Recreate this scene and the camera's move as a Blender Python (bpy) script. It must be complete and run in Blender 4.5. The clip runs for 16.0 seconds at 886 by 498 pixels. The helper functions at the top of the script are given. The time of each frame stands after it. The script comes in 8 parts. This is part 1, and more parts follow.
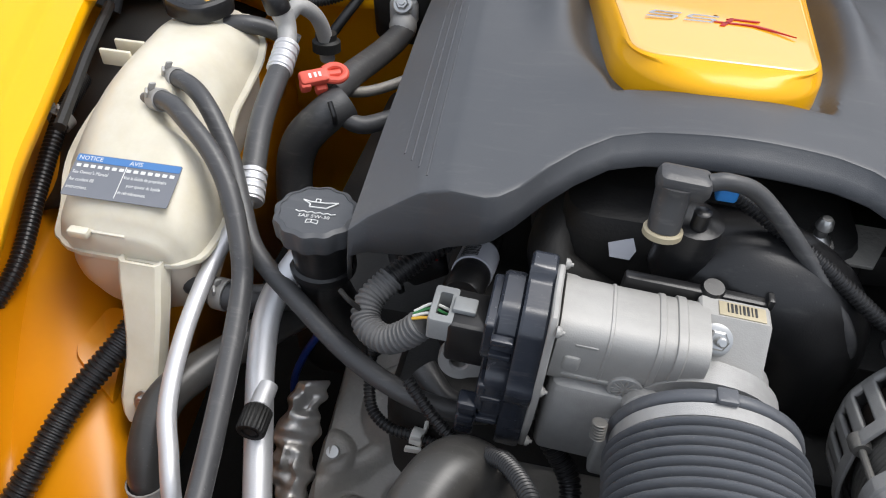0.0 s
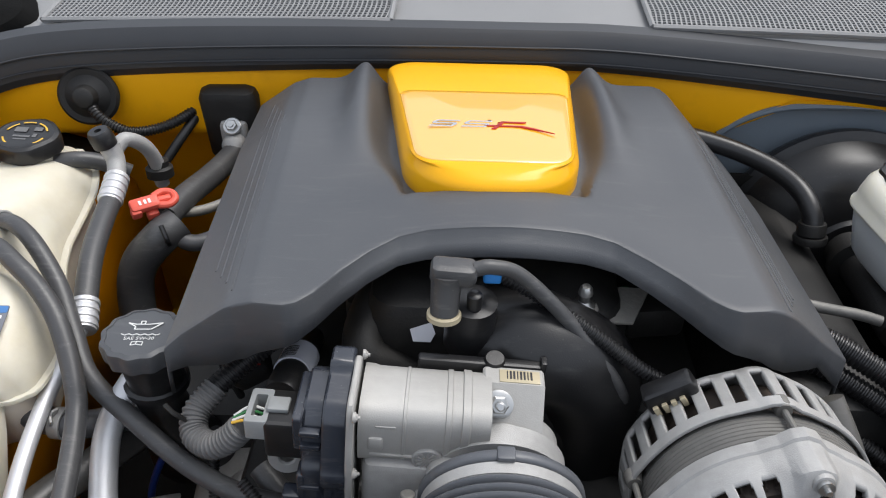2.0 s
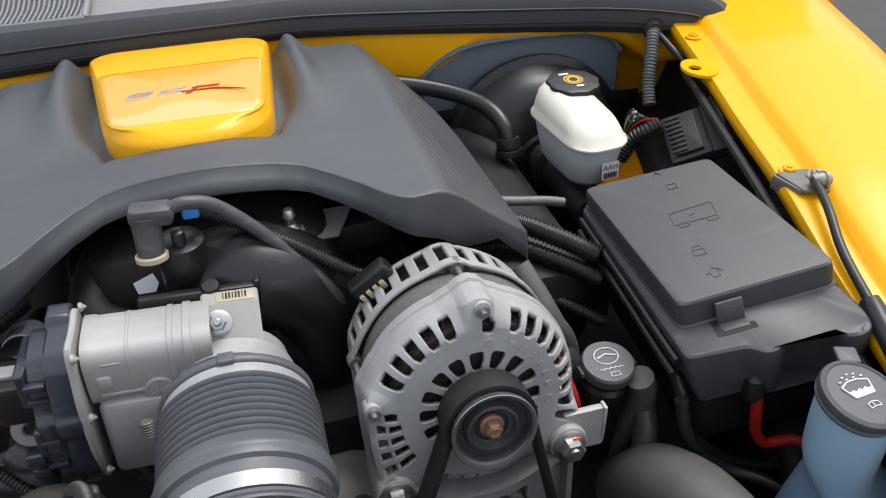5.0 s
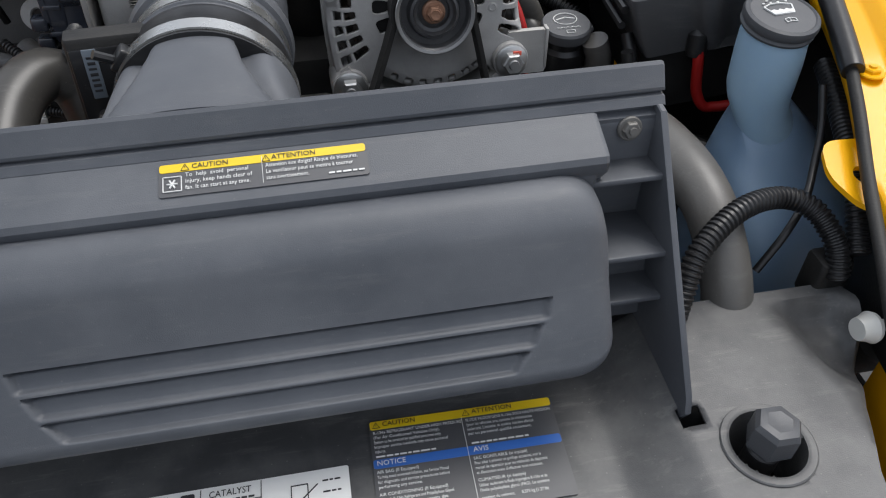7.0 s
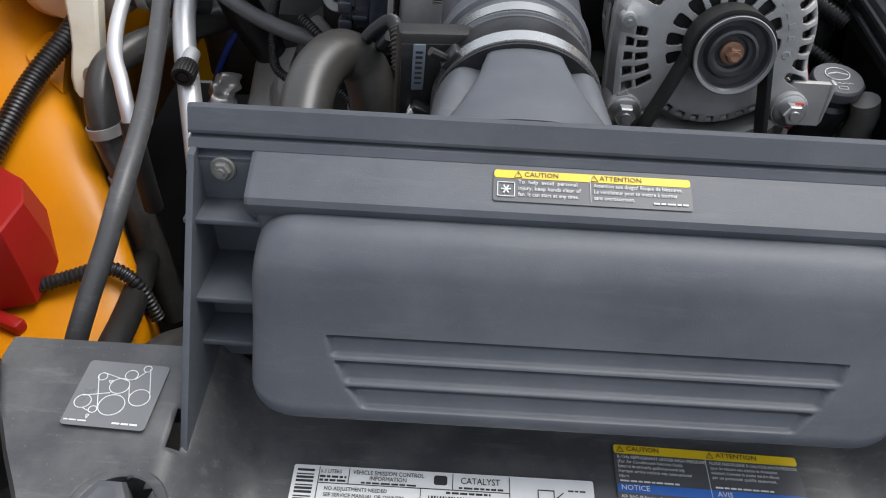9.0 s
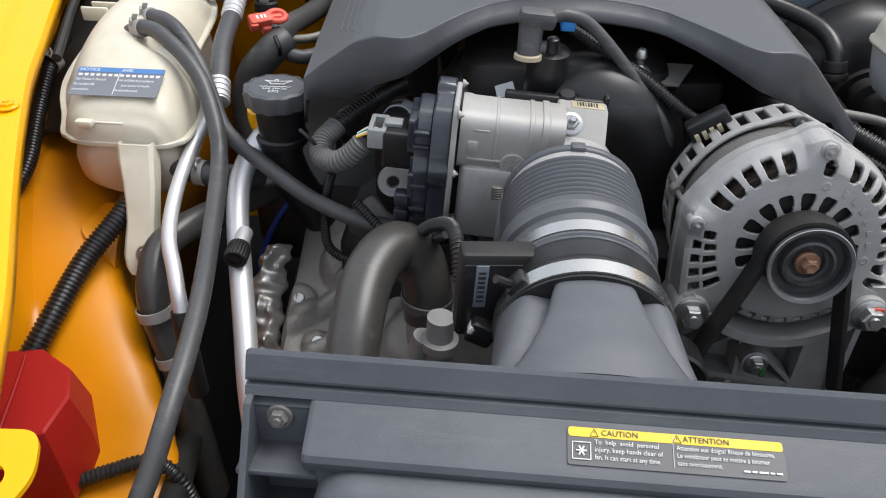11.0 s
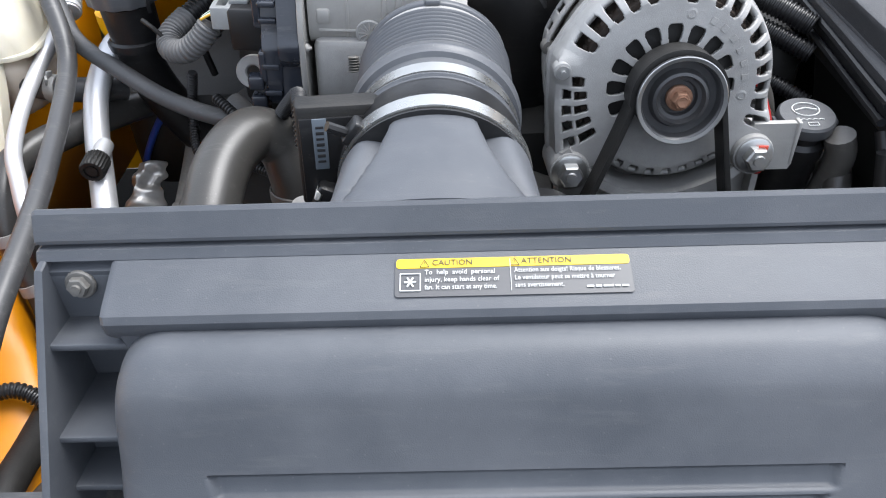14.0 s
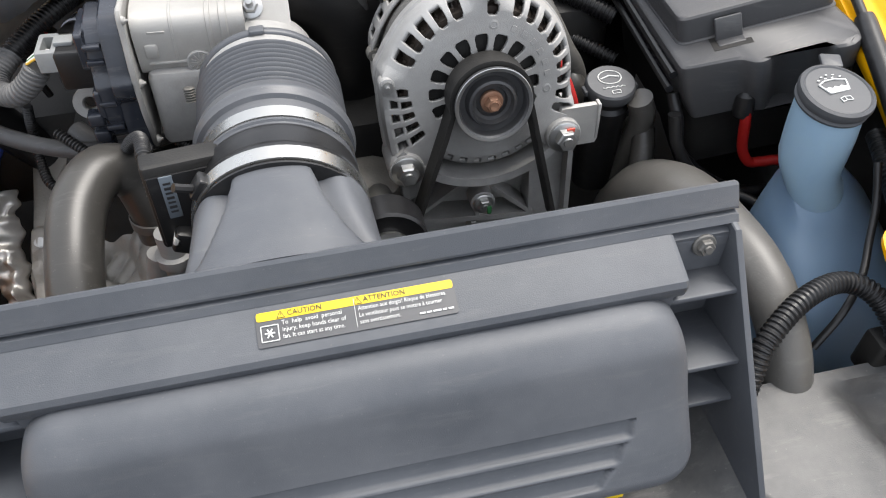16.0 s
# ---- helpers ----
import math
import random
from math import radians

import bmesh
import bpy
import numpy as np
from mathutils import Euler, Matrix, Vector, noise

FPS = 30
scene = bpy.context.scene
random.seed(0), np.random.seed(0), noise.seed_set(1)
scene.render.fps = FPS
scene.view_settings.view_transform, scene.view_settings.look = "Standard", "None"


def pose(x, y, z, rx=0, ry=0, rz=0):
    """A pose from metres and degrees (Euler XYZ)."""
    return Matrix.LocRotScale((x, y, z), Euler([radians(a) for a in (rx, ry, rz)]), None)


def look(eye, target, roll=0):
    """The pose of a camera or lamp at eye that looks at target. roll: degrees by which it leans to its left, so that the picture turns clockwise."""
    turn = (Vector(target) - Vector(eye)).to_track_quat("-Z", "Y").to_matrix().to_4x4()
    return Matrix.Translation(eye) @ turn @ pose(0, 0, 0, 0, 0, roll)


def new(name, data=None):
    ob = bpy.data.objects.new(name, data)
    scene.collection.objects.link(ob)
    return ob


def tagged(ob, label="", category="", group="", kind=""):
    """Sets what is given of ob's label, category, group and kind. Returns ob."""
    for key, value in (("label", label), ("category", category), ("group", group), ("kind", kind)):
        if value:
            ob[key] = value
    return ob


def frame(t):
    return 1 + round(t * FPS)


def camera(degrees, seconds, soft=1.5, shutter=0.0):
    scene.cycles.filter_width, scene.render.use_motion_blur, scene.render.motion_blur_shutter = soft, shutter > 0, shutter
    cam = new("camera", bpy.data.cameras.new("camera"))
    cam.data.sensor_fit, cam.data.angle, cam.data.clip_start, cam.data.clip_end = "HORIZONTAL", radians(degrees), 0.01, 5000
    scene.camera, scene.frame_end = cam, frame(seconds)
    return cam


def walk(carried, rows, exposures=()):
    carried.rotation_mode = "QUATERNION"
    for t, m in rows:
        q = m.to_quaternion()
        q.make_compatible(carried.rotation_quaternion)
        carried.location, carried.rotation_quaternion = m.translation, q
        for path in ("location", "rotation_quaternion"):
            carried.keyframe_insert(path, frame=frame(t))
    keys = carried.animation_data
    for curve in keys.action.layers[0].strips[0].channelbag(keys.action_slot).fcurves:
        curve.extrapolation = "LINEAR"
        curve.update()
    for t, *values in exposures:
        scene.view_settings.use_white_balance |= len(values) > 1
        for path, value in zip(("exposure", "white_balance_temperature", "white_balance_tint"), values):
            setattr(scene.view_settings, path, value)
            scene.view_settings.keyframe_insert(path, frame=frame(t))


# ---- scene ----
cam = camera(61.0, 16.0, soft=1.1)
PATH = [
    (0, (-0.142, -0.017, 1.315), (-0.419, 1.417, -0.052), 1.7),
    (0.5, (-0.153, 0.006, 1.336), (-0.414, 1.501, 0.033), 3.3),
    (1, (-0.14, -0.015, 1.341), (-0.329, 1.516, 0.067), 2.1),
    (1.5, (-0.12, -0.038, 1.359), (-0.268, 1.539, 0.138), 0.5),
    (2, (-0.069, -0.046, 1.36), (-0.117, 1.56, 0.17), 0.8),
    (2.5, (-0.033, -0.05, 1.354), (0.071, 1.545, 0.152), 2.5),
    (3, (0.009, -0.039, 1.354), (0.3, 1.55, 0.175), 3.6),
    (3.2, (0.02, -0.039, 1.352), (0.338, 1.548, 0.177), 3.2),
    (5.3, (0.011, -0.193, 1.336), (0.427, 1.376, 0.168), -1.9),
    (5.5, (0.025, -0.228, 1.323), (0.429, 1.35, 0.162), -1.1),
    (6, (0.049, -0.304, 1.288), (0.387, 1.238, 0.06), -1.8),
    (6.5, (0.048, -0.339, 1.228), (0.316, 1.106, -0.129), -1.7),
    (7, (0.04, -0.348, 1.209), (0.29, 1.074, -0.176), -0.6),
    (7.5, (0.034, -0.355, 1.204), (0.278, 1.053, -0.195), 1.4),
    (8, (-0.017, -0.357, 1.197), (0.174, 1.043, -0.218), 2.6),
    (8.5, (-0.054, -0.354, 1.21), (-0.001, 1.069, -0.194), 2.3),
    (9, (-0.078, -0.343, 1.226), (-0.091, 1.095, -0.164), 2.9),
    (9.5, (-0.09, -0.318, 1.238), (-0.095, 1.135, -0.137), 3.8),
    (10, (-0.125, -0.282, 1.252), (-0.222, 1.222, -0.062), 2.8),
    (10.2, (-0.125, -0.278, 1.257), (-0.247, 1.233, -0.048), 2.8),
    (12.3, (-0.047, -0.253, 1.302), (-0.106, 1.425, 0.215), -1.6),
    (12.5, (-0.042, -0.258, 1.292), (-0.11, 1.412, 0.193), -2.0),
    (13, (-0.024, -0.258, 1.257), (-0.043, 1.389, 0.122), -2.0),
    (13.5, (-0.019, -0.271, 1.228), (-0.011, 1.344, 0.048), -0.8),
    (14, (-0.025, -0.277, 1.196), (-0.061, 1.261, -0.081), -2.3),
    (14.5, (-0.007, -0.284, 1.19), (-0.073, 1.149, -0.203), -4.6),
    (15, (-0.001, -0.299, 1.198), (-0.057, 1.053, -0.275), -6.3),
    (15.5, (0.001, -0.293, 1.217), (0.159, 1.045, -0.26), -1.6),
    (16, (0.004, -0.276, 1.289), (0.243, 1.061, -0.179), -2.4),
]
walk(cam, [(t, look(eye, target, roll)) for t, eye, target, roll in PATH],
     exposures=[(0, 0.28, 6500, 10), (0.5, 0.2, 6500, 10), (2, 0.25, 6500, 10), (3, 0.36, 6500, 10), (6, 0.3, 6500, 10), (7, 0.10, 6500, 10), (7.5, 0.11, 6480, 10), (8, 0.17, 6450, 10), (8.5, 0.28, 6420, 10), (10, 0.3, 6500, 10), (12.5, 0.45, 6500, 10), (13.5, 0.68, 6350, 10), (14.0, 1.0, 6250, 10), (14.5, 1.22, 6250, 10), (15, 1.16, 6350, 10), (16, 0.85, 6750, 10)])

# world, sky light
world = bpy.data.worlds.new("world")
scene.world = world
world.use_nodes = True
wn, wl = world.node_tree.nodes, world.node_tree.links
wn.clear()
sky = wn.new("ShaderNodeTexSky")
sky.sky_type, sky.sun_disc = "NISHITA", False
sky.sun_elevation, sky.sun_rotation = radians(66), radians(60)
sky.dust_density, sky.ozone_density = 6.0, 1.0
grey = wn.new("ShaderNodeHueSaturation")
grey.inputs["Saturation"].default_value = 0.45
back = wn.new("ShaderNodeBackground")
back.inputs["Strength"].default_value = 0.155
wout = wn.new("ShaderNodeOutputWorld")
wl.new(sky.outputs[0], grey.inputs["Color"])
cloud = wn.new("ShaderNodeMix")
cloud.data_type = "RGBA"
cloud.inputs["Factor"].default_value = 0.5
cloud.inputs["B"].default_value = (5.9, 6.5, 7.5, 1)
wl.new(grey.outputs[0], cloud.inputs["A"])
wl.new(cloud.outputs["Result"], back.inputs["Color"])
wl.new(back.outputs[0], wout.inputs["Surface"])
sun = new("sun", bpy.data.lights.new("sun", "SUN"))
sun.data.energy, sun.data.angle, sun.data.color = 1.5, radians(32), (1.0, 0.99, 0.97)
sun.matrix_world = look((0.58, 0.58, 2.4), (0, 0.25, 0.9))
scene.view_settings.exposure = 0.0


# ---- materials ----
def material(name, color, rough=0.5, metal=0.0, second=None, stain=6.0, amount=0.5, grain=300.0, bump=0.1, coat=0.0, sheen=0.0, contrast=(0.35, 0.75), rough2=None, trans=0.0, spec=0.5, coat_ior=1.5, coat_rough=0.04, dust=0.0, dust_color=(0.30, 0.29, 0.27)):
    """Principled surface: two colours mixed by a large noise, a fine grain in bump and roughness. Scales are per metre."""
    m = bpy.data.materials.new(name)
    m.use_nodes = True
    n, l = m.node_tree.nodes, m.node_tree.links
    p = n["Principled BSDF"]
    tc = n.new("ShaderNodeTexCoord")
    big = n.new("ShaderNodeTexNoise")
    big.inputs["Scale"].default_value, big.inputs["Detail"].default_value, big.inputs["Roughness"].default_value = stain, 6, 0.65
    l.new(tc.outputs["Object"], big.inputs["Vector"])
    ramp = n.new("ShaderNodeMapRange")
    ramp.inputs["From Min"].default_value, ramp.inputs["From Max"].default_value = contrast
    ramp.inputs["To Max"].default_value = amount
    l.new(big.outputs["Fac"], ramp.inputs["Value"])
    mix = n.new("ShaderNodeMix")
    mix.data_type = "RGBA"
    mix.inputs["A"].default_value = (*color, 1)
    mix.inputs["B"].default_value = (*(second or tuple(min(1, c * 1.5 + 0.01) for c in color)), 1)
    l.new(ramp.outputs[0], mix.inputs["Factor"])
    shade = mix.outputs["Result"]
    if dust:
        # thin scuffs along one way and small pale specks
        stretch = n.new("ShaderNodeMapping")
        stretch.inputs["Scale"].default_value = (9, 60, 60)
        stretch.inputs["Rotation"].default_value = (0.3, 0.2, 0.5)
        l.new(tc.outputs["Object"], stretch.inputs["Vector"])
        streak = n.new("ShaderNodeTexNoise")
        streak.inputs["Scale"].default_value, streak.inputs["Detail"].default_value, streak.inputs["Roughness"].default_value = 2.2, 5, 0.7
        l.new(stretch.outputs[0], streak.inputs["Vector"])
        thin = n.new("ShaderNodeMapRange")
        thin.inputs["From Min"].default_value, thin.inputs["From Max"].default_value, thin.inputs["To Max"].default_value = 0.55, 0.85, dust
        l.new(streak.outputs["Fac"], thin.inputs["Value"])
        dots = n.new("ShaderNodeTexVoronoi")
        dots.inputs["Scale"].default_value = 160
        l.new(tc.outputs["Object"], dots.inputs["Vector"])
        spot = n.new("ShaderNodeMapRange")
        spot.inputs["From Min"].default_value, spot.inputs["From Max"].default_value = 0.10, 0.05
        spot.inputs["To Max"].default_value = dust * 0.8
        l.new(dots.outputs["Distance"], spot.inputs["Value"])
        both = n.new("ShaderNodeMath")
        both.operation = "MAXIMUM"
        l.new(thin.outputs[0], both.inputs[0])
        l.new(spot.outputs[0], both.inputs[1])
        worn = n.new("ShaderNodeMix")
        worn.data_type = "RGBA"
        worn.inputs["B"].default_value = (*dust_color, 1)
        l.new(both.outputs[0], worn.inputs["Factor"])
        l.new(shade, worn.inputs["A"])
        shade = worn.outputs["Result"]
    l.new(shade, p.inputs["Base Color"])
    fine = n.new("ShaderNodeTexNoise")
    fine.inputs["Scale"].default_value, fine.inputs["Detail"].default_value = grain, 3
    l.new(tc.outputs["Object"], fine.inputs["Vector"])
    rr = n.new("ShaderNodeMapRange")
    rr.inputs["To Min"].default_value = max(0.02, rough - 0.08)
    rr.inputs["To Max"].default_value = min(1, (rough2 or rough) + 0.08)
    l.new(big.outputs["Fac"], rr.inputs["Value"])
    l.new(rr.outputs[0], p.inputs["Roughness"])
    if bump:
        b = n.new("ShaderNodeBump")
        b.inputs["Strength"].default_value, b.inputs["Distance"].default_value = bump, 0.001
        l.new(fine.outputs["Fac"], b.inputs["Height"])
        l.new(b.outputs[0], p.inputs["Normal"])
    p.inputs["Metallic"].default_value = metal
    p.inputs["Specular IOR Level"].default_value = spec
    p.inputs["Coat Weight"].default_value = coat
    p.inputs["Coat Roughness"].default_value = coat_rough
    p.inputs["Coat IOR"].default_value = coat_ior
    if sheen:
        p.inputs["Sheen Weight"].default_value = sheen
    if trans:
        p.inputs["Subsurface Weight"].default_value = trans
        p.inputs["Subsurface Radius"].default_value = (0.02, 0.018, 0.012)
        p.inputs["Subsurface Scale"].default_value = 0.6
    return m


YELLOW = material("yellow_paint", (0.90, 0.435, 0.002), 0.4, second=(0.87, 0.41, 0.002), amount=0.4, grain=900, bump=0.005, coat=0.5, spec=0.1, coat_rough=0.16)
# Copy of the yellow paint; coat IOR exaggerated to stand in for brighter sky.
BADGE = material("boosted_coat_yellow", (0.90, 0.44, 0.002), 0.4, second=(0.85, 0.395, 0.002), amount=0.4, grain=900, bump=0.004, coat=1.0, spec=0.1, coat_ior=3.1)
YELLOW_IN = material("yellow_inner_paint", (0.92, 0.42, 0.001), 0.62, second=(0.42, 0.19, 0.012), contrast=(0.52, 0.85), stain=11, amount=0.4, grain=500, bump=0.03, coat=0.0, spec=0.2)
COVER = material("cover_plastic", (0.064, 0.067, 0.073), 0.38, second=(0.098, 0.100, 0.104), stain=7, grain=1800, bump=0.14, dust=0.16, contrast=(0.40, 0.78), rough2=0.50)
SHROUD = material("shroud_plastic", (0.074, 0.080, 0.091), 0.38, second=(0.150, 0.156, 0.167), stain=6, grain=1500, bump=0.14, contrast=(0.46, 0.82), amount=0.75, dust=0.16, rough2=0.60)
PANEL = material("panel_plastic", (0.052, 0.053, 0.055), 0.44, second=(0.17, 0.168, 0.163), stain=11, grain=1300, bump=0.15, contrast=(0.40, 0.78), amount=0.85, dust=0.35)
BLACK = material("black_plastic", (0.010, 0.010, 0.011), 0.34, second=(0.028, 0.027, 0.026), stain=12, grain=900, bump=0.10, dust=0.10)
FOAM = material("black_foam", (0.006, 0.006, 0.006), 0.95, second=(0.012, 0.012, 0.011), stain=60, grain=300, bump=0.5, spec=0.1)
FILM = material("clear_grey_film", (0.150, 0.152, 0.155), 0.30, second=(0.19, 0.19, 0.19), stain=30, grain=900, bump=0.02)
# Darker copy of the inner yellow; the wheelhouse's shade is put into its colour.
SHADED_YELLOW = material("shaded_inner_yellow", (0.66, 0.245, 0.0005), 0.36, second=(0.55, 0.20, 0.0008), contrast=(0.48, 0.85), stain=11, amount=0.5, grain=500, bump=0.03, spec=0.45)
PULLEY = material("worn_pulley_steel", (0.075, 0.075, 0.078), 0.36, metal=0.4, second=(0.14, 0.14, 0.14), stain=60, grain=900, bump=0.1)
DUSTY_HOSE = material("dusty_hose_rubber", (0.095, 0.091, 0.084), 0.40, second=(0.17, 0.163, 0.150), stain=12, grain=700, bump=0.1, dust=0.25)
MOULDED = material("moulded_hose_rubber", (0.045, 0.043, 0.040), 0.34, second=(0.085, 0.080, 0.073), stain=14, grain=900, bump=0.08, dust=0.2)
GEAR = material("glossy_black_plastic", (0.020, 0.024, 0.034), 0.26, second=(0.045, 0.048, 0.056), stain=24, grain=700, bump=0.06, dust=0.2, spec=0.75)
BOXBLACK = material("grained_black_plastic", (0.060, 0.060, 0.063), 0.38, second=(0.092, 0.091, 0.090), stain=9, grain=1600, bump=0.25, dust=0.18)
DULL = material("dusty_black", (0.0055, 0.0052, 0.005), 0.6, second=(0.026, 0.024, 0.021), stain=25, grain=500, bump=0.25, amount=0.8)
RUBBER = material("hose_rubber", (0.056, 0.056, 0.058), 0.40, second=(0.088, 0.086, 0.083), stain=16, grain=700, bump=0.12, dust=0.32)
BELLOWS = material("dusty_bellows_rubber", (0.092, 0.097, 0.107), 0.40, second=(0.140, 0.142, 0.146), stain=14, grain=900, bump=0.12, dust=0.28, contrast=(0.42, 0.75))
LOOM = material("loom_plastic", (0.011, 0.011, 0.012), 0.36, second=(0.035, 0.034, 0.032), stain=30, grain=600, bump=0.08)
GREYLOOM = material("dusty_loom", (0.10, 0.10, 0.10), 0.6, second=(0.20, 0.195, 0.19), stain=30, grain=600, bump=0.1)
SLEEVE = material("pale_sleeve", (0.46, 0.48, 0.54), 0.45, second=(0.52, 0.53, 0.57), stain=30, bump=0.03)
CAST = material("cast_aluminium", (0.400, 0.395, 0.385), 0.56, metal=0.25, second=(0.265, 0.258, 0.245), stain=34, grain=1400, bump=0.3, amount=0.75, dust=0.25, dust_color=(0.52, 0.51, 0.48))
MACHINED = material("machined_aluminium", (0.40, 0.39, 0.37), 0.58, metal=0.25, second=(0.30, 0.29, 0.27), stain=24, grain=1100, bump=0.16, amount=0.7, dust=0.25, dust_color=(0.55, 0.53, 0.49))
PIPE = material("bare_aluminium_pipe", (0.70, 0.70, 0.71), 0.46, metal=0.6, second=(0.58, 0.58, 0.59), stain=40, grain=900, bump=0.1)
STEEL = material("zinc_steel", (0.55, 0.55, 0.54), 0.34, metal=0.95, second=(0.38, 0.37, 0.35), stain=60, grain=800, bump=0.08)
STRAP = material("bright_clamp_steel", (0.62, 0.61, 0.58), 0.28, metal=1.0, second=(0.48, 0.47, 0.44), stain=40, grain=600, bump=0.05)
RUST = material("rusty_nut", (0.30, 0.16, 0.10), 0.6, metal=0.5, second=(0.42, 0.26, 0.18), stain=120, grain=900, bump=0.3)
BLOCK = material("dirty_engine_metal", (0.26, 0.245, 0.225), 0.52, metal=0.3, second=(0.36, 0.34, 0.30), stain=30, grain=300, bump=0.5, amount=0.8, dust=0.2)
IVORY = material("ivory_tank_plastic", (0.67, 0.625, 0.51), 0.36, second=(0.52, 0.455, 0.33), contrast=(0.40, 0.75), amount=0.7, stain=16, grain=500, bump=0.05, trans=0.25)
IVORY_LOW = material("tank_with_coolant", (0.66, 0.57, 0.46), 0.42, second=(0.60, 0.50, 0.40), stain=8, grain=500, bump=0.04, trans=0.2)
MILK = material("milky_reservoir_plastic", (0.70, 0.67, 0.57), 0.36, second=(0.66, 0.63, 0.52), stain=12, grain=500, bump=0.03, trans=0.3)
MILK_LOW = material("milky_grey_plastic", (0.56, 0.58, 0.58), 0.38, second=(0.48, 0.50, 0.51), stain=12, grain=500, bump=0.03, trans=0.2)
# Bottle body's blue is darkened for the shade it stands in.
BLUE_BOTTLE = material("shaded_bottle_blue", (0.175, 0.265, 0.375), 0.4, second=(0.23, 0.32, 0.42), stain=10, grain=500, bump=0.03, trans=0.25)
RED = material("red_plastic", (0.34, 0.010, 0.008), 0.5, second=(0.27, 0.010, 0.008), stain=15, grain=700, bump=0.05, spec=0.3)
ORANGE_RED = material("orange_red_tag", (0.72, 0.10, 0.06), 0.5, second=(0.62, 0.09, 0.06), stain=40, grain=700, bump=0.06)
SHIELD = material("dull_foil", (0.60, 0.58, 0.55), 0.36, metal=0.75, second=(0.40, 0.37, 0.33), stain=50, grain=500, bump=0.2)
BLUE_WIRE = material("blue_wire_jacket", (0.015, 0.045, 0.24), 0.45, stain=40, bump=0.02)
BLUE_CLIP = material("blue_clip", (0.02, 0.20, 0.55), 0.45, stain=40, bump=0.02)
GREEN = material("green_clip", (0.03, 0.16, 0.05), 0.5, stain=40, bump=0.02)
WHITE_PLASTIC = material("white_nylon", (0.72, 0.71, 0.66), 0.45, second=(0.6, 0.59, 0.54), stain=40, bump=0.03)
LATCH = material("pale_grey_latch", (0.27, 0.28, 0.28), 0.5, second=(0.18, 0.18, 0.175), stain=60, grain=700, bump=0.05)
NECK = material("pale_blue_neck", (0.30, 0.44, 0.56), 0.34, second=(0.24, 0.36, 0.48), stain=14, grain=500, bump=0.04, trans=0.2)
WHITE = material("label_white", (0.72, 0.72, 0.70), 0.5, second=(0.62, 0.62, 0.60), stain=20, bump=0.02)
INK = material("label_ink", (0.02, 0.02, 0.022), 0.5, stain=40, bump=0)
LABEL_GREY = material("label_grey", (0.075, 0.076, 0.080), 0.42, second=(0.10, 0.10, 0.105), stain=30, bump=0.02)
LABEL_YELLOW = material("label_yellow", (0.80, 0.56, 0.01), 0.42, second=(0.74, 0.50, 0.01), stain=40, bump=0.02)
LABEL_BLUE = material("label_blue", (0.03, 0.12, 0.42), 0.42, second=(0.05, 0.15, 0.45), stain=40, bump=0.02)
TANK_BLUE = material("tank_label_blue", (0.06, 0.18, 0.42), 0.42, second=(0.08, 0.21, 0.45), stain=40, bump=0.02)
TANK_GREY = material("tank_label_grey", (0.16, 0.17, 0.19), 0.42, second=(0.2, 0.2, 0.22), stain=40, bump=0.02)
PALE_INK = material("pale_ink", (0.62, 0.62, 0.60), 0.5, stain=40, bump=0)
GOLD_INK = material("gold_ink", (0.65, 0.38, 0.04), 0.5, stain=40, bump=0)
TAN = material("tan_label", (0.42, 0.36, 0.24), 0.55, stain=60, bump=0.02)
CHROME = material("silver_emblem", (0.78, 0.78, 0.78), 0.2, metal=1.0, stain=40, bump=0)
RED_METAL = material("red_emblem", (0.45, 0.02, 0.02), 0.3, metal=0.5, stain=40, bump=0)
SHEETGREY = material("grey_sound_panel", (0.14, 0.17, 0.20), 0.5, second=(0.13, 0.15, 0.17), stain=10, bump=0.1)
COWL = material("cowl_plastic", (0.22, 0.22, 0.22), 0.5, second=(0.28, 0.28, 0.275), stain=8, grain=1500, bump=0.15)
SEAL = material("seal_rubber", (0.028, 0.030, 0.034), 0.42, second=(0.042, 0.044, 0.048), stain=8, grain=900, bump=0.06)
ASPHALT = material("asphalt", (0.05, 0.05, 0.05), 0.85, second=(0.09, 0.088, 0.085), stain=3, grain=90, bump=0.6)
DARKGLASS = material("windscreen_glass", (0.03, 0.035, 0.04), 0.06, stain=3, bump=0)
COPPER = material("stator_copper", (0.06, 0.05, 0.045), 0.5, metal=0.4, second=(0.12, 0.08, 0.05), stain=200, bump=0.3)
STATOR = material("stator_steel", (0.16, 0.155, 0.145), 0.6, metal=0.5, second=(0.24, 0.23, 0.21), stain=60, grain=400, bump=0.3)


# ---- builders ----
def fit_to_view(p):
    """Fits the plan to the camera's view: deeper, lower and left-wider behind the baffle."""
    x, y, z = p
    k = smooth(0.07, 0.26, y)
    return (x * (1 + (0.034 * k if x < 0 else 0.0)), y + 0.013 * k, z - 0.005 * k)


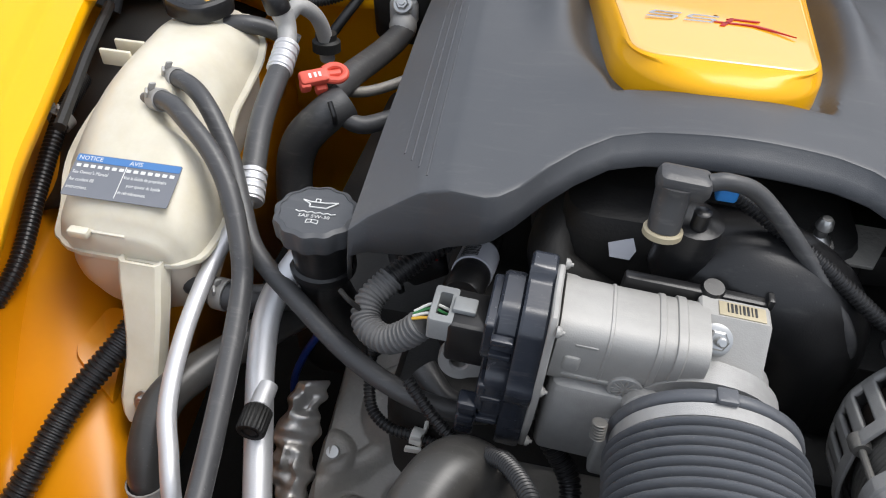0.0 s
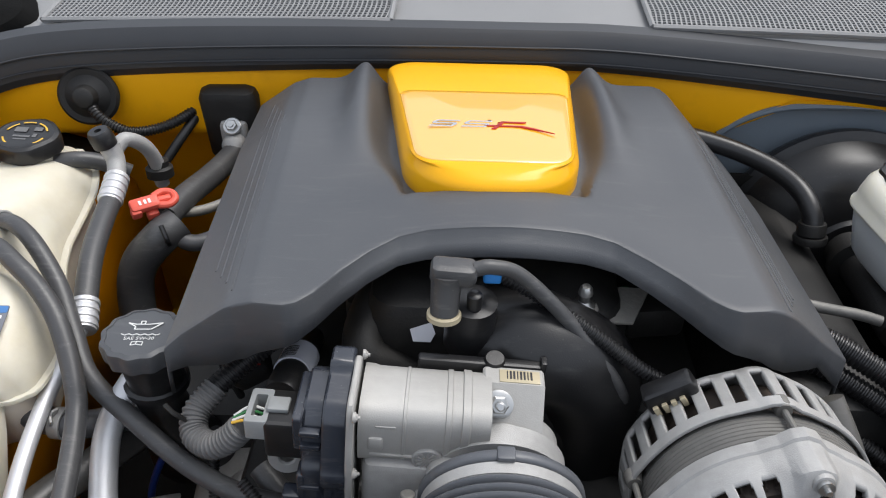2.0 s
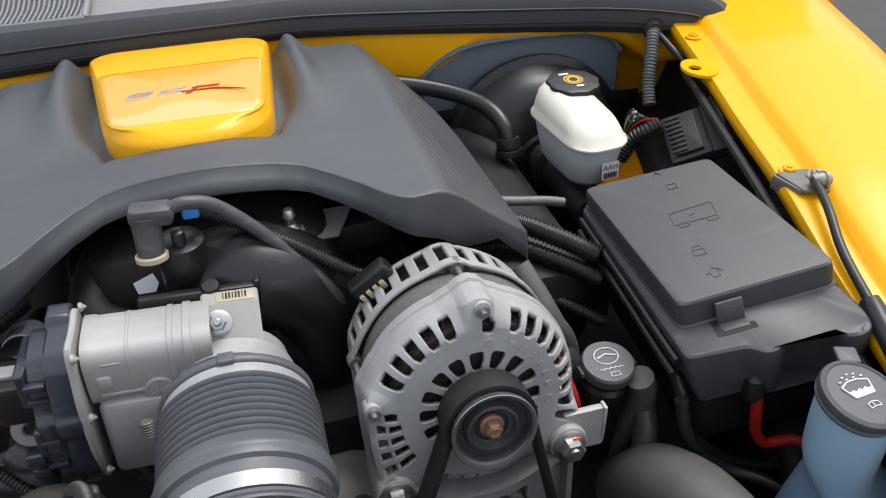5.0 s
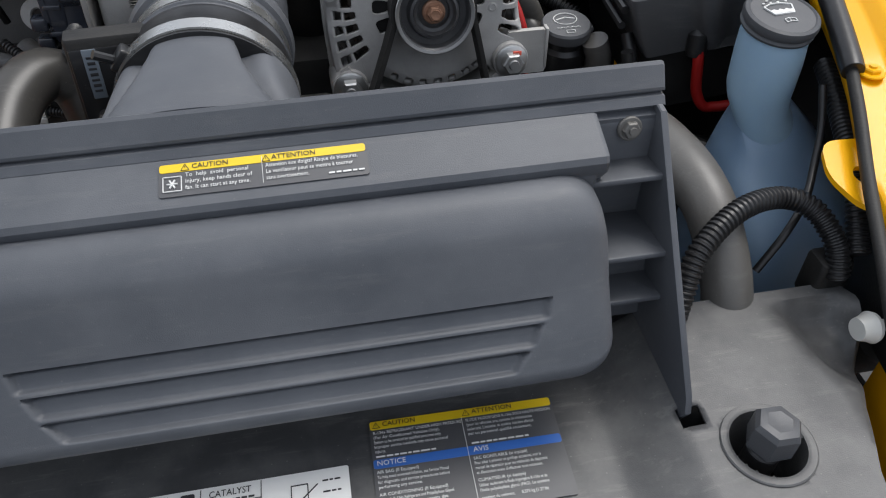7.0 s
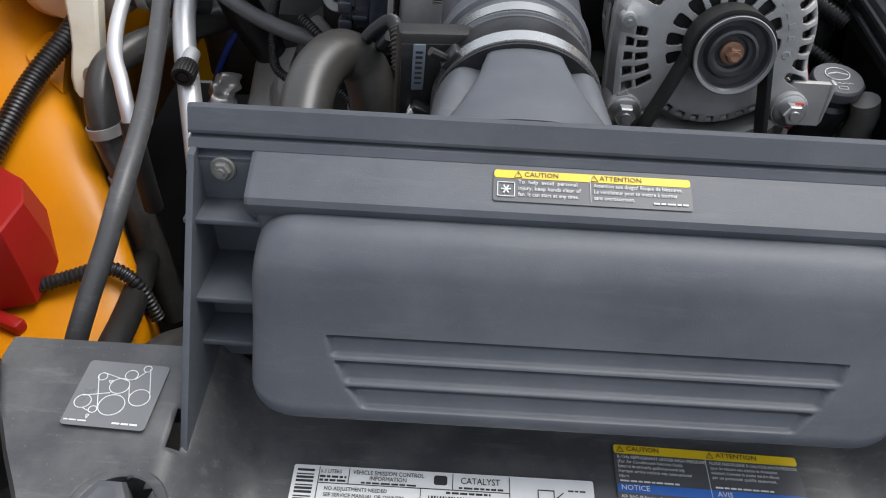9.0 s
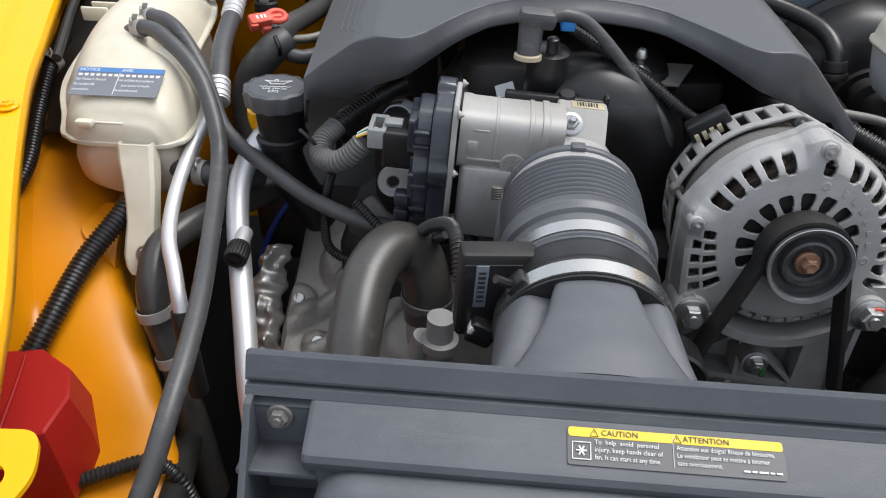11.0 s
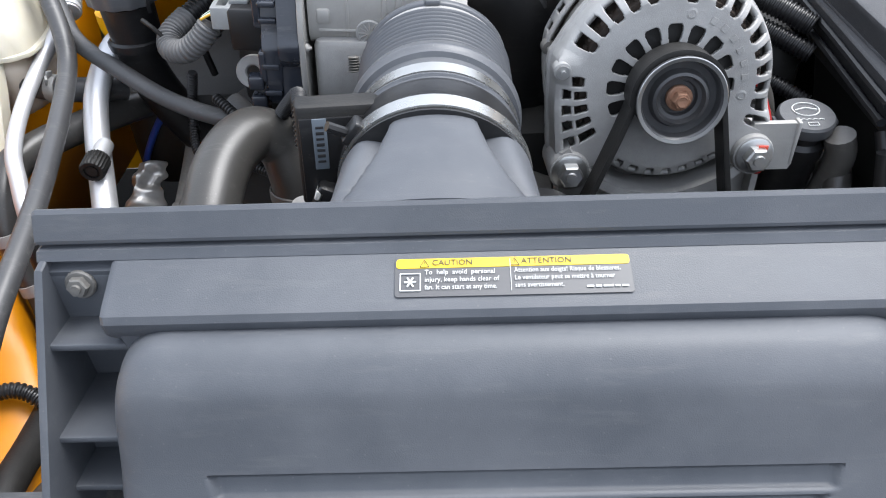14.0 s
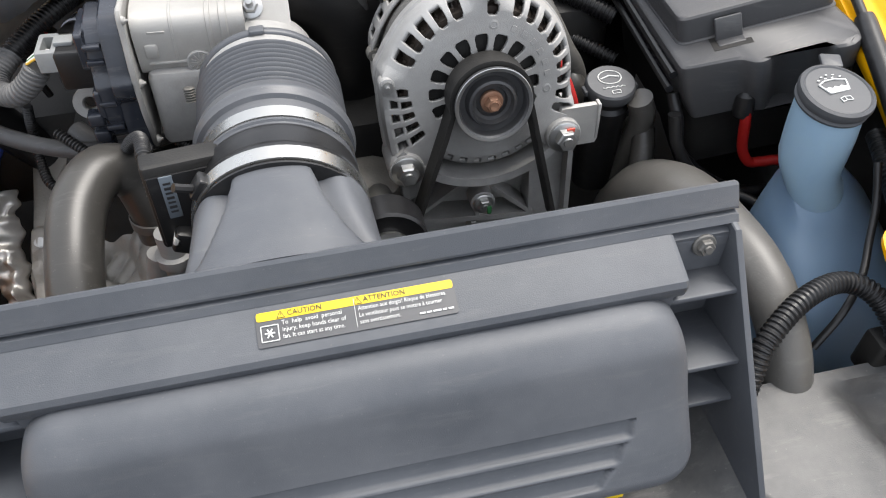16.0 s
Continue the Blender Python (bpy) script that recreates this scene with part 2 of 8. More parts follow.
class Shape:
    """Gathers vertices and faces of one mesh."""

    turn = None  # a pose laid on every vertex while one tilted thing is built

    def __init__(self):
        self.v, self.f = [], []

    def grid(self, rows, wrap=False, skip=None):
        base, n = len(self.v), len(rows[0])
        for row in rows:
            self.v.extend(tuple(p) for p in row)
        for i in range(len(rows) - 1):
            for j in range(n if wrap else n - 1):
                if skip and skip(i, j):
                    continue
                k = (j + 1) % n
                self.f.append((base + i * n + j, base + i * n + k, base + (i + 1) * n + k, base + (i + 1) * n + j))
        return base

    def loft(self, rings, cap=True):
        base, n = self.grid(rings, wrap=True), len(rings[0])
        if cap:
            self.f.append(tuple(base + j for j in reversed(range(n))))
            self.f.append(tuple(base + (len(rings) - 1) * n + j for j in range(n)))
        return self

    def tube(self, pts, r, n=12, steps=8, ribs=None, cap=True, flat=1.0):
        path = spline(pts, steps)
        if ribs:
            path = resample(path, ribs[0] / 4)
        total = len(path) - 1
        rad = r if isinstance(r, (list, tuple)) else [r]
        rings, side = [], None
        for i, p in enumerate(path):
            d = (path[min(i + 1, total)] - path[max(i - 1, 0)]).normalized()
            if side is None:
                side = d.orthogonal().normalized()
            side = (side - d * side.dot(d)).normalized()
            up = d.cross(side)
            s = i / max(total, 1) * (len(rad) - 1)
            a = min(int(s), len(rad) - 1)
            b = min(a + 1, len(rad) - 1)
            rr = rad[a] + (rad[b] - rad[a]) * (s - a)
            if ribs and i % 4 in (0, 1):
                rr -= ribs[1]
            rings.append([p + (side * math.cos(t) + up * math.sin(t) * flat) * rr for t in (2 * math.pi * j / n for j in range(n))])
        return self.loft(rings, cap)

    def lathe(self, profile, origin, axis, n=32, cap=True, wave=None):
        """Turns (radius, height) pairs round an axis; wave(angle) scales the radius."""
        o, w = Vector(origin), Vector(axis).normalized()
        e1 = Vector((1, 0, 0)) - w * w.x
        e1 = e1.normalized() if e1.length > 0.1 else w.orthogonal().normalized()
        e2 = w.cross(e1)
        rings = []
        for r, h in profile:
            ring = []
            for j in range(n):
                t = 2 * math.pi * j / n
                k = r * (wave(t) if wave else 1)
                ring.append(o + w * h + e1 * (k * math.cos(t)) + e2 * (k * math.sin(t)))
            rings.append(ring)
        return self.loft(rings, cap)

    def box(self, center, size, r=0.003, turn=(0, 0, 0), taper=1.0):
        """A box with rounded upright corners and rounded top and bottom edges; taper scales its top."""
        m = pose(*center, *turn)
        x, y, z = (s / 2 for s in size)
        r = min(r, x * 0.95, y * 0.95, z * 0.95)
        rings = []
        for inset, h in ((r, -z), (r * 0.3, -z + r * 0.3), (0, -z + r), (0, z - r), (r * 0.3, z - r * 0.3), (r, z)):
            k = 1 + (taper - 1) * (h + z) / (2 * z)
            rings.append([m @ Vector((px * k, py * k, h)) for px, py in rounded(x - inset, y - inset, max(r - inset, r * 0.3))])
        return self.loft(rings)

    def prism(self, outline, m, depth, bevel=0.0):
        """A flat outline (counter-clockwise x, y pairs) raised by depth along the z of m."""
        c = Vector((sum(p[0] for p in outline), sum(p[1] for p in outline))) / len(outline)
        size = max((Vector(p) - c).length for p in outline)
        rings = []
        levels = ((0, 0), (depth, 0)) if not bevel else ((0, bevel), (bevel, 0), (depth - bevel, 0), (depth, bevel))
        for h, inset in levels:
            k = 1 - inset / size
            rings.append([m @ Vector((c.x + (p[0] - c.x) * k, c.y + (p[1] - c.y) * k, h)) for p in outline])
        return self.loft(rings)

    def mesh(self, name, angle=35):
        me = bpy.data.meshes.new(name)
        at = [Shape.turn @ Vector(p) for p in self.v] if Shape.turn else self.v
        me.from_pydata([fit_to_view(p) for p in at], [], self.f)
        bm = bmesh.new()
        bm.from_mesh(me)
        bmesh.ops.remove_doubles(bm, verts=bm.verts, dist=1e-6)
        bmesh.ops.recalc_face_normals(bm, faces=bm.faces)
        bm.to_mesh(me)
        bm.free()
        me.polygons.foreach_set("use_smooth", [True] * len(me.polygons))
        me.set_sharp_from_angle(angle=radians(angle))
        return me


def rounded(x, y, r, n=4):
    out = []
    for cx, cy, a in ((x - r, y - r, 0), (r - x, y - r, 90), (r - x, r - y, 180), (x - r, r - y, 270)):
        out += [(cx + r * math.cos(radians(a + 90 * i / n)), cy + r * math.sin(radians(a + 90 * i / n))) for i in range(n + 1)]
    return out


def spline(pts, steps=8):
    p = [Vector(q) for q in pts]
    if len(p) < 3:
        return [p[0].lerp(p[-1], i / steps) for i in range(steps + 1)]
    p = [p[0] * 2 - p[1]] + p + [p[-1] * 2 - p[-2]]
    out = []
    for i in range(1, len(p) - 2):
        a, b, c, d = p[i - 1:i + 3]
        for j in range(steps):
            t = j / steps
            out.append(0.5 * (2 * b + (c - a) * t + (2 * a - 5 * b + 4 * c - d) * t * t + (3 * b - a - 3 * c + d) * t ** 3))
    return out + [p[-2]]


def resample(path, step):
    out, carry = [path[0]], 0.0
    for a, b in zip(path, path[1:]):
        d = (b - a).length
        while carry + d >= step and d > 1e-9:
            a = a.lerp(b, (step - carry) / d)
            out.append(a)
            d, carry = (b - a).length, 0.0
        carry += d
    return out


def smooth(a, b, x):
    t = min(1.0, max(0.0, (x - a) / (b - a)))
    return t * t * (3 - 2 * t)


def table(x, pairs):
    """Straight interpolation in (x, value) pairs."""
    for (x0, v0), (x1, v1) in zip(pairs, pairs[1:]):
        if x <= x1:
            return v0 + (v1 - v0) * max(0.0, (x - x0) / (x1 - x0))
    return pairs[-1][1]


def thing(name, at, label, category, group="", kind=""):
    ob = new(name)
    ob.empty_display_size = 0.02
    ob.matrix_world = Matrix.Translation(fit_to_view(at))
    return tagged(ob, label, category, group, kind)


def part(name, shape, mat, parent=None, label="", solid=0.0, angle=35):
    ob = new(name, shape.mesh(name, angle))
    ob.data.materials.append(mat)
    if solid:
        mod = ob.modifiers.new("thickness", "SOLIDIFY")
        mod.thickness, mod.offset = abs(solid), -1 if solid > 0 else 1
    if parent:
        ob.parent = parent
        ob.matrix_parent_inverse = parent.matrix_basis.inverted() if parent.type == "EMPTY" else Matrix.Identity(4)
    return tagged(ob, label)


def single(name, shape, mat, label, category, group="", kind="", solid=0.0, angle=35):
    ob = part(name, shape, mat, None, "", solid, angle)
    return tagged(ob, label, category, group, kind)


def letters(name, text, m, size, mat, parent, align="LEFT", squeeze=1.0, lift=0.0004):
    """Raised lettering: text set in the x, y plane of m."""
    cu = bpy.data.curves.new(name, "FONT")
    cu.body, cu.size, cu.align_x, cu.align_y, cu.extrude = text, size, align, "CENTER", 0.00006
    cu.resolution_u = 2
    tmp = bpy.data.objects.new(name, cu)
    scene.collection.objects.link(tmp)
    bpy.context.view_layer.update()
    me = bpy.data.meshes.new_from_object(tmp.evaluated_get(bpy.context.evaluated_depsgraph_get()))
    bpy.data.objects.remove(tmp)
    me.transform(m @ Matrix.Translation((0, 0, lift)) @ Matrix.Diagonal((squeeze, 1, 1, 1)))
    for v in me.vertices:
        v.co = fit_to_view(v.co)
    me.materials.clear()
    me.materials.append(mat)
    ob = new(name, me)
    ob.parent = parent
    ob.matrix_parent_inverse = parent.matrix_basis.inverted() if parent.type == "EMPTY" else Matrix.Identity(4)
    return ob


def frame_of(origin, xdir, ydir):
    """A pose from an origin, the direction of x and a direction that leans towards y."""
    x = Vector(xdir).normalized()
    z = x.cross(Vector(ydir)).normalized()
    y = z.cross(x)
    return Matrix((( x.x, y.x, z.x, origin[0]), (x.y, y.y, z.y, origin[1]), (x.z, y.z, z.z, origin[2]), (0, 0, 0, 1)))


def hexbolt(name, at, axis, r=0.008, mat=STEEL, parent=None, washer=1.5, height=0.006, label=""):
    s = Shape()
    s.lathe([(r * washer, 0), (r * washer, 0.0012), (r * washer * 0.9, 0.002)], at, axis, 20)
    s.lathe([(r, 0.0018), (r, height - 0.001), (r * 0.85, height)], at, axis, 6)
    s.lathe([(r * 0.5, height - 0.0005), (r * 0.42, height + 0.0015)], at, axis, 12)
    return part(name, s, mat, parent, label)


# ---- ground and car body ----
s = Shape()
s.grid([[(x, y, 0) for x in np.linspace(-400, 400, 9)] for y in np.linspace(-400, 400, 9)])
single("ground", s, ASPHALT, "grey asphalt ground the car stands on", "ground", kind="structure")

EDGE_X = [(-0.3, 0.49), (-0.1, 0.46), (-0.05, 0.430), (0.0, 0.400), (0.09, 0.427), (0.245, 0.487), (0.278, 0.500), (0.36, 0.531), (0.42, 0.547), (0.58, 0.593), (0.75, 0.628), (1.2, 0.66)]
EDGE_RIGHT = [(-0.3, 0.45), (-0.1, 0.42), (-0.05, 0.392), (-0.03, 0.380), (0.0, 0.391), (0.06, 0.410), (0.13, 0.429), (0.245, 0.455), (0.36, 0.482), (0.46, 0.500), (0.57, 0.524), (0.75, 0.565), (1.2, 0.62)]
EDGE_Z = [(-0.3, 0.82), (-0.1, 0.868), (0.0, 0.902), (0.07, 0.925), (0.17, 0.945), (0.33, 0.970), (0.55, 0.997), (0.75, 1.010), (1.2, 1.02)]
FENDER_CUT = [(0.0, -0.014), (0.0, -0.006), (0.002, -0.001), (0.006, 0.0), (0.026, 0.0), (0.030, 0.002), (0.034, 0.009), (0.040, 0.012),
              (0.075, 0.020), (0.12, 0.026), (0.165, 0.024), (0.21, 0.006), (0.25, -0.03), (0.28, -0.09), (0.30, -0.20), (0.30, -0.40)]


def rpoly(corners, radii, n=6):
    """Rounded outline through corners, counter-clockwise."""
    out, k = [], len(corners)
    for i in range(k):
        p = Vector(corners[i])
        a, b = (Vector(corners[i - 1]) - p).normalized(), (Vector(corners[(i + 1) % k]) - p).normalized()
        r = radii[i]
        for j in range(n + 1):
            q = j / n
            out.append((p + a * r).lerp(p, q).lerp(p.lerp(p + b * r, q), q))
    return out


def edge_x(y, side):
    """Distance of a fender's inner edge from the middle."""
    return table(y, EDGE_X if side < 0 else EDGE_RIGHT)


def fender(side):
    t = thing("fender", (side * 0.6, 0.3, 0.9), "glossy yellow painted front fender with a bolted inner flange", "fender", "front fenders")
    s = Shape()
    rows = []
    for y in np.linspace(-0.28, 1.15, 60):
        x0, z0 = edge_x(y, side), table(y, EDGE_Z)
        rows.append([(side * (x0 + dx * (1 + 0.15 * max(0, y))), y, z0 + dz) for dx, dz in FENDER_CUT])
    s.grid(rows)
    part("skin", s, YELLOW, t, solid=0.0012, angle=50)
    for y in (0.64, 0.066, 0.36) if side > 0 else (0.64, 0.057, 0.30):
        at = (side * (edge_x(y, side) + 0.014), y, table(y, EDGE_Z) + 0.0005)
        hexbolt("bolt", at, (0, 0, 1), 0.0065, YELLOW, t, 1.5, 0.005)
    # hinge plate at the rear, a rounded tongue with a hole
    for y0, drop, k in ((0.565 if side > 0 else 0.595, 0.0, 1.0),):
        m = pose(side * (edge_x(y0, side) + 0.002), y0, table(y0, EDGE_Z) - drop - 0.004, 0, 0, -side * 20 if k > 1 else 0) @ Matrix.Scale(k, 4)
        s = Shape()
        out = []
        for a in range(24):
            t0 = 2 * math.pi * a / 24
            out.append((Vector((0.020 * math.cos(t0) * 1.0 - side * 0.006, 0.026 * math.sin(t0), 0)), Vector((0.0075 * math.cos(t0) - side * 0.012, 0.0075 * math.sin(t0), 0))))
        up = Vector((0, 0, 0.0035))
        s.grid([[m @ p for p, q in out], [m @ (p + up) for p, q in out], [m @ (q + up) for p, q in out], [m @ q for p, q in out], [m @ p for p, q in out]], wrap=True)
        part("hinge_tongue", s, YELLOW, t)
    # front tongue: a flat plate with rounded corners and a bolt hole
    shift = 0.012 if side > 0 else 0.0
    corners = [(-0.410, -0.044), (-0.376, -0.043), (-0.364, -0.014), (-0.372, 0.014), (-0.410, 0.012)]
    outline = rpoly(corners, [0.003, 0.012, 0.010, 0.012, 0.003], 8)
    hub = Vector((-0.389, -0.017))
    rim = [hub + (p - hub).normalized() * 0.0075 for p in outline]
    levels = []
    for ring, z in ((outline, 0.8885), (outline, 0.8925), (rim, 0.8925), (rim, 0.8885), (outline, 0.8885)):
        levels.append([(-side * p.x, p.y + shift, z + 0.25 * (p.y + 0.017)) for p in ring])
    s = Shape()
    s.grid(levels, wrap=True)
    part("hinge_tongue", s, YELLOW, t)
    # dark rubber seal along the edge
    s = Shape()
    s.tube([(side * (edge_x(y, side) - 0.008), y, table(y, EDGE_Z) - 0.022) for y in ((0.16, 0.22, 0.3, 0.4, 0.5, 0.6) if side > 0 else (0.42, 0.47, 0.52, 0.6))], 0.005, 8)
    part("edge_seal", s, DULL, t)
    return t


fender(1)
fender(-1)


WH_IN = [(-0.05, 0.345), (0.03, 0.345), (0.09, 0.352), (0.115, 0.362), (0.15, 0.382), (0.177, 0.395), (0.206, 0.412), (0.236, 0.431), (0.26, 0.447), (0.325, 0.485), (0.45, 0.50), (0.8, 0.50)]
WH_Z = [(-0.05, 0.722), (0.08, 0.725), (0.12, 0.745), (0.15, 0.772), (0.18, 0.790), (0.21, 0.803), (0.25, 0.818), (0.30, 0.836), (0.335, 0.845), (0.8, 0.85)]


def wheel_z(x, y):
    """Height of the inner panel at a distance x from the middle."""
    k = min(1.0, max(0.0, (x - table(y, WH_IN)) / 0.10))
    return table(y, WH_Z) + 0.016 * k ** 1.3 * smooth(0.14, 0.26, y) - 0.012 * (1 - k) ** 6


def wheelhouse(side):
    t = thing("wheelhouse", (side * 0.45, 0.3, 0.75), "yellow painted inner wheelhouse panel" if side < 0 else "inner wheelhouse panel below the fuse box, blackened for the shade there", "wheelhouse", "wheelhouses")
    s = Shape()
    rows = []
    for y in np.linspace(-0.05, 0.80, 52):
        xe, ze = edge_x(y, side), table(y, EDGE_Z)
        inner = table(y, WH_IN) if side < 0 else xe - 0.02
        wall = xe + 0.055 + 0.03 * smooth(0.2, 0.1, y)
        row = [(side * (wall + 0.004), y, ze - 0.01)]
        for k in np.linspace(0, 1, 7):
            row.append((side * (wall - 0.02 * k * k), y, (ze - 0.03) + (wheel_z(wall - 0.02, y) + 0.008 - ze + 0.03) * k))
        for k in np.linspace(0, 1, 15)[1:]:
            x = (wall - 0.02) + (inner - wall + 0.02) * k
            row.append((side * x, y, wheel_z(x, y)))
        row += [(side * (inner - 0.005), y, row[-1][2] - 0.006), (side * (inner - 0.007), y, row[-1][2] - 0.02), (side * (inner - 0.008), y, 0.60)]
        rows.append(row)
    s.grid(rows)
    # Right panel is coloured black in place of the deep shade it lies in.
    part("panel", s, SHADED_YELLOW if side < 0 else DULL, t, solid=0.002, angle=50)
    return t


wl_left = wheelhouse(-1)
wl_right = wheelhouse(1)
# Added dark sheet: stands in for shade between the tank and the fender.
s = Shape()
s.grid([[(-(0.500 + (edge_x(y, -1) + 0.050 - 0.500) * k), y, 0.866 + 0.045 * smooth(0.45, 0.6, y) + 0.020 * math.sin(3 * k) + 0.006 * math.sin(40 * y)) for k in np.linspace(0, 1, 8)] for y in np.linspace(0.405, 0.76, 24)])
part("shade_sheet", s, DULL, wl_left, "dark sheet standing in for the shade behind the coolant tank", solid=0.003, angle=50)
s = Shape()
s.grid([[(0.445 + (edge_x(y, 1) + 0.050 - 0.445) * k, y, 0.790 + 0.07 * k * k + 0.02 * smooth(0.5, 0.7, y)) for k in np.linspace(0, 1, 8)] for y in np.linspace(0.41, 0.765, 16)])
part("rear_panel", s, SHADED_YELLOW, wl_right, "yellow painted rear of the inner panel", solid=0.002, angle=50)
# seam of the access pressing and a drain hole
s = Shape()
pressing = rpoly([(0.447, 0.262), (0.4885, 0.287), (0.487, 0.3405), (0.464, 0.338)], [0.004, 0.010, 0.012, 0.008], 6)
mid = sum(pressing, Vector((0, 0))) / len(pressing)
rings = []
for k, h in ((1.0, -0.002), (0.99, 0.0050), (0.95, 0.0066), (0.7, 0.0068), (0.35, 0.0068), (0.02, 0.0068)):
    rings.append([(-q.x, q.y, wheel_z(q.x, q.y) + h) for q in (mid + (p - mid) * k for p in pressing)])
s.loft(rings)
part("raised_pressing", s, SHADED_YELLOW, wl_left, angle=30)
s = Shape()
s.lathe([(0.0075, 0), (0.0085, 0.0008), (0.0070, 0.0010), (0.0060, -0.0002)], (-0.396, 0.040, wheel_z(0.396, 0.040) + 0.0005), (0, 0, 1), 20)
part("drain_plug", s, DULL, wl_left)

# firewall
t = thing("firewall", (0, 0.77, 0.7), "yellow painted firewall with a stepped upper flange", "firewall", kind="structure")
s = Shape()
rows = []
for x in np.linspace(-0.70, 0.70, 29):
    k = 0.03 * (x / 0.65) ** 2
    r = max(0, x - 0.20) / 0.3
    lip = 0.938 + 0.052 * smooth(0.20, 0.30, x) * (1 - smooth(0.47, 0.56, x))
    rows.append([(x, 0.745 - k, 1.05), (x, 0.742 - k, 1.0), (x, 0.738 - k, lip + 0.012), (x, 0.742 - k, lip + 0.002), (x, 0.755 - k, lip - 0.004), (x, 0.80 - k, lip - 0.012), (x, 0.81 - k, lip - 0.03), (x, 0.815 - k, 0.5)])
s.grid(rows)
part("panel", s, YELLOW_IN, t, solid=-0.002, angle=50)
# Added black sheet hides the yellow firewall where the bay lies in the dark.
s = Shape()
s.grid([[(x, 0.722 - 0.02 * (x / 0.5) ** 2, z) for x in np.linspace(-0.20, 0.52, 13)] for z in (0.50, 0.70, 0.90, 0.915)])
part("dark_firewall_sheet", s, FOAM, t, "black sheet added to darken the lower firewall", solid=0.006)

# dark mass under and round the engine: tray below, engine block
s = Shape()
s.box((0, 0.25, 0.42), (1.3, 1.25, 0.06), 0.01)
# Added floor sheet; its black stands in for the shade deep in the bay.
single("undertray", s, FOAM, "black sheet added below the engine to keep the deep bay dark", "undertray", kind="structure")

# Added dark plate, so that the panel's slots and holes look into darkness.
s = Shape()
s.box((0, -0.17, 0.675), (0.86, 0.34, 0.03), 0.01)
single("dark_backing_plate", s, DULL, "black plate added below the front panel to darken its slots", "radiator support", kind="structure")

# cowl seal along the firewall
s = Shape()
strip = [(-0.636, 0.640, 0.955), (-0.628, 0.668, 0.988), (-0.604, 0.700, 1.016), (-0.54, 0.726, 1.033), (-0.42, 0.738, 1.042), (-0.2, 0.744, 1.049), (0.0, 0.746, 1.051), (0.12, 0.744, 1.049), (0.36, 0.738, 1.030), (0.47, 0.722, 1.024), (0.55, 0.702, 1.017), (0.595, 0.686, 1.008), (0.616, 0.668, 0.985)]
path = spline(strip, 8)
rings = []
for i, p in enumerate(path):
    d = (path[min(i + 1, len(path) - 1)] - path[max(i - 1, 0)]).normalized()
    fwd = Vector((0, 0, 1)).cross(d).normalized() * -1
    up = d.cross(fwd).normalized()
    up = up if up.z > 0 or abs(up.z) < 0.1 else -up
    prof = [(-0.012, 0.020), (0.004, 0.018), (0.013, 0.010), (0.015, 0.004), (0.010, 0.001), (0.012, -0.003), (0.013, -0.014), (0.008, -0.021), (-0.010, -0.021)]
    k = 1.12 + 0.25 * smooth(0.0, 0.5, abs(p.x))
    rings.append([p + fwd * a * 1.1 + up * b * k for a, b in prof])
s.loft(rings)
cs = thing("cowl_seal", (0, 0.74, 1.05), "black rubber seal strip along the cowl edge", "seal")
part("seal_body", s, SEAL, cs, angle=30)
for a, b in ((0.0155, 0.004), (0.0140, -0.011)):
    s = Shape()
    edge = []
    for i, p in enumerate(path):
        d = (path[min(i + 1, len(path) - 1)] - path[max(i - 1, 0)]).normalized()
        fwd = Vector((0, 0, 1)).cross(d).normalized() * -1
        edge.append(p + fwd * a * 1.1 + Vector((0, 0, b * 1.15)))
    s.tube(edge[::4], 0.0014, 6, 4)
    part("seal_lip", s, SEAL, cs)

# cowl panel with two mesh grilles
t = thing("cowl_grille", (0, 0.9, 1.05), "grey plastic cowl with mesh grilles below the windscreen", "cowl")
s = Shape()
s.grid([[(x, y, z - 0.012 * (x / 0.6) ** 2) for x in np.linspace(-0.66, 0.66, 24)] for y, z in ((0.745, 1.045), (0.749, 1.060), (0.755, 1.066), (0.83, 1.073), (0.90, 1.082), (0.98, 1.092))])
part("panel", s, COWL, t, solid=0.003)
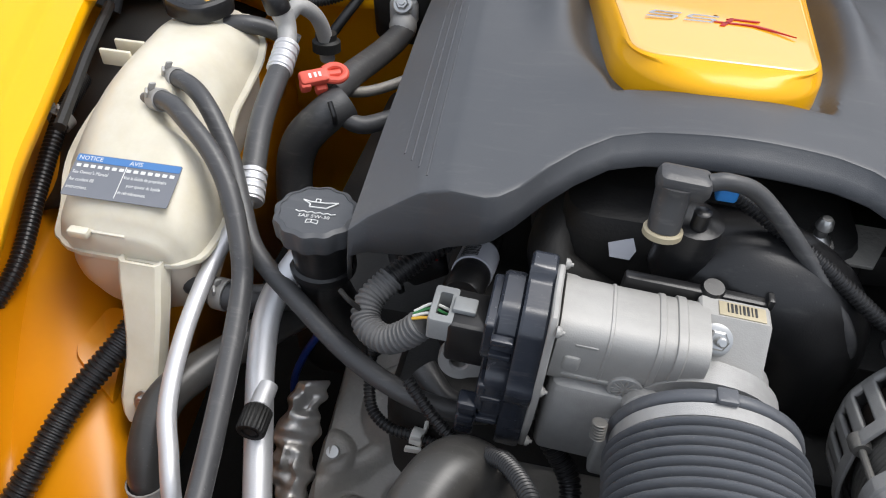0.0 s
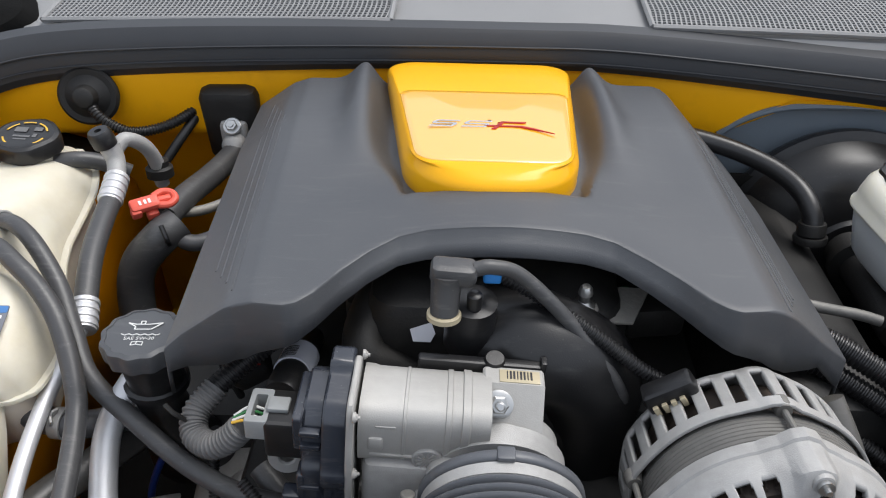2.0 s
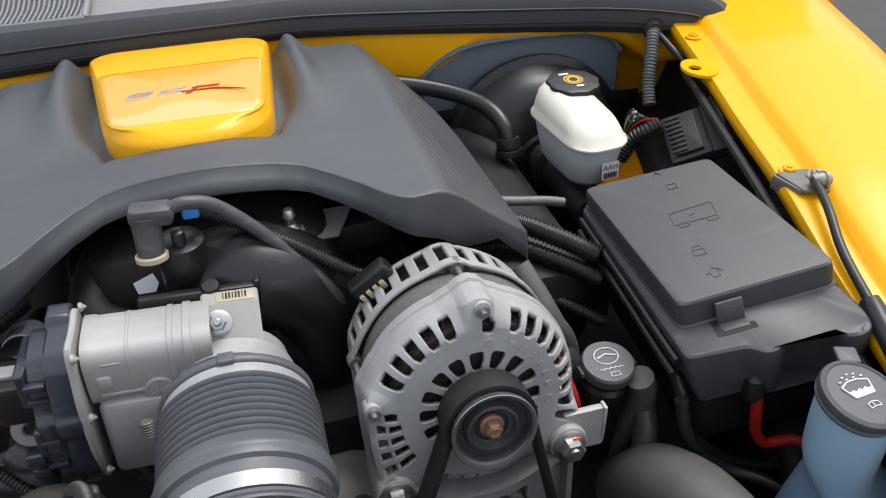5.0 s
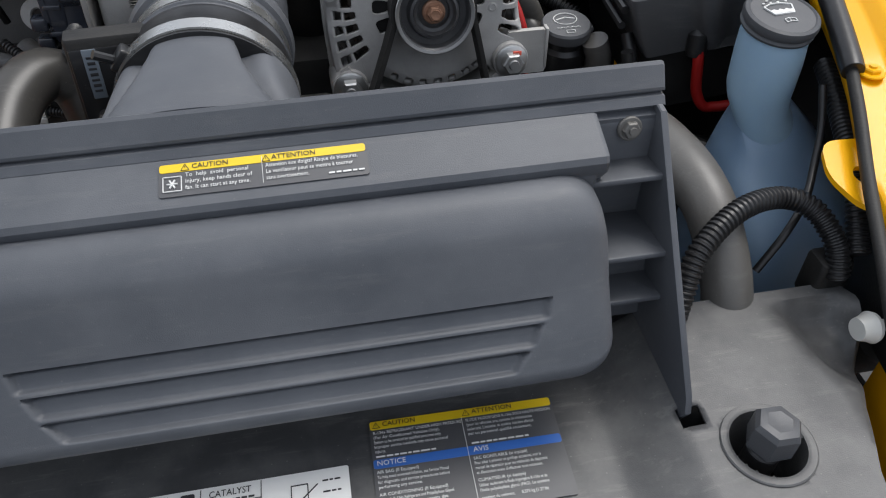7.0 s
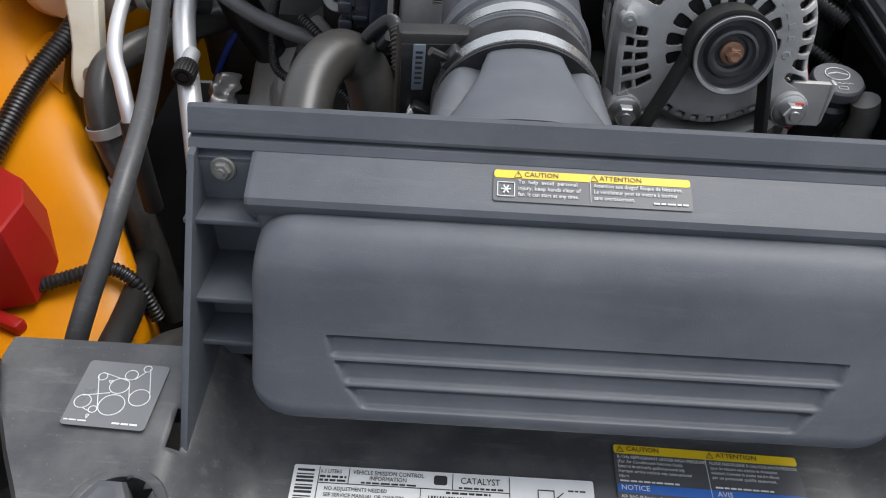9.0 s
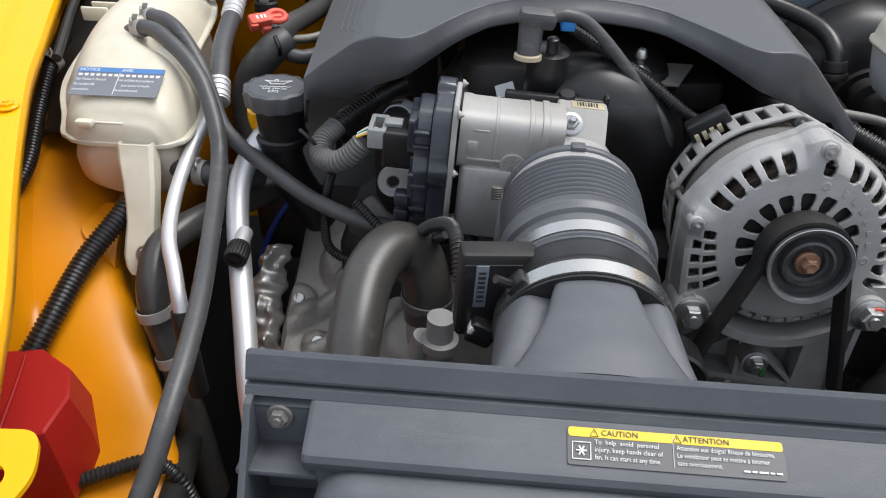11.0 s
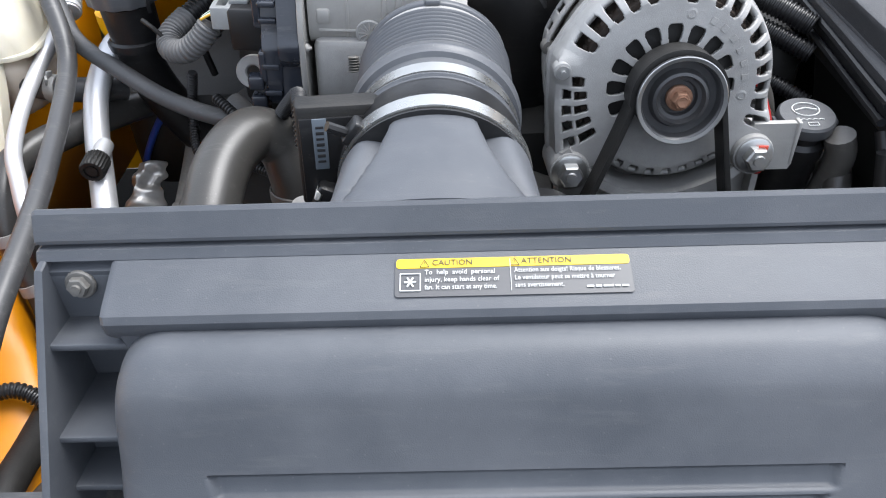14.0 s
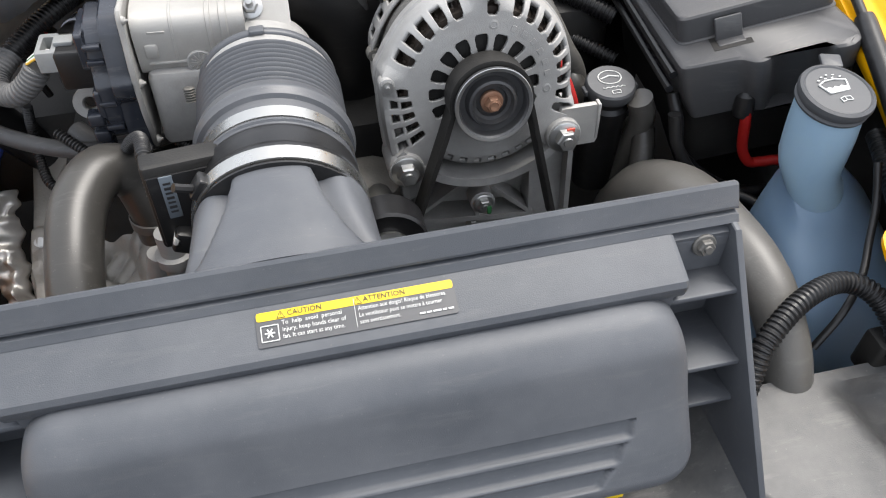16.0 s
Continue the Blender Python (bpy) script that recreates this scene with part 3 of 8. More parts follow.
for x0, x1 in ((-0.53, -0.15), (0.134, 0.515)):
    s = Shape()
    n = 70
    zc = lambda x, y: 1.0725 + (y - 0.757) * 0.10 - 0.012 * (x / 0.6) ** 2
    for i in range(n + 1):
        x = x0 + (x1 - x0) * i / n
        s.tube([(x, 0.764, zc(x, 0.764)), (x + 0.003, 0.80, zc(x, 0.80)), (x, 0.85, zc(x, 0.85))], 0.0013, 4, 4)
    for j in range(15):
        y = 0.764 + 0.086 * j / 14
        s.tube([(x0, y, zc(x0, y)), ((x0 + x1) / 2, y, zc((x0 + x1) / 2, y)), (x1, y, zc(x1, y))], 0.0013, 4, 6)
    part("mesh_grille", s, COWL, t, "grey mesh grille")
    s = Shape()
    s.grid([[(x, y, zc(x, y) - 0.0022) for x in np.linspace(x0, x1, 9)] for y in (0.764, 0.85)])
    part("grille_backing", s, DULL, t, solid=0.001)
    s = Shape()
    for a, b in (((x0, 0.758), (x1, 0.758)), ((x1, 0.758), (x1, 0.856)), ((x1, 0.856), (x0, 0.856)), ((x0, 0.856), (x0, 0.758))):
        s.tube([(a[0], a[1], zc(*a)), ((a[0] + b[0]) / 2, (a[1] + b[1]) / 2, zc((a[0] + b[0]) / 2, (a[1] + b[1]) / 2)), (b[0], b[1], zc(*b))], 0.0035, 6, 3)
    part("grille_frame", s, COWL, t)
s = Shape()
s.grid([[(x, y, z - 0.05 * (x / 0.7) ** 2) for x in np.linspace(-0.72, 0.72, 17)] for y, z in ((0.975, 1.088), (1.2, 1.21), (1.6, 1.40))])
single("windscreen", s, DARKGLASS, "dark sloping windscreen glass", "windscreen", solid=0.005)
s = Shape()
s.tube([(-0.10, 0.87, 1.085), (-0.02, 0.885, 1.097), (0.15, 0.96, 1.115), (0.35, 1.02, 1.12)], [0.012, 0.009, 0.006, 0.005], 8, flat=0.6)
s.lathe([(0.018, 0), (0.018, 0.016), (0.012, 0.022)], (-0.10, 0.87, 1.072), (0, 0, 1), 20)
single("wiper_arm", s, BLACK, "black wiper arm resting on the cowl", "wiper")

for side in (-1, 1):
    s = Shape()
    s.box((side * 0.592, 0.785, 1.045), (0.085, 0.10, 0.06), 0.028, (10, side * 20, side * -25))
    single("foam_block", s, FOAM, "black foam block at the end of the cowl", "foam block", "cowl foam blocks")
s = Shape()
s.box((0.90, 1.10, 1.10), (0.34, 0.30, 0.50), 0.05)
single("door", s, YELLOW, "yellow painted door beyond the fender", "door")

# ---- engine cover ----
CX = -0.0465


def cover_cx(y):
    return -0.031 - 0.018 * (y - 0.30) / 0.38


def badge_cx(y):
    """Middle of the badge, which leans a little towards the rear."""
    return -0.0435 - 0.0105 * (y - 0.46) / 0.215


def half_badge(y):
    return table(y, [(0.41, 0.058), (0.43, 0.066), (0.50, 0.0765), (0.577, 0.0850), (0.66, 0.092), (0.72, 0.096)])


def cover_z(u, y, x=None, side=-1):
    mid = table(y, [(0.30, 1.060), (0.42, 1.060), (0.50, 1.053), (0.60, 1.044), (0.70, 1.028)])
    leg = table(y, [(0.30, 1.046), (0.40, 1.045), (0.58, 1.040), (0.70, 1.028)])
    z = leg + (mid - leg) * (1 - smooth(0.0, 0.15, u))
    crease = 0.176 + 0.012 * (y - 0.31) / 0.38
    z -= (0.72 if side < 0 else 1.05) * max(0.0, u - crease) + 0.003 * math.exp(-((u - crease) / 0.006) ** 2)
    z += 0.026 * smooth(0.46, 0.655, y) * math.exp(-(((u if x is None else abs(x - badge_cx(y))) - 0.110) / 0.019) ** 2)
    e, b = half_badge(y), u if x is None else abs(x - badge_cx(y))
    z -= 0.013 * smooth(e + 0.005 + 0.016 * smooth(0.43, 0.53, y), e - 0.002, b) * smooth(0.434, 0.446, y)
    z -= 0.010 * math.exp(-((b - e - 0.010) / 0.012) ** 2) * smooth(0.45, 0.56, y)
    return z


t = thing("engine_cover", (CX, 0.5, 1.0), "dark grey moulded plastic engine cover with a yellow badge panel", "engine cover")
s = Shape()
ws = list(np.linspace(-1, 1, 171))
FRONT_RIGHT = [(0, 0.383), (0.055, 0.3830), (0.075, 0.378), (0.095, 0.3625), (0.113, 0.345), (0.128, 0.326), (0.138, 0.318), (0.146, 0.315), (0.180, 0.319), (0.215, 0.336), (0.240, 0.352), (0.268, 0.372)]
FRONT = [(0, 0.383), (0.055, 0.3830), (0.075, 0.378), (0.095, 0.3625), (0.113, 0.342), (0.128, 0.320), (0.138, 0.310), (0.146, 0.3070), (0.180, 0.310), (0.215, 0.306), (0.226, 0.300), (0.242, 0.286)]
LIP = [(0, 0.014), (0.07, 0.015), (0.10, 0.018), (0.128, 0.025), (0.150, 0.034), (0.176, 0.046), (0.19, 0.045), (0.21, 0.031), (0.226, 0.020), (0.268, 0.028)]
SLANT = [(0, 0.017), (0.10, 0.014), (0.135, 0.006), (0.18, 0.003), (0.226, 0.002), (0.268, 0.002)]
ROUND = ((0.0, 0.0), (-0.0011, -0.0005), (-0.0018, -0.0020))


def reach(w):
    """Half width of the cover: the leg beside the alternator comes further down."""
    return 0.226 if w < 0 else 0.266


def front_edge(u, w):
    return table(u, FRONT if w < 0 else FRONT_RIGHT)



rows = []
for lvl in (4, 3, 2, 1, 0):
    row = []
    for w in ws:
        u = abs(w) * reach(w)
        y0 = front_edge(u, w)
        z0 = cover_z(u, y0, None, w)
        dy, dz = ROUND[lvl] if lvl < 3 else (-table(u, SLANT) * (1 if lvl == 4 else 0.5) - 0.0018, -table(u, LIP) * (1 if lvl == 4 else 0.5))
        row.append((cover_cx(y0) + w * reach(w), y0 + dy, z0 + dz))
    rows.append(row)
for v in np.linspace(0, 1, 66)[1:]:
    row = []
    for w in ws:
        uo = reach(w) + 0.010 * v
        u = abs(w) * uo
        y0 = front_edge(u, w)
        y = y0 + (0.700 - y0) * v
        row.append((cover_cx(y) + w * uo, y, cover_z(u, y, cover_cx(y) + w * uo, w)))
    rows.append(row)
rows.append([(x, y + 0.004, z - 0.006) for x, y, z in rows[-1]])
rows.append([(x, y + 0.004, z - 0.06) for x, y, z in rows[-1]])
rows = [[(r[0][0] - 0.002, r[0][1], r[0][2] - 0.022)] + list(r) + [(r[-1][0] + 0.002, r[-1][1], r[-1][2] - 0.030)] for r in rows]
s.grid(rows)
part("shell", s, COVER, t, solid=0.003, angle=40)
# grooves pressed along the side flanks
for side in (-1, 1):
    for k in range(4):
        s = Shape()
        pts = []
        for y in np.linspace(0.325 + 0.012 * k, 0.60 + 0.02 * k, 7):
            crease = 0.176 + 0.012 * (y - 0.31) / 0.38
            u = crease + 0.006 + 0.0065 * k
            pts.append((cover_cx(y) + side * u, y, cover_z(u, y, None, side) - 0.0002))
        s.tube(pts, 0.0009, 6, 6, flat=0.7)
        part("flank_rib", s, COVER, t)


def badge_plane(y):
    return 1.0725 - 0.06 * (y - 0.441)


def badge_ring(front, rear, hf, hr, rf, rr, depth, bow=0.0):
    pts = rpoly([(-hf, front), (hf, front), (hr, rear), (-hr, rear)], [rf, rf, rr, rr], 18)
    out = []
    for p in pts:
        y = p.y - bow * (1 - (p.x / hf) ** 2 if p.y < (front + rear) / 2 else 0)
        out.append((badge_cx(y) + p.x, y, badge_plane(y) - depth - 0.5 * p.x ** 2))
    return out


def shrunk(ring, depth, n=14):
    """Rings that close a smooth crowned plate from its rim to its middle."""
    c = Vector((CX, sum(p[1] for p in ring) / len(ring)))
    out = []
    for k in np.linspace(1, 0.02, n):
        pts = [c + (Vector(p[:2]) - c) * k for p in ring]
        out.append([(q.x, q.y, badge_plane(q.y) - depth - 0.5 * (q.x - badge_cx(q.y)) ** 2) for q in pts])
    return out


s = Shape()
rim = badge_ring(0.4580, 0.606, 0.0600, 0.0778, 0.020, 0.012, 0.0006, 0.005)
s.loft([badge_ring(0.435, 0.712, 0.066, 0.096, 0.060, 0.03, 0.034, 0.006), badge_ring(0.435, 0.712, 0.066, 0.096, 0.060, 0.03, 0.0150, 0.006),
        badge_ring(0.4364, 0.711, 0.0655, 0.0955, 0.059, 0.03, 0.0118, 0.006), badge_ring(0.4390, 0.708, 0.0645, 0.0945, 0.057, 0.029, 0.0092, 0.006), badge_ring(0.4430, 0.700, 0.0635, 0.0925, 0.052, 0.028, 0.0066, 0.006), badge_ring(0.4480, 0.684, 0.0625, 0.0895, 0.044, 0.026, 0.0042, 0.0055),
        badge_ring(0.4530, 0.645, 0.0615, 0.0840, 0.028, 0.020, 0.0020, 0.005), rim])
badge = part("badge_panel", s, YELLOW, t, "glossy yellow badge panel", angle=25)
s = Shape()
s.loft([badge_ring(0.4580, 0.606, 0.0600, 0.0778, 0.020, 0.012, 0.0012, 0.005), rim] + shrunk(badge_ring(0.4585, 0.6052, 0.0595, 0.0772, 0.020, 0.012, 0, 0.005), 0.0001), cap=False)
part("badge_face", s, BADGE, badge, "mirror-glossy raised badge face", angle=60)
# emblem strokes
BM = frame_of((0, 0.51, badge_plane(0.51) - 0.0004), (1, 0, 0), (0, 1, -0.06))


def stroke(pts, mat, name):
    s = Shape()
    s.prism([(-0.097 + (x + 0.094) * 0.893, y - 0.499) for x, y in pts], BM, 0.0010, 0.0003)
    part(name, s, mat, badge, "")


for x0 in (-0.094, -0.064):
    for dy in (0.0, 0.0056, 0.0112):
        sh = dy * 0.55
        stroke([(x0 + sh, 0.506 + dy), (x0 + sh + 0.022, 0.506 + dy), (x0 + sh + 0.0235, 0.5082 + dy), (x0 + sh + 0.0015, 0.5082 + dy)], CHROME, "emblem_stroke")
    stroke([(x0 + 0.0205, 0.508), (x0 + 0.0240, 0.508), (x0 + 0.0270, 0.512), (x0 + 0.0235, 0.512)], CHROME, "emblem_stroke")
    stroke([(x0 + 0.0030, 0.5136), (x0 + 0.0065, 0.5136), (x0 + 0.0090, 0.5172), (x0 + 0.0055, 0.5172)], CHROME, "emblem_stroke")
stroke([(-0.036, 0.503), (-0.032, 0.503), (-0.022, 0.519), (-0.026, 0.519)], RED_METAL, "emblem_stroke")
stroke([(-0.030, 0.5165), (-0.006, 0.5165), (-0.003, 0.5185), (-0.026, 0.519)], RED_METAL, "emblem_stroke")
stroke([(-0.044, 0.5085), (-0.010, 0.5085), (0.004, 0.5040), (0.022, 0.4965), (0.004, 0.5062), (-0.008, 0.5108), (-0.040, 0.5105)], RED_METAL, "emblem_stroke")

# ---- radiator baffle with the air box bulge ----
bf = thing("radiator_baffle", (0, 0, 0.85), "dark grey plastic radiator baffle with rounded air box", "radiator baffle")


s = Shape()
rail = [(0.0195, 0.86), (0.0190, 0.974), (0.0185, 0.980), (0.0175, 0.983), (0.0155, 0.984), (0.0135, 0.9825), (0.0070, 0.9712), (0.0068, 0.9695), (0.0100, 0.9680), (0.0098, 0.9668), (0.0050, 0.9668), (0.0042, 0.9655), (0.0020, 0.9625), (0.0060, 0.9605), (0.0060, 0.9585), (0.0005, 0.957), (0.004, 0.86)]
rings = []
for x, k in ((-0.2305, 0.985), (-0.2290, 1.0), (0.2345, 1.0), (0.236, 0.985)):
    rings.append([(x, 0.015 + (y - 0.015) * k, 0.92 + (z - 0.92) * k) for y, z in rail])
s.loft(rings)
part("top_rail", s, SHROUD, bf, angle=22)
s = Shape()
ledge = [(0.0, 0.925), (0.0050, 0.9605), (0.003, 0.9625), (-0.022, 0.9535), (-0.0265, 0.9515), (-0.0285, 0.948), (-0.0275, 0.940), (-0.020, 0.930)]
rings = []
for x, k in ((-0.1935, 0.93), (-0.1915, 1.0), (-0.19, 1.0), (0.19, 1.0), (0.1915, 1.0), (0.1935, 0.93)):
    rings.append([(x, -0.011 + (y + 0.011) * k, 0.943 + (z - 0.943) * k) for y, z in ledge])
s.loft(rings)
part("label_ledge", s, SHROUD, bf, angle=30)

for side in (-1, 1):
    s = Shape()
    s.loft([[(side * x, y, z + 0.35 * (y + 0.02)) for x, y in ((0.150, y0), (xe - 0.006, y0), (xe, y0 + 0.006), (xe, 0.002), (0.150, 0.002))] for z, xe, y0 in ((0.944, 0.1925, -0.0272), (0.938, 0.1918, -0.0268), (0.930, 0.1885, -0.0290), (0.920, 0.1855, -0.0320), (0.905, 0.1840, -0.0330))])
    part("shoulder", s, SHROUD, bf, angle=40)
BULGE = [(-0.016, 0.930), (-0.022, 0.9395), (-0.030, 0.9435), (-0.040, 0.9430), (-0.049, 0.9385), (-0.057, 0.931), (-0.063, 0.920), (-0.0685, 0.908), (-0.0745, 0.8955), (-0.081, 0.884), (-0.089, 0.871), (-0.0955, 0.860), (-0.0985, 0.8545), (-0.0990, 0.8490), (-0.0965, 0.8445), (-0.091, 0.8415), (-0.08, 0.840), (-0.05, 0.838), (-0.02, 0.838)]
bp = spline([(0, a, b) for a, b in BULGE], 16)
s = Shape()
rows = []
half = 0.1875
for x in list(-half + 0.028 * (1 - np.cos(np.linspace(0, math.pi / 2, 11)))) + list(np.linspace(-0.158, 0.158, 180)) + list(half - 0.028 * (1 - np.cos(np.linspace(math.pi / 2, 0, 11)))):
    e = max(0.0, (abs(x) - (half - 0.028)) / 0.028)
    k = math.sqrt(max(0.0, 1 - e ** 2.3))
    k = 0.62 + 0.38 * k
    row = []
    for p in bp:
        y, z = -0.045 + (p.y + 0.045) * (0.25 + 0.75 * k if p.y < -0.045 else 1), 0.885 + (p.z - 0.885) * k
        d = 0.0
        for i, (xa, xb) in enumerate(((-0.144, 0.151), (-0.139, 0.145), (-0.132, 0.136))):
            top, slant = 0.8945 - 0.0132 * i, 0.003 + 0.004 * i
            if top - 0.0132 <= p.z <= top + 0.0005 and p.y < -0.06:
                f = (top - p.z) / 0.0132
                ins = smooth(xa + slant * f, xa + slant * f + 0.003, x) * (1 - smooth(xb - slant * f - 0.003, xb - slant * f, x))
                d = max(d, ins * (0.0052 * smooth(0.0, 0.05, f) * (1 - 0.35 * f) * (1 - smooth(0.72, 0.88, f)) + 0.0035 * smooth(0.0, 0.05, f) * (1 - smooth(0.06, 0.20, f))))
        row.append((x, y + d * 0.85, z - d * 0.5))
    rows.append(row)
s.loft(rows)
part("air_box_bulge", s, SHROUD, bf, angle=60)
# end plates, pocket backs and shelves beside the bulge
for side in (-1, 1):
    s = Shape()
    m = frame_of((0.2325 if side > 0 else -0.2275, 0, 0), (0, -1, 0), (0, 0, 1))
    s.prism([(-0.020, 0.70), (0.085, 0.74), (0.116, 0.815), (0.112, 0.826), (0.004, 0.962), (-0.020, 0.965)], m @ Matrix.Translation((0, 0, -0.002)), 0.004, 0.0008)
    part("end_plate", s, SHROUD, bf)
    s = Shape()
    s.box((side * 0.211, 0.004, 0.86), (0.042, 0.008, 0.19), 0.002)
    part("pocket_back", s, SHROUD, bf)
    for y0, z0 in ((-0.020, 0.926), (-0.045, 0.884), (-0.052, 0.852)):
        s = Shape()
        s.box((side * 0.210, y0 / 2 + 0.002, z0), (0.046, abs(y0) + 0.012, 0.004), 0.0012, (-8, 0, 0))
        part("shelf", s, SHROUD, bf)
        if z0 < 0.9:
            s = Shape()
            s.box((side * 0.207, y0 * 0.55, z0 - 0.018), (0.05, 0.003, 0.034), 0.001, (-12, 0, 0))
            part("web", s, SHROUD, bf)
    hexbolt("bolt", (side * 0.213 + 0.0015, -0.0005, 0.950), (0, -1, 0.25), 0.0055, STATOR, bf, 1.4, 0.006)
# duct neck that leads to the throttle: a round pipe with a flat crown and two flutes that run out towards the rail
s = Shape()
rings = []
for k in np.linspace(0, 1, 25):
    y = 0.016 + 0.096 * k
    rx = table(k, [(0, 0.074), (0.06, 0.068), (0.15, 0.0635), (0.4, 0.060), (1, 0.0575)])
    rz = table(k, [(0, 0.044), (0.2, 0.049), (0.5, 0.053), (1, 0.056)])
    zc = 0.9405 - 0.0075 * k
    side = table(k, [(0, 66), (0.1, 56), (0.25, 46), (0.5, 36), (1, 27)])
    deep = 0.0115 * smooth(0.0, 0.15, k) * (1 - smooth(0.75, 1.0, k))
    ring = []
    for j in range(120):
        a = 2 * math.pi * j / 120
        top = abs((math.degrees(a) - 90 + 180) % 360 - 180)
        cut = deep * math.exp(-((top - side) / (9 if top > side else 5)) ** 2)
        sq = 2.3 - 0.3 * k
        x = math.copysign(abs(math.cos(a)) ** (2 / sq), math.cos(a)) * (rx - cut)
        z = math.copysign(abs(math.sin(a)) ** (2 / sq), math.sin(a)) * (rz - cut)
        ring.append((-0.036 + x, y, zc + z))
    rings.append(ring)
s.loft(rings)
part("duct_neck", s, SHROUD, bf, angle=50)

# ---- closeout panel in front ----
cp = thing("closeout_panel", (0, -0.12, 0.78), "scuffed dark plastic panel over the radiator support", "front panel")


def panel_z(x, y):
    a = abs(x)
    z = 0.787 + 0.022 * smooth(0.185, 0.235, a) + 0.004 * smooth(-0.16, -0.05, y) * smooth(0.2, 0.25, a)
    z -= 0.030 * smooth(0.335, 0.40, a) * smooth(-0.05, -0.12, y)
    if x > 0:
        d = x - 0.322 - 0.19 * (-0.043 - y)
        z -= 0.020 * smooth(0.0, 0.030, d) * (1 - smooth(0.050, 0.062, d)) * smooth(-0.114, -0.080, y) * smooth(-0.038, -0.046, y)
    z += 0.022 * smooth(0.195, 0.240, -x)
    return z - 0.02 * smooth(-0.17, -0.32, y)


def panel_reach(y, side=1):
    if side < 0:
        return table(y, [(-0.34, 0.285), (-0.17, 0.300), (-0.15, 0.308), (-0.122, 0.326), (-0.09, 0.344), (-0.076, 0.349), (-0.05, 0.357), (0.03, 0.352)])
    return table(y, [(-0.34, 0.30), (-0.22, 0.318), (-0.17, 0.330), (-0.125, 0.350), (-0.09, 0.374), (-0.045, 0.392), (-0.03, 0.384), (0.03, 0.384)])


HOLES = ((0.274, -0.141, 0.0245), (-0.2515, -0.157, 0.0245))
half = [0.004 * k for k in range(57)] + [0.2285, 0.2325, 0.2365, 0.2405, 0.2435] + [0.2475 + 0.004 * k for k in range(10)]
cols = [-x for x in reversed(half[1:])] + half
tail = [k / 16 for k in range(1, 17)]
ylist = [-0.028 - 0.005 * k for k in range(16)] + [-0.1075, -0.1110, -0.1145, -0.1180, -0.1215] + [-0.126 - 0.005 * k for k in range(42)]
nx = len(cols) + 2 * len(tail) - 1
pts = []
for y in ylist:
    edge = half[-1]
    out = {side: [edge + (max(panel_reach(y, side), edge + 0.002) - edge) * k for k in tail] for side in (-1, 1)}
    row = []
    for x in [-v for v in reversed(out[-1])] + cols + out[1]:
        px, py = x, y - 0.015 * smooth(0.225, 0.245, -x) * smooth(-0.085, -0.028, y)
        for hx, hy, hr in HOLES:
            d = math.hypot(px - hx, py - hy)
            if hr * 0.86 < d < hr * 1.14:
                px, py = hx + (px - hx) * hr / d, hy + (py - hy) * hr / d
        row.append((px, py, panel_z(px, py)))
    pts.append(row)


def open_cell(i, j):
    c = (Vector(pts[i][j]) + Vector(pts[i + 1][j + 1])) / 2
    if any(math.hypot(c.x - hx, c.y - hy) < hr * 0.97 for hx, hy, hr in HOLES):
        return True
    if -0.098 < c.x < 0.068 and -0.235 < c.y < -0.152:
        return True
    if c.x < 0:
        return 0.2284 < -c.x < 0.2366 and -0.1145 < c.y < -0.088
    return 0.2284 < c.x < 0.2436 and -0.1216 < c.y < -0.1074


s = Shape()
s.grid(pts, skip=open_cell)
s.grid([[(x, y + 0.003, z - 0.006) for x, y, z in pts[0]], [(x, y + 0.002, z - 0.09) for x, y, z in pts[0]]])
s.grid([[Vector(pts[0][i]) for i in range(nx + 1)], [Vector(pts[0][i]) + Vector((0, 0.003, -0.006)) for i in range(nx + 1)]])
for col in (0, nx):
    s.grid([[Vector(r[col]) for r in pts], [Vector(r[col]) + Vector((0.006 if col else -0.006, 0, -0.012)) for r in pts], [Vector(r[col]) + Vector((0.006 if col else -0.006, 0, -0.10)) for r in pts]])
part("panel", s, PANEL, cp, solid=0.003, angle=60)
s = Shape()
s.grid([[(x, y, 0.7845) for x in (-0.25, 0.25)] for y in (0.0, -0.032)])
part("rear_apron", s, PANEL, cp)
for hx, hy, hr in HOLES:
    s = Shape()
    s.lathe([(hr + 0.0044, 0.0002), (hr + 0.0034, 0.0010), (hr + 0.0004, 0.0011), (hr - 0.0006, 0.0008), (hr - 0.0016, 0.0004), (hr - 0.0020, -0.003), (hr - 0.0020, -0.05)], (hx, hy, panel_z(hx, hy + hr) - 0.0008), (0, 0, 1), 40, cap=False)
    part("hole_rim", s, PANEL, cp)
    st = thing("stop_bolt", (hx, hy, 0.74), "black steel hood stop bolt with hexagon head", "bolt", "hood stops")
    s = Shape()
    s.lathe([(0.0105, -0.05), (0.0105, 0.02)] + [(0.0107 if k % 2 else 0.0098, 0.02 + 0.0012 * k) for k in range(5)], (hx - 0.003, hy - 0.001, 0.785 if hx > 0 else 0.801), (0.05, 0, 1), 20)
    part("shank", s, BLACK, st)
    s = Shape()
    s.lathe([(0.0135, 0.026), (0.0150, 0.029), (0.0148, 0.045), (0.0125, 0.0485), (0.008, 0.0495), (0.003, 0.0488)], (hx - 0.003, hy - 0.001, 0.785 if hx > 0 else 0.801), (0.05, 0, 1), 6)
    part("head", s, COVER, st, angle=20)
s = Shape()
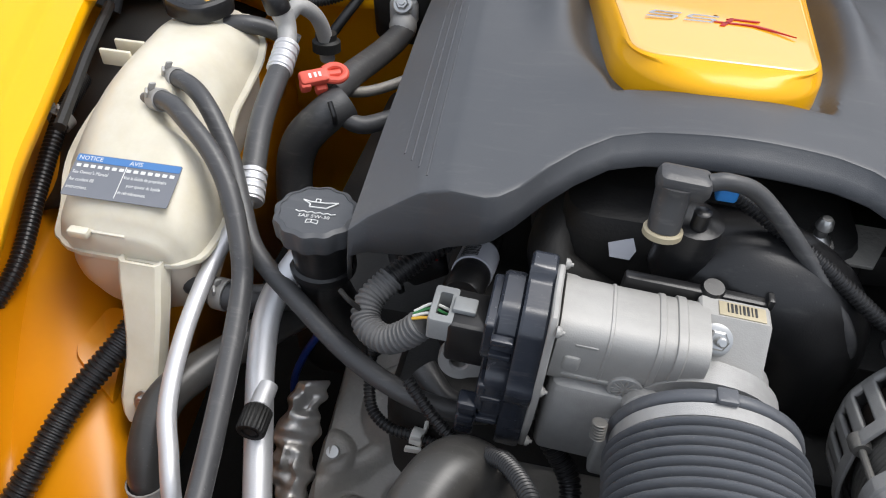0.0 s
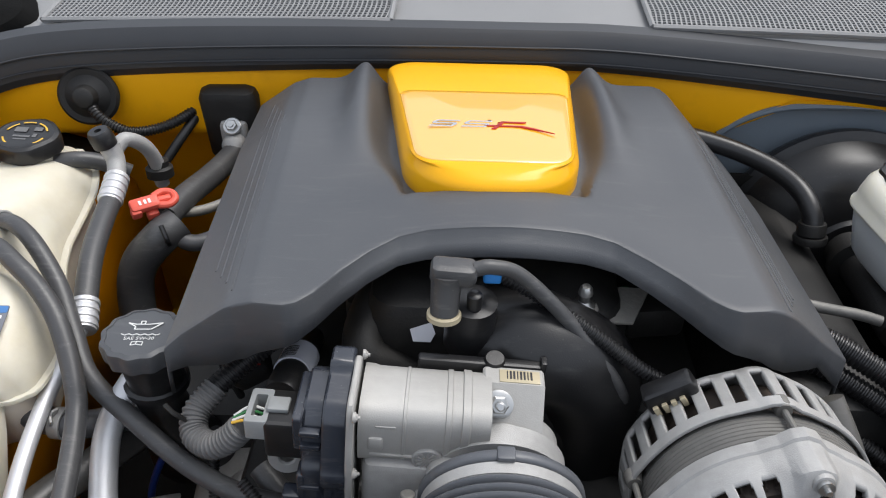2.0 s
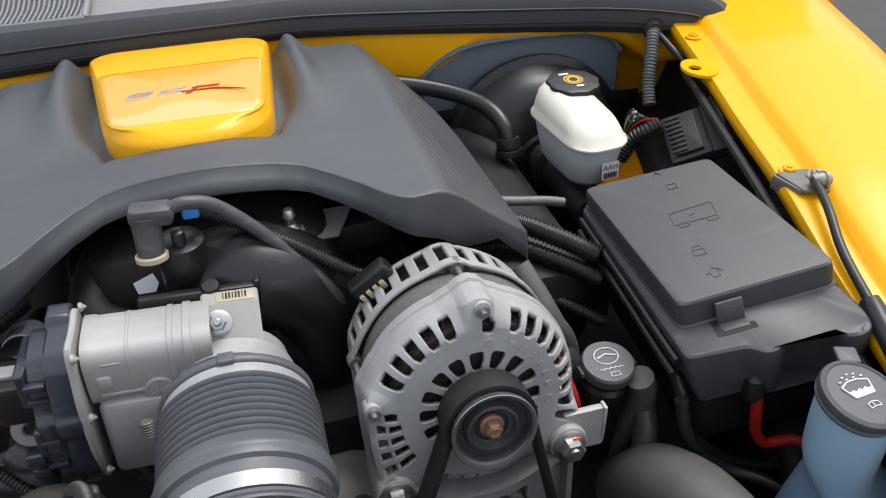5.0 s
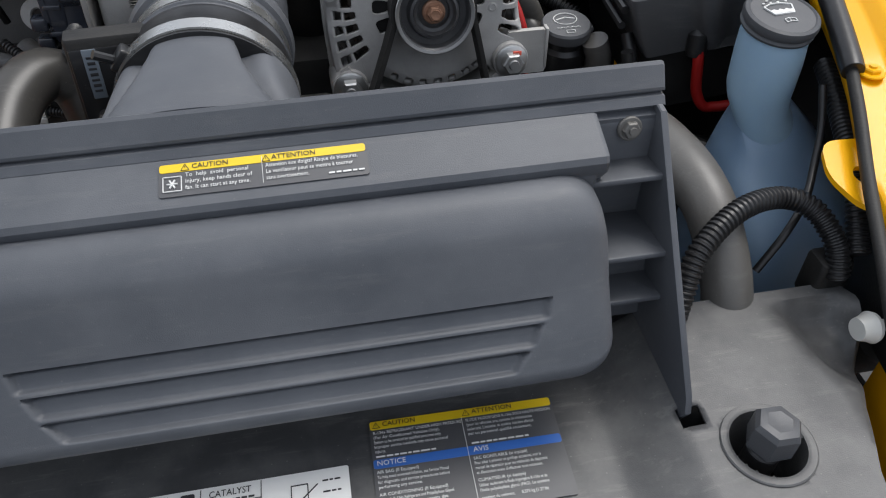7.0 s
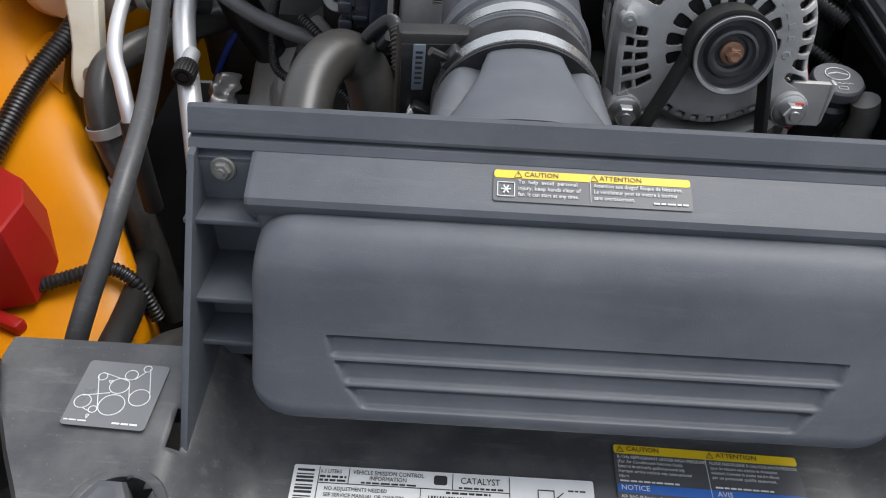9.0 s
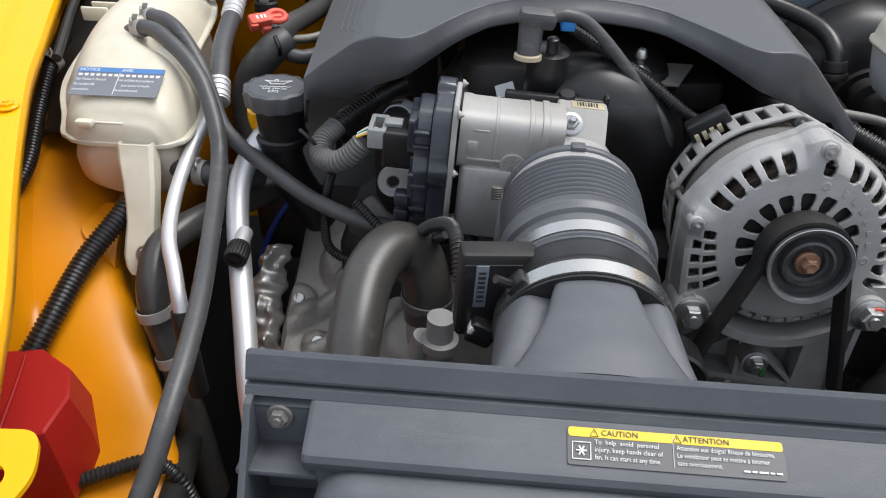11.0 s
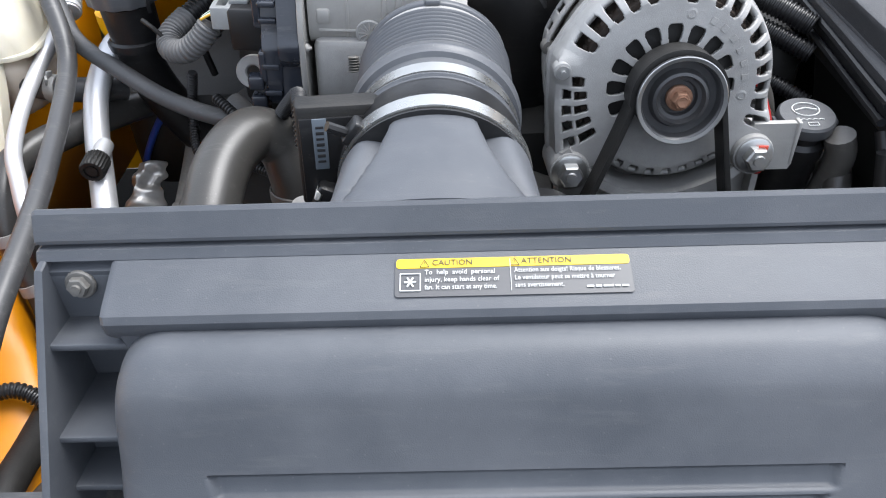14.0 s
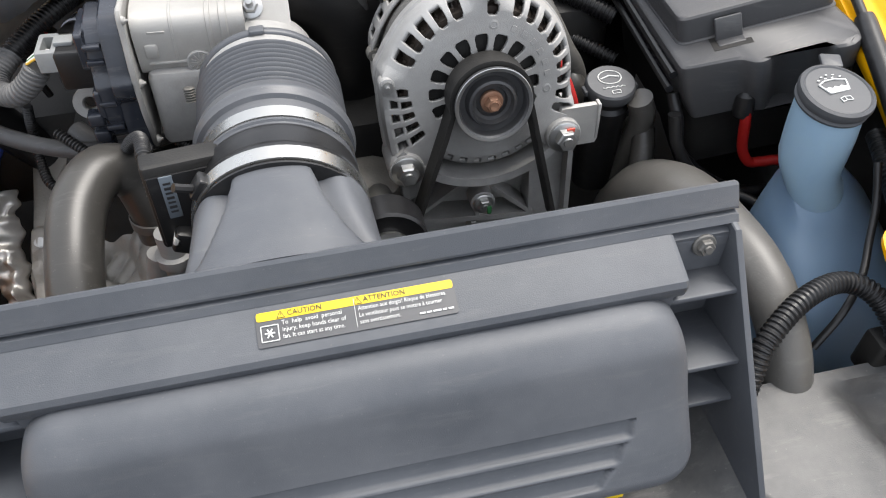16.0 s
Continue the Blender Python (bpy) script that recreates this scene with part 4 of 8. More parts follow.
s.lathe([(0.008, -0.010), (0.0095, -0.004), (0.0115, 0.0), (0.0105, 0.003), (0.0046, 0.005), (0.0042, 0.014), (0.0060, 0.015), (0.0060, 0.022), (0.004, 0.024)], (0.386, -0.070, 0.810), (1, 0.05, -0.05), 24)
single("push_pin", s, WHITE_PLASTIC, "white nylon push pin at the panel edge", "push pin")
s = Shape()
s.box((-0.015, -0.195, 0.735), (0.20, 0.10, 0.004), 0.001)
s.box((0.0, -0.19, 0.756), (0.05, 0.012, 0.04), 0.003)
s.tube([(-0.03, -0.165, 0.77), (-0.005, -0.160, 0.778), (0.03, -0.165, 0.770), (0.045, -0.18, 0.775)], 0.004, 8)
single("hood_latch", s, STEEL, "bare steel hood latch in the panel opening", "latch")

# ---- throttle body ----
tb = thing("throttle_valve", (-0.07, 0.28, 0.90), "cast aluminium electronic throttle body with a black gear cover", "throttle body")
s = Shape()
Y0, Z0 = 0.276, 0.979
Shape.turn = Matrix.Translation((-0.070, 0.276, 0.978)) @ pose(0, 0, 0, 0, 3.5, 0) @ Matrix.Translation((0.070, -0.276, -0.978))



def barrel(x, hy, hz, p=3.0, dy=0.0, n=40):
    """A rounded-square section of the motor housing at x."""
    out = []
    for j in range(n):
        a = 2 * math.pi * j / n
        c, d = math.cos(a), math.sin(a)
        out.append((x, Y0 + dy + math.copysign(abs(c) ** (2 / p), c) * hy, Z0 + math.copysign(abs(d) ** (2 / p), d) * hz))
    return out


s.loft([barrel(x, h, h * k, pw) for x, h, k, pw in ((-0.127, 0.022, 1.0, 3.2), (-0.1268, 0.0262, 1.0, 4.0), (-0.121, 0.0260, 1.0, 4.0), (-0.118, 0.0252, 1.0, 4.0), (-0.100, 0.0250, 1.0, 4.0), (-0.0995, 0.0256, 1.0, 4.0), (-0.0980, 0.0256, 1.0, 4.0), (-0.0975, 0.0250, 1.0, 4.0),
                                                 (-0.074, 0.0250, 1.0, 4.0), (-0.0735, 0.0258, 1.0, 4.0), (-0.0705, 0.0258, 1.0, 4.0), (-0.0700, 0.0250, 1.0, 4.0), (-0.0640, 0.0250, 1.0, 4.0), (-0.0635, 0.0262, 1.0, 4.0), (-0.0590, 0.0262, 1.0, 4.0), (-0.0580, 0.0252, 1.0, 4.0), (-0.046, 0.0252, 1.0, 4.0))])
part("motor_housing", s, MACHINED, tb)
s = Shape()
s.box((-0.110, 0.254, 0.992), (0.014, 0.006, 0.004), 0.0015, (20, 0, 0))
s.box((-0.105, 0.2525, 0.966), (0.030, 0.005, 0.0025), 0.001)
s.box((-0.116, 0.2515, 0.977), (0.010, 0.005, 0.012), 0.002)
part("casting_rib", s, MACHINED, tb)
s = Shape()
s.prism([(0.252, 0.952), (0.300, 0.945), (0.300, 1.0035), (0.286, 1.0035), (0.260, 0.977), (0.252, 0.968)], frame_of((-0.0515, 0, 0), (0, 1, 0), (0, 0, 1)), 0.0395, 0.0015)
part("body_block", s, MACHINED, tb, angle=25)
s = Shape()
s.box((-0.068, 0.290, 0.960), (0.11, 0.034, 0.05), 0.004)
part("rear_body", s, MACHINED, tb)
s = Shape()
s.lathe([(0.0100, -0.002), (0.0100, 0.001), (0.0094, 0.0015), (0.0080, 0.0015), (0.0078, 0.0009)], (-0.0830, 0.2505, 0.9650), (0, -1, 0.0), 28)
crest = part("cast_disc", s, CAST, tb)
for k in range(6):
    a = math.pi * k / 6
    s = Shape()
    s.box((-0.0830, 0.2493, 0.9650), (0.0155, 0.0012, 0.0009), 0.0003, (0, math.degrees(a), 0))
    part("spoke", s, MACHINED, crest)
s = Shape()
s.box((-0.088, 0.268, 0.925), (0.072, 0.044, 0.070), 0.006)
s.lathe([(0.013, 0), (0.013, 0.012), (0.010, 0.014)], (-0.070, 0.252, 0.956), (0, -1, 0.3), 20)
s.box((-0.080, 0.25, 0.915), (0.018, 0.026, 0.05), 0.003)
part("lower_casting", s, CAST, tb)
s = Shape()
for h0, r0 in ((0, 0.041), (0.016, 0.045)):
    s.lathe([(r0 - 0.008, h0), (r0, h0 + 0.001), (r0, h0 + 0.016), (r0 - 0.008, h0 + 0.017)], (-0.037, 0.283, 0.945), (0, -1, -0.05), 40)
part("bore_ring", s, CAST, tb)
# flange between the castings and the gear cover
wav = []
for k in range(40):
    a = 2 * math.pi * k / 40
    r = 1 + 0.045 * math.cos(6 * a)
    wav.append((0.033 * r * math.copysign(abs(math.cos(a)) ** 0.6, math.cos(a)), 0.064 * r * math.copysign(abs(math.sin(a)) ** 0.6, math.sin(a))))
s = Shape()
s.prism(wav, frame_of((-0.133, 0.270, 0.951), (0, 1, 0), (0, 0, 1)), 0.0042, 0.0010)
part("flange", s, MACHINED, tb)
# gear cover: a tall tier on the flange and a lower tier with the plug neck, both with lobed edges and sunk facets
def lobed(corners, radii, x, depth, bevel):
    s = Shape()
    s.prism([tuple(q) for q in rpoly(corners, radii, 4)], frame_of((x, 0, 0), (0, 1, 0), (0, 0, 1)), depth, bevel)
    return s


TALL = [(0.244, 0.889), (0.262, 0.887), (0.266, 0.894), (0.296, 0.896), (0.303, 0.905), (0.303, 1.002), (0.300, 1.014), (0.284, 1.0145), (0.281, 1.008), (0.256, 1.006), (0.247, 0.998), (0.2375, 0.964), (0.2340, 0.958), (0.2360, 0.946), (0.2420, 0.940), (0.2400, 0.905)]
gc = part("gear_cover", lobed(TALL, [0.004] * 16, -0.1480, 0.0150, 0.0014), GEAR, tb, "glossy black ribbed gear cover", angle=25)
LOW = [(0.246, 0.905), (0.262, 0.898), (0.294, 0.903), (0.298, 0.915), (0.298, 0.994), (0.290, 1.002), (0.262, 1.000), (0.251, 0.990), (0.246, 0.962), (0.2405, 0.955), (0.2405, 0.925)]
part("outer_tier", lobed(LOW, [0.005] * 11, -0.1610, 0.0135, 0.0018), GEAR, gc, angle=25)
for (y0, z0, y1, z1), x0, d in (((0.249, 0.966, 0.292, 0.996), -0.1665, 0.006), ((0.2400, 0.926, 0.254, 0.952), -0.1640, 0.005), ((0.250, 0.908, 0.275, 0.920), -0.1650, 0.006), ((0.258, 0.930, 0.290, 0.958), -0.1645, 0.004)):
    part("raised_facet", lobed([(y0, z0), (y1, z0), (y1, z1), (y0, z1)], [0.003] * 4, x0, d, 0.0010), GEAR, gc, angle=25)
for z in (0.9865, 0.974, 0.940, 0.918):
    s = Shape()
    s.box((-0.1555, 0.2420 if z < 0.95 else 0.2475, z), (0.013, 0.006, 0.0045), 0.0012)
    part("cover_rib", s, GEAR, gc)
for z, y in ((0.926, 0.2445), (0.908, 0.248), (0.894, 0.252)):
    s = Shape()
    s.box((-0.168, y, z), (0.012, 0.012, 0.011), 0.002)
    part("cover_lug", s, GEAR, gc)
s = Shape()
s.box((-0.175, 0.275, 0.960), (0.026, 0.032, 0.034), 0.003)
s.box((-0.164, 0.275, 0.960), (0.010, 0.024, 0.024), 0.002)
cn = part("connector", s, BLACK, tb)
s = Shape()
ring = [(a, b) for a, b in rounded(0.0075, 0.0150, 0.002, 3)]
hole = [(a * 0.5, b * 0.62) for a, b in ring]
m = pose(-0.1925, 0.275, 0.9675)
s.grid([[m @ Vector((a, b, z)) for a, b in q] for q, z in ((ring, -0.007), (ring, 0.0085), ([(a * 0.94, b * 0.96) for a, b in ring], 0.0095), (hole, 0.0095), (hole, -0.007), (ring, -0.007))], wrap=True)
part("connector_lock", s, LATCH, cn, "pale grey plastic lock")
s = Shape()
s.box((-0.1800, 0.275, 0.9785), (0.014, 0.012, 0.004), 0.0012)
part("latch_tongue", s, LATCH, cn)
for k, mt in enumerate((GOLD_INK, PALE_INK, GREEN, PALE_INK)):
    s = Shape()
    s.tube([(-0.190, 0.268 + 0.004 * k, 0.9665), (-0.200, 0.268 + 0.004 * k, 0.9690), (-0.210, 0.269 + 0.002 * k, 0.9640)], 0.0010, 6, 4)
    part("wire", s, mt, cn)
for at in ((-0.129, 0.296, 1.010), (-0.129, 0.244, 1.008), (-0.129, 0.245, 0.899), (-0.129, 0.243, 0.955)):
    hexbolt("screw", at, (1, 0, 0), 0.0026, MACHINED, tb, 1.3, 0.003)
s = Shape()
SN, SA = (-0.041, 0.2765, 0.9935), (0, -0.74, 0.67)
s.lathe([(0.0095, -0.001), (0.0095, 0.002), (0.007, 0.003)], SN, SA, 24)
s.lathe([(0.0062, 0.002), (0.0062, 0.008), (0.005, 0.009)], SN, SA, 6)
s.lathe([(0.003, 0.008), (0.003, 0.017), (0.002, 0.018)], SN, SA, 12)
part("stud_nut", s, STEEL, tb)
s = Shape()
s.box((-0.028, 0.2925, 1.0038), (0.026, 0.011, 0.0008), 0.0003)
bl = part("barcode_label", s, TAN, tb, "tan barcode label")
for k in range(8):
    s = Shape()
    s.box((-0.036 + 0.0022 * k, 0.2932, 1.0044), (0.0013 if k % 3 else 0.0007, 0.007, 0.0004), 0.0001)
    part("bar", s, INK, bl)
s = Shape()
s.box((-0.052, 0.3055, 0.993), (0.084, 0.008, 0.022), 0.002)
s.lathe([(0.007, -0.006), (0.007, 0.001), (0.006, 0.003)], (-0.044, 0.3060, 1.004), (0, -0.2, 1), 18)
s.box((-0.012, 0.3055, 1.002), (0.004, 0.008, 0.012), 0.001)
part("rear_gasket", s, BLACK, tb)
Shape.turn = None

# ---- intake manifold, black, behind the throttle ----
im = thing("intake_manifold", (-0.03, 0.45, 0.9), "dusty black plastic intake manifold under the cover", "intake manifold")
s = Shape()
s.box((-0.04, 0.50, 0.955), (0.20, 0.30, 0.11), 0.03)
s.box((-0.04, 0.50, 0.89), (0.34, 0.36, 0.10), 0.03)
part("plenum", s, DULL, im)
s = Shape()
s.tube([(-0.05, 0.36, 0.975), (-0.01, 0.345, 0.980), (0.024, 0.345, 0.958), (0.036, 0.352, 0.91), (0.034, 0.36, 0.84)], [0.040, 0.042, 0.041, 0.040, 0.040], 24)
part("runner", s, BLACK, im)
s = Shape()
s.tube([(-0.10, 0.35, 0.94), (-0.135, 0.35, 0.965), (-0.125, 0.40, 0.985), (-0.09, 0.44, 0.99)], 0.016, 14)
part("runner", s, DULL, im)
for x in (-0.13, 0.08):
    s = Shape()
    s.box((x, 0.405, 0.972), (0.05, 0.05, 0.030), 0.006, (0, 0, 8))
    part("rail_boss", s, DULL, im)
# torn paper tag on the runner
s = Shape()
s.prism([(-0.010, -0.008), (0.006, -0.010), (0.011, -0.002), (0.008, 0.009), (-0.004, 0.006), (-0.012, 0.004)], frame_of((-0.0919, 0.351, 0.984), (1, 0.1, 0.05), (0, 0.5, 0.85)) @ Matrix.Scale(0.78, 4), 0.0008)
part("torn_tag", s, SLEEVE, im, "torn pale paper tag")
# purge valve with its elbow
pv = thing("purge_valve", (-0.06, 0.335, 1.0), "black purge valve with a grey elbow on the manifold", "valve")
s = Shape()
s.lathe([(0.016, 0), (0.0175, 0.004), (0.0175, 0.03), (0.0165, 0.034), (0.0165, 0.046), (0.008, 0.049)], (-0.060, 0.338, 0.985), (0.05, -0.1, 1), 24)
s.lathe([(0.005, 0), (0.005, 0.012), (0.0035, 0.013)], (-0.057, 0.326, 1.032), (0, -0.1, 1), 14)
part("body", s, BLACK, pv)
s = Shape()
s.lathe([(0.0113, 0), (0.0113, 0.0035), (0.0100, 0.0045)], (-0.0765, 0.319, 1.028), (0.02, 0.12, 1), 24)
part("base_ring", s, TAN, pv, "off-white base ring")
s = Shape()
s.tube([(-0.0765, 0.319, 1.031), (-0.0755, 0.326, 1.050), (-0.075, 0.328, 1.058)], [0.0092, 0.0100, 0.0108], 20)
s.box((-0.071, 0.330, 1.0585), (0.030, 0.019, 0.015), 0.005, (0, 4, 0))
part("elbow", s, RUBBER, pv)
s = Shape()
s.box((-0.046, 0.338, 1.052), (0.012, 0.014, 0.009), 0.002)
part("clip", s, BLUE_CLIP, pv, "bright blue retaining clip")
s = Shape()
s.tube([(-0.058, 0.331, 1.060), (-0.046, 0.333, 1.061), (-0.026, 0.336, 1.051), (0.010, 0.330, 1.014), (0.042, 0.317, 0.976), (0.052, 0.322, 0.945), (0.048, 0.34, 0.91)], 0.0052, 12)
single("vacuum_hose", s, RUBBER, "thin black rubber vacuum hose curving past the manifold", "hose")
s = Shape()
s.tube([(-0.045, 0.348, 1.046), (-0.02, 0.345, 1.032), (0.022, 0.330, 1.010), (0.058, 0.318, 0.988), (0.074, 0.313, 0.981)], 0.0052, 12, ribs=(0.003, 0.0010))
single("wiring_loom", s, LOOM, "black corrugated wiring loom to the alternator plug", "wiring loom")
sb = thing("cover_stud", (0.022, 0.37, 0.995), "silver ball stud on a dusty grey bracket", "stud")
s = Shape()
s.prism([(-0.030, -0.016), (0.030, -0.020), (0.05, 0.014), (-0.02, 0.02)], pose(0.028, 0.376, 0.994, 8, 0, 4), 0.003, 0.0008)
s.lathe([(0.014, 0), (0.012, 0.006), (0.010, 0.008)], (0.022, 0.366, 0.996), (0, 0, 1), 20)
part("bracket", s, BLOCK, sb)
s = Shape()
s.lathe([(0.0085, 0), (0.0085, 0.003), (0.006, 0.005), (0.004, 0.007), (0.004, 0.012), (0.0055, 0.014), (0.0045, 0.019), (0.003, 0.021)], (0.022, 0.364, 1.003), (0, -0.1, 1), 18)
part("stud", s, STEEL, sb)
s = Shape()
s.box((0.058, 0.40, 0.985), (0.016, 0.012, 0.010), 0.002, (20, 10, 30))
single("plug_clip", s, GREEN, "small green plastic plug clip in the shadow", "clip")

# ---- intake hose with bellows ----
ih = thing("intake_hose", (-0.037, 0.19, 0.94), "black ribbed rubber intake hose with steel clamps", "intake hose")
O, A = (-0.0365, 0.238, 0.9425), (0, -1, -0.055)
prof = [(0.047, -0.004), (0.0515, -0.0035), (0.0530, -0.002), (0.0530, 0.002), (0.0520, 0.0035), (0.0500, 0.0040), (0.0500, 0.0125)]
h = 0.013
for k in range(9):
    prof += [(0.0500, h), (0.0514, h + 0.0008), (0.0540, h + 0.0016), (0.0548, h + 0.0027), (0.0540, h + 0.0038), (0.0514, h + 0.0047)]
    h += 0.0054
prof += [(0.0508, h), (0.0520, h + 0.0008), (0.0550, h + 0.0013), (0.0558, h + 0.0022), (0.0572, h + 0.0085), (0.0578, h + 0.0096), (0.0580, h + 0.0120), (0.0572, h + 0.0130), (0.0562, h + 0.0175), (0.0530, h + 0.0190), (0.0525, h + 0.0215)]
H1 = 0.089
prof += [(0.0525, H1 + 0.012), (0.0548, H1 + 0.0125), (0.0554, H1 + 0.015), (0.0540, H1 + 0.016), (0.0535, H1 + 0.024)]
s = Shape()
s.lathe(prof, O, A, 56)
part("bellows", s, BELLOWS, ih, angle=50)
s = Shape()
s.box((-0.0365, 0.2345, 0.9950), (0.011, 0.010, 0.0040), 0.0014, (-3, 0, 0))
part("locating_tab", s, BELLOWS, ih)
s = Shape()
s.lathe([(0.0495, 0), (0.0513, 0.0005), (0.0513, 0.0080), (0.0495, 0.0085)], Vector(O) + Vector(A).normalized() * 0.0042, A, 56, cap=False)
part("clamp_band", s, CAST, ih, "dull aluminium clamp band")
s = Shape()
s.lathe([(0.0525, 0), (0.0550, 0.0005), (0.0550, 0.0105), (0.0525, 0.011)], Vector(O) + Vector(A).normalized() * (H1 + 0.0005), A, 56, cap=False)
part("clamp_band", s, STRAP, ih, "bright steel clamp band")
s = Shape()
s.lathe([(0.0505, 0), (0.0540, 0.0008), (0.0552, 0.003), (0.0556, 0.006), (0.0556, 0.0185), (0.0562, 0.020), (0.0576, 0.0225), (0.0576, 0.0255), (0.0566, 0.0262), (0.0566, 0.0390), (0.0580, 0.0396), (0.0580, 0.0412), (0.0540, 0.0420)], Vector(O) + Vector(A).normalized() * (H1 + 0.017), A, 56)
part("coupler", s, BLACK, ih, "smooth black sensor coupler", angle=50)
s = Shape()
s.lathe([(0.0566, 0), (0.0592, 0.0005), (0.0592, 0.0115), (0.0566, 0.012)], Vector(O) + Vector(A).normalized() * (H1 + 0.0435), A, 56, cap=False)
part("clamp_band", s, STRAP, ih, "bright steel clamp band")
s = Shape()
s.box((-0.0830, 0.099, 0.9735), (0.016, 0.012, 0.007), 0.002, (0, -50, 10))
s.lathe([(0.003, 0), (0.003, 0.016)], (-0.084, 0.098, 0.972), (-0.7, -0.3, 0.5), 8)
part("clamp_screw", s, BLACK, ih)
s = Shape()
for k in range(6):
    s.lathe([(0.0038, 0.002 * k), (0.0046, 0.002 * k + 0.0006), (0.0038, 0.002 * k + 0.0012)], (-0.095, 0.232, 0.956), (0, -0.3, -1), 12)
part("clamp_spring", s, STATOR, ih)

ms = thing("airflow_sensor", (-0.095, 0.12, 0.93), "black airflow sensor box with a grey code tag", "sensor")
m = pose(-0.0925, 0.1265, 0.9500, -3, 3, 9)
s = Shape()
s.box((-0.002, -0.003, -0.004), (0.054, 0.018, 0.068), 0.003)
v0 = [m @ Vector(p) for p in s.v]
s.v = v0
part("housing", s, DULL, ms)
s = Shape()
s.box((-0.003, -0.0122, -0.006), (0.048, 0.002, 0.058), 0.0008)
s.v = [m @ Vector(p) for p in s.v]
part("cover", s, BLACK, ms)
s = Shape()
s.box((-0.015, -0.0136, 0.006), (0.0085, 0.0012, 0.034), 0.0005)
s.v = [m @ Vector(p) for p in s.v]
tag = part("code_tag", s, SHEETGREY, ms, "pale grey code tag")
for k in range(7):
    s = Shape()
    s.box((-0.015, -0.0144, 0.0175 - 0.0038 * k), (0.0048, 0.0004, 0.0016 + 0.0005 * (k % 2)), 0.0001)
    s.v = [m @ Vector(p) for p in s.v]
    part("bar", s, INK, tag)
s = Shape()
s.box((-0.103, 0.110, 0.921), (0.020, 0.018, 0.018), 0.003, (0, 25, 0))
plug = part("plug", s, BLACK, ms)
s = Shape()
s.box((-0.109, 0.106, 0.926), (0.005, 0.010, 0.007), 0.001, (0, 25, 0))
part("plug_lock", s, WHITE_PLASTIC, plug)
for k, mt in enumerate((ORANGE_RED, GOLD_INK, PALE_INK)):
    s = Shape()
    s.tube([(-0.112, 0.112 + 0.003 * k, 0.930), (-0.117, 0.120 + 0.002 * k, 0.938), (-0.120, 0.130, 0.950)], 0.0010, 6, 5)
    part("wire", s, mt, plug)
s = Shape()
s.tube([(-0.119, 0.128, 0.945), (-0.122, 0.148, 0.962), (-0.128, 0.178, 0.955), (-0.140, 0.205, 0.935), (-0.152, 0.222, 0.915), (-0.17, 0.24, 0.88)], 0.0055, 12, ribs=(0.003, 0.001))
single("sensor_loom", s, LOOM, "black corrugated loom curving from the airflow sensor", "wiring loom")

# ---- alternator ----
al = thing("alternator", (0.127, 0.24, 0.90), "cast aluminium alternator with slotted frame and belt pulley", "alternator")
C = Vector((0.127, 0.190, 0.9455))
FW = Vector((0, -0.985, 0.165)).normalized()
BK = -FW


RIM = [(0, 0.0785), (20, 0.0785), (68, 0.0785), (78, 0.0815), (82, 0.0860), (87, 0.0880), (92, 0.0860), (97, 0.0815), (106, 0.0785), (148, 0.0790), (160, 0.0815), (166, 0.0840), (172, 0.0840), (178, 0.0825), (186, 0.0832), (196, 0.0860), (205, 0.0905), (213, 0.0970), (219, 0.1010), (225, 0.0990), (229, 0.0900), (232, 0.0705),
       (240, 0.0700), (300, 0.0700), (308, 0.0705), (311, 0.0880), (316, 0.0970), (321, 0.0995), (327, 0.0940), (336, 0.0865), (345, 0.0815), (352, 0.0790), (360, 0.0785)]


def polar(profile, keep, n=580, rim=None, flare=0.056):
    """A turned shell round the alternator's axis with cells left open; (radius, depth) pairs. rim: outer radius by angle, for lugs and straight sides."""
    e1 = Vector((1, 0, 0))
    e2 = FW.cross(e1)
    rows = []
    for r, d in profile:
        row = []
        for j in range(n):
            a = 360 * j / n
            k, q, dd = radians(a), r, d
            if rim:
                out = table(a, rim)
                if r > flare:
                    q = flare + (r - flare) * (out - flare) / (0.0785 - flare)
                    dd = d * (1 - 0.75 * max(smooth(0.0790, 0.0850, out), smooth(0.0780, 0.0740, out))) if d < 0.016 else d
            row.append(C + BK * dd + (e1 * math.cos(k) + e2 * math.sin(k)) * q)
        rows.append(row)
    s = Shape()
    s.grid(rows, wrap=True, skip=lambda i, j: not keep((profile[i][0] + profile[i + 1][0]) / 2, (profile[i][1] + profile[i + 1][1]) / 2, 360 * (j + 0.5) / n))
    return s


def slotted(a, count, phase, share):
    """Distance from a slot's middle line, -1..1 inside the slot."""
    return (((a - phase) / (360 / count)) % 1 - 0.5) / (share / 2)


# outer slots: middle angle, half width in degrees, from and to along the curved face
SLOTS = [(c, 3.7, 0.0590, 0.0840) for c in (106, 117.5, 129, 140.5, 152, 64, 53, 42, 31, 20, 9, 358, 347.5, 337)]
SLOTS += [(82, 4.2, 0.0575, 0.0680), (175, 3.4, 0.0590, 0.0690)]
SLOTS += [(c, 3.0, 0.0575, 0.0665) for c in (184, 193, 202, 211)] + [(c, 2.9, 0.0695, 0.0800) for c in (183, 192, 201, 210)]
SLOTS += [(c, 3.2, 0.0655, 0.0900) for c in (241, 252, 263, 274, 285, 296, 305)]
INNER = [201, 179, 157, 134, 113, 91, 69, 47, 24, 1, 338]


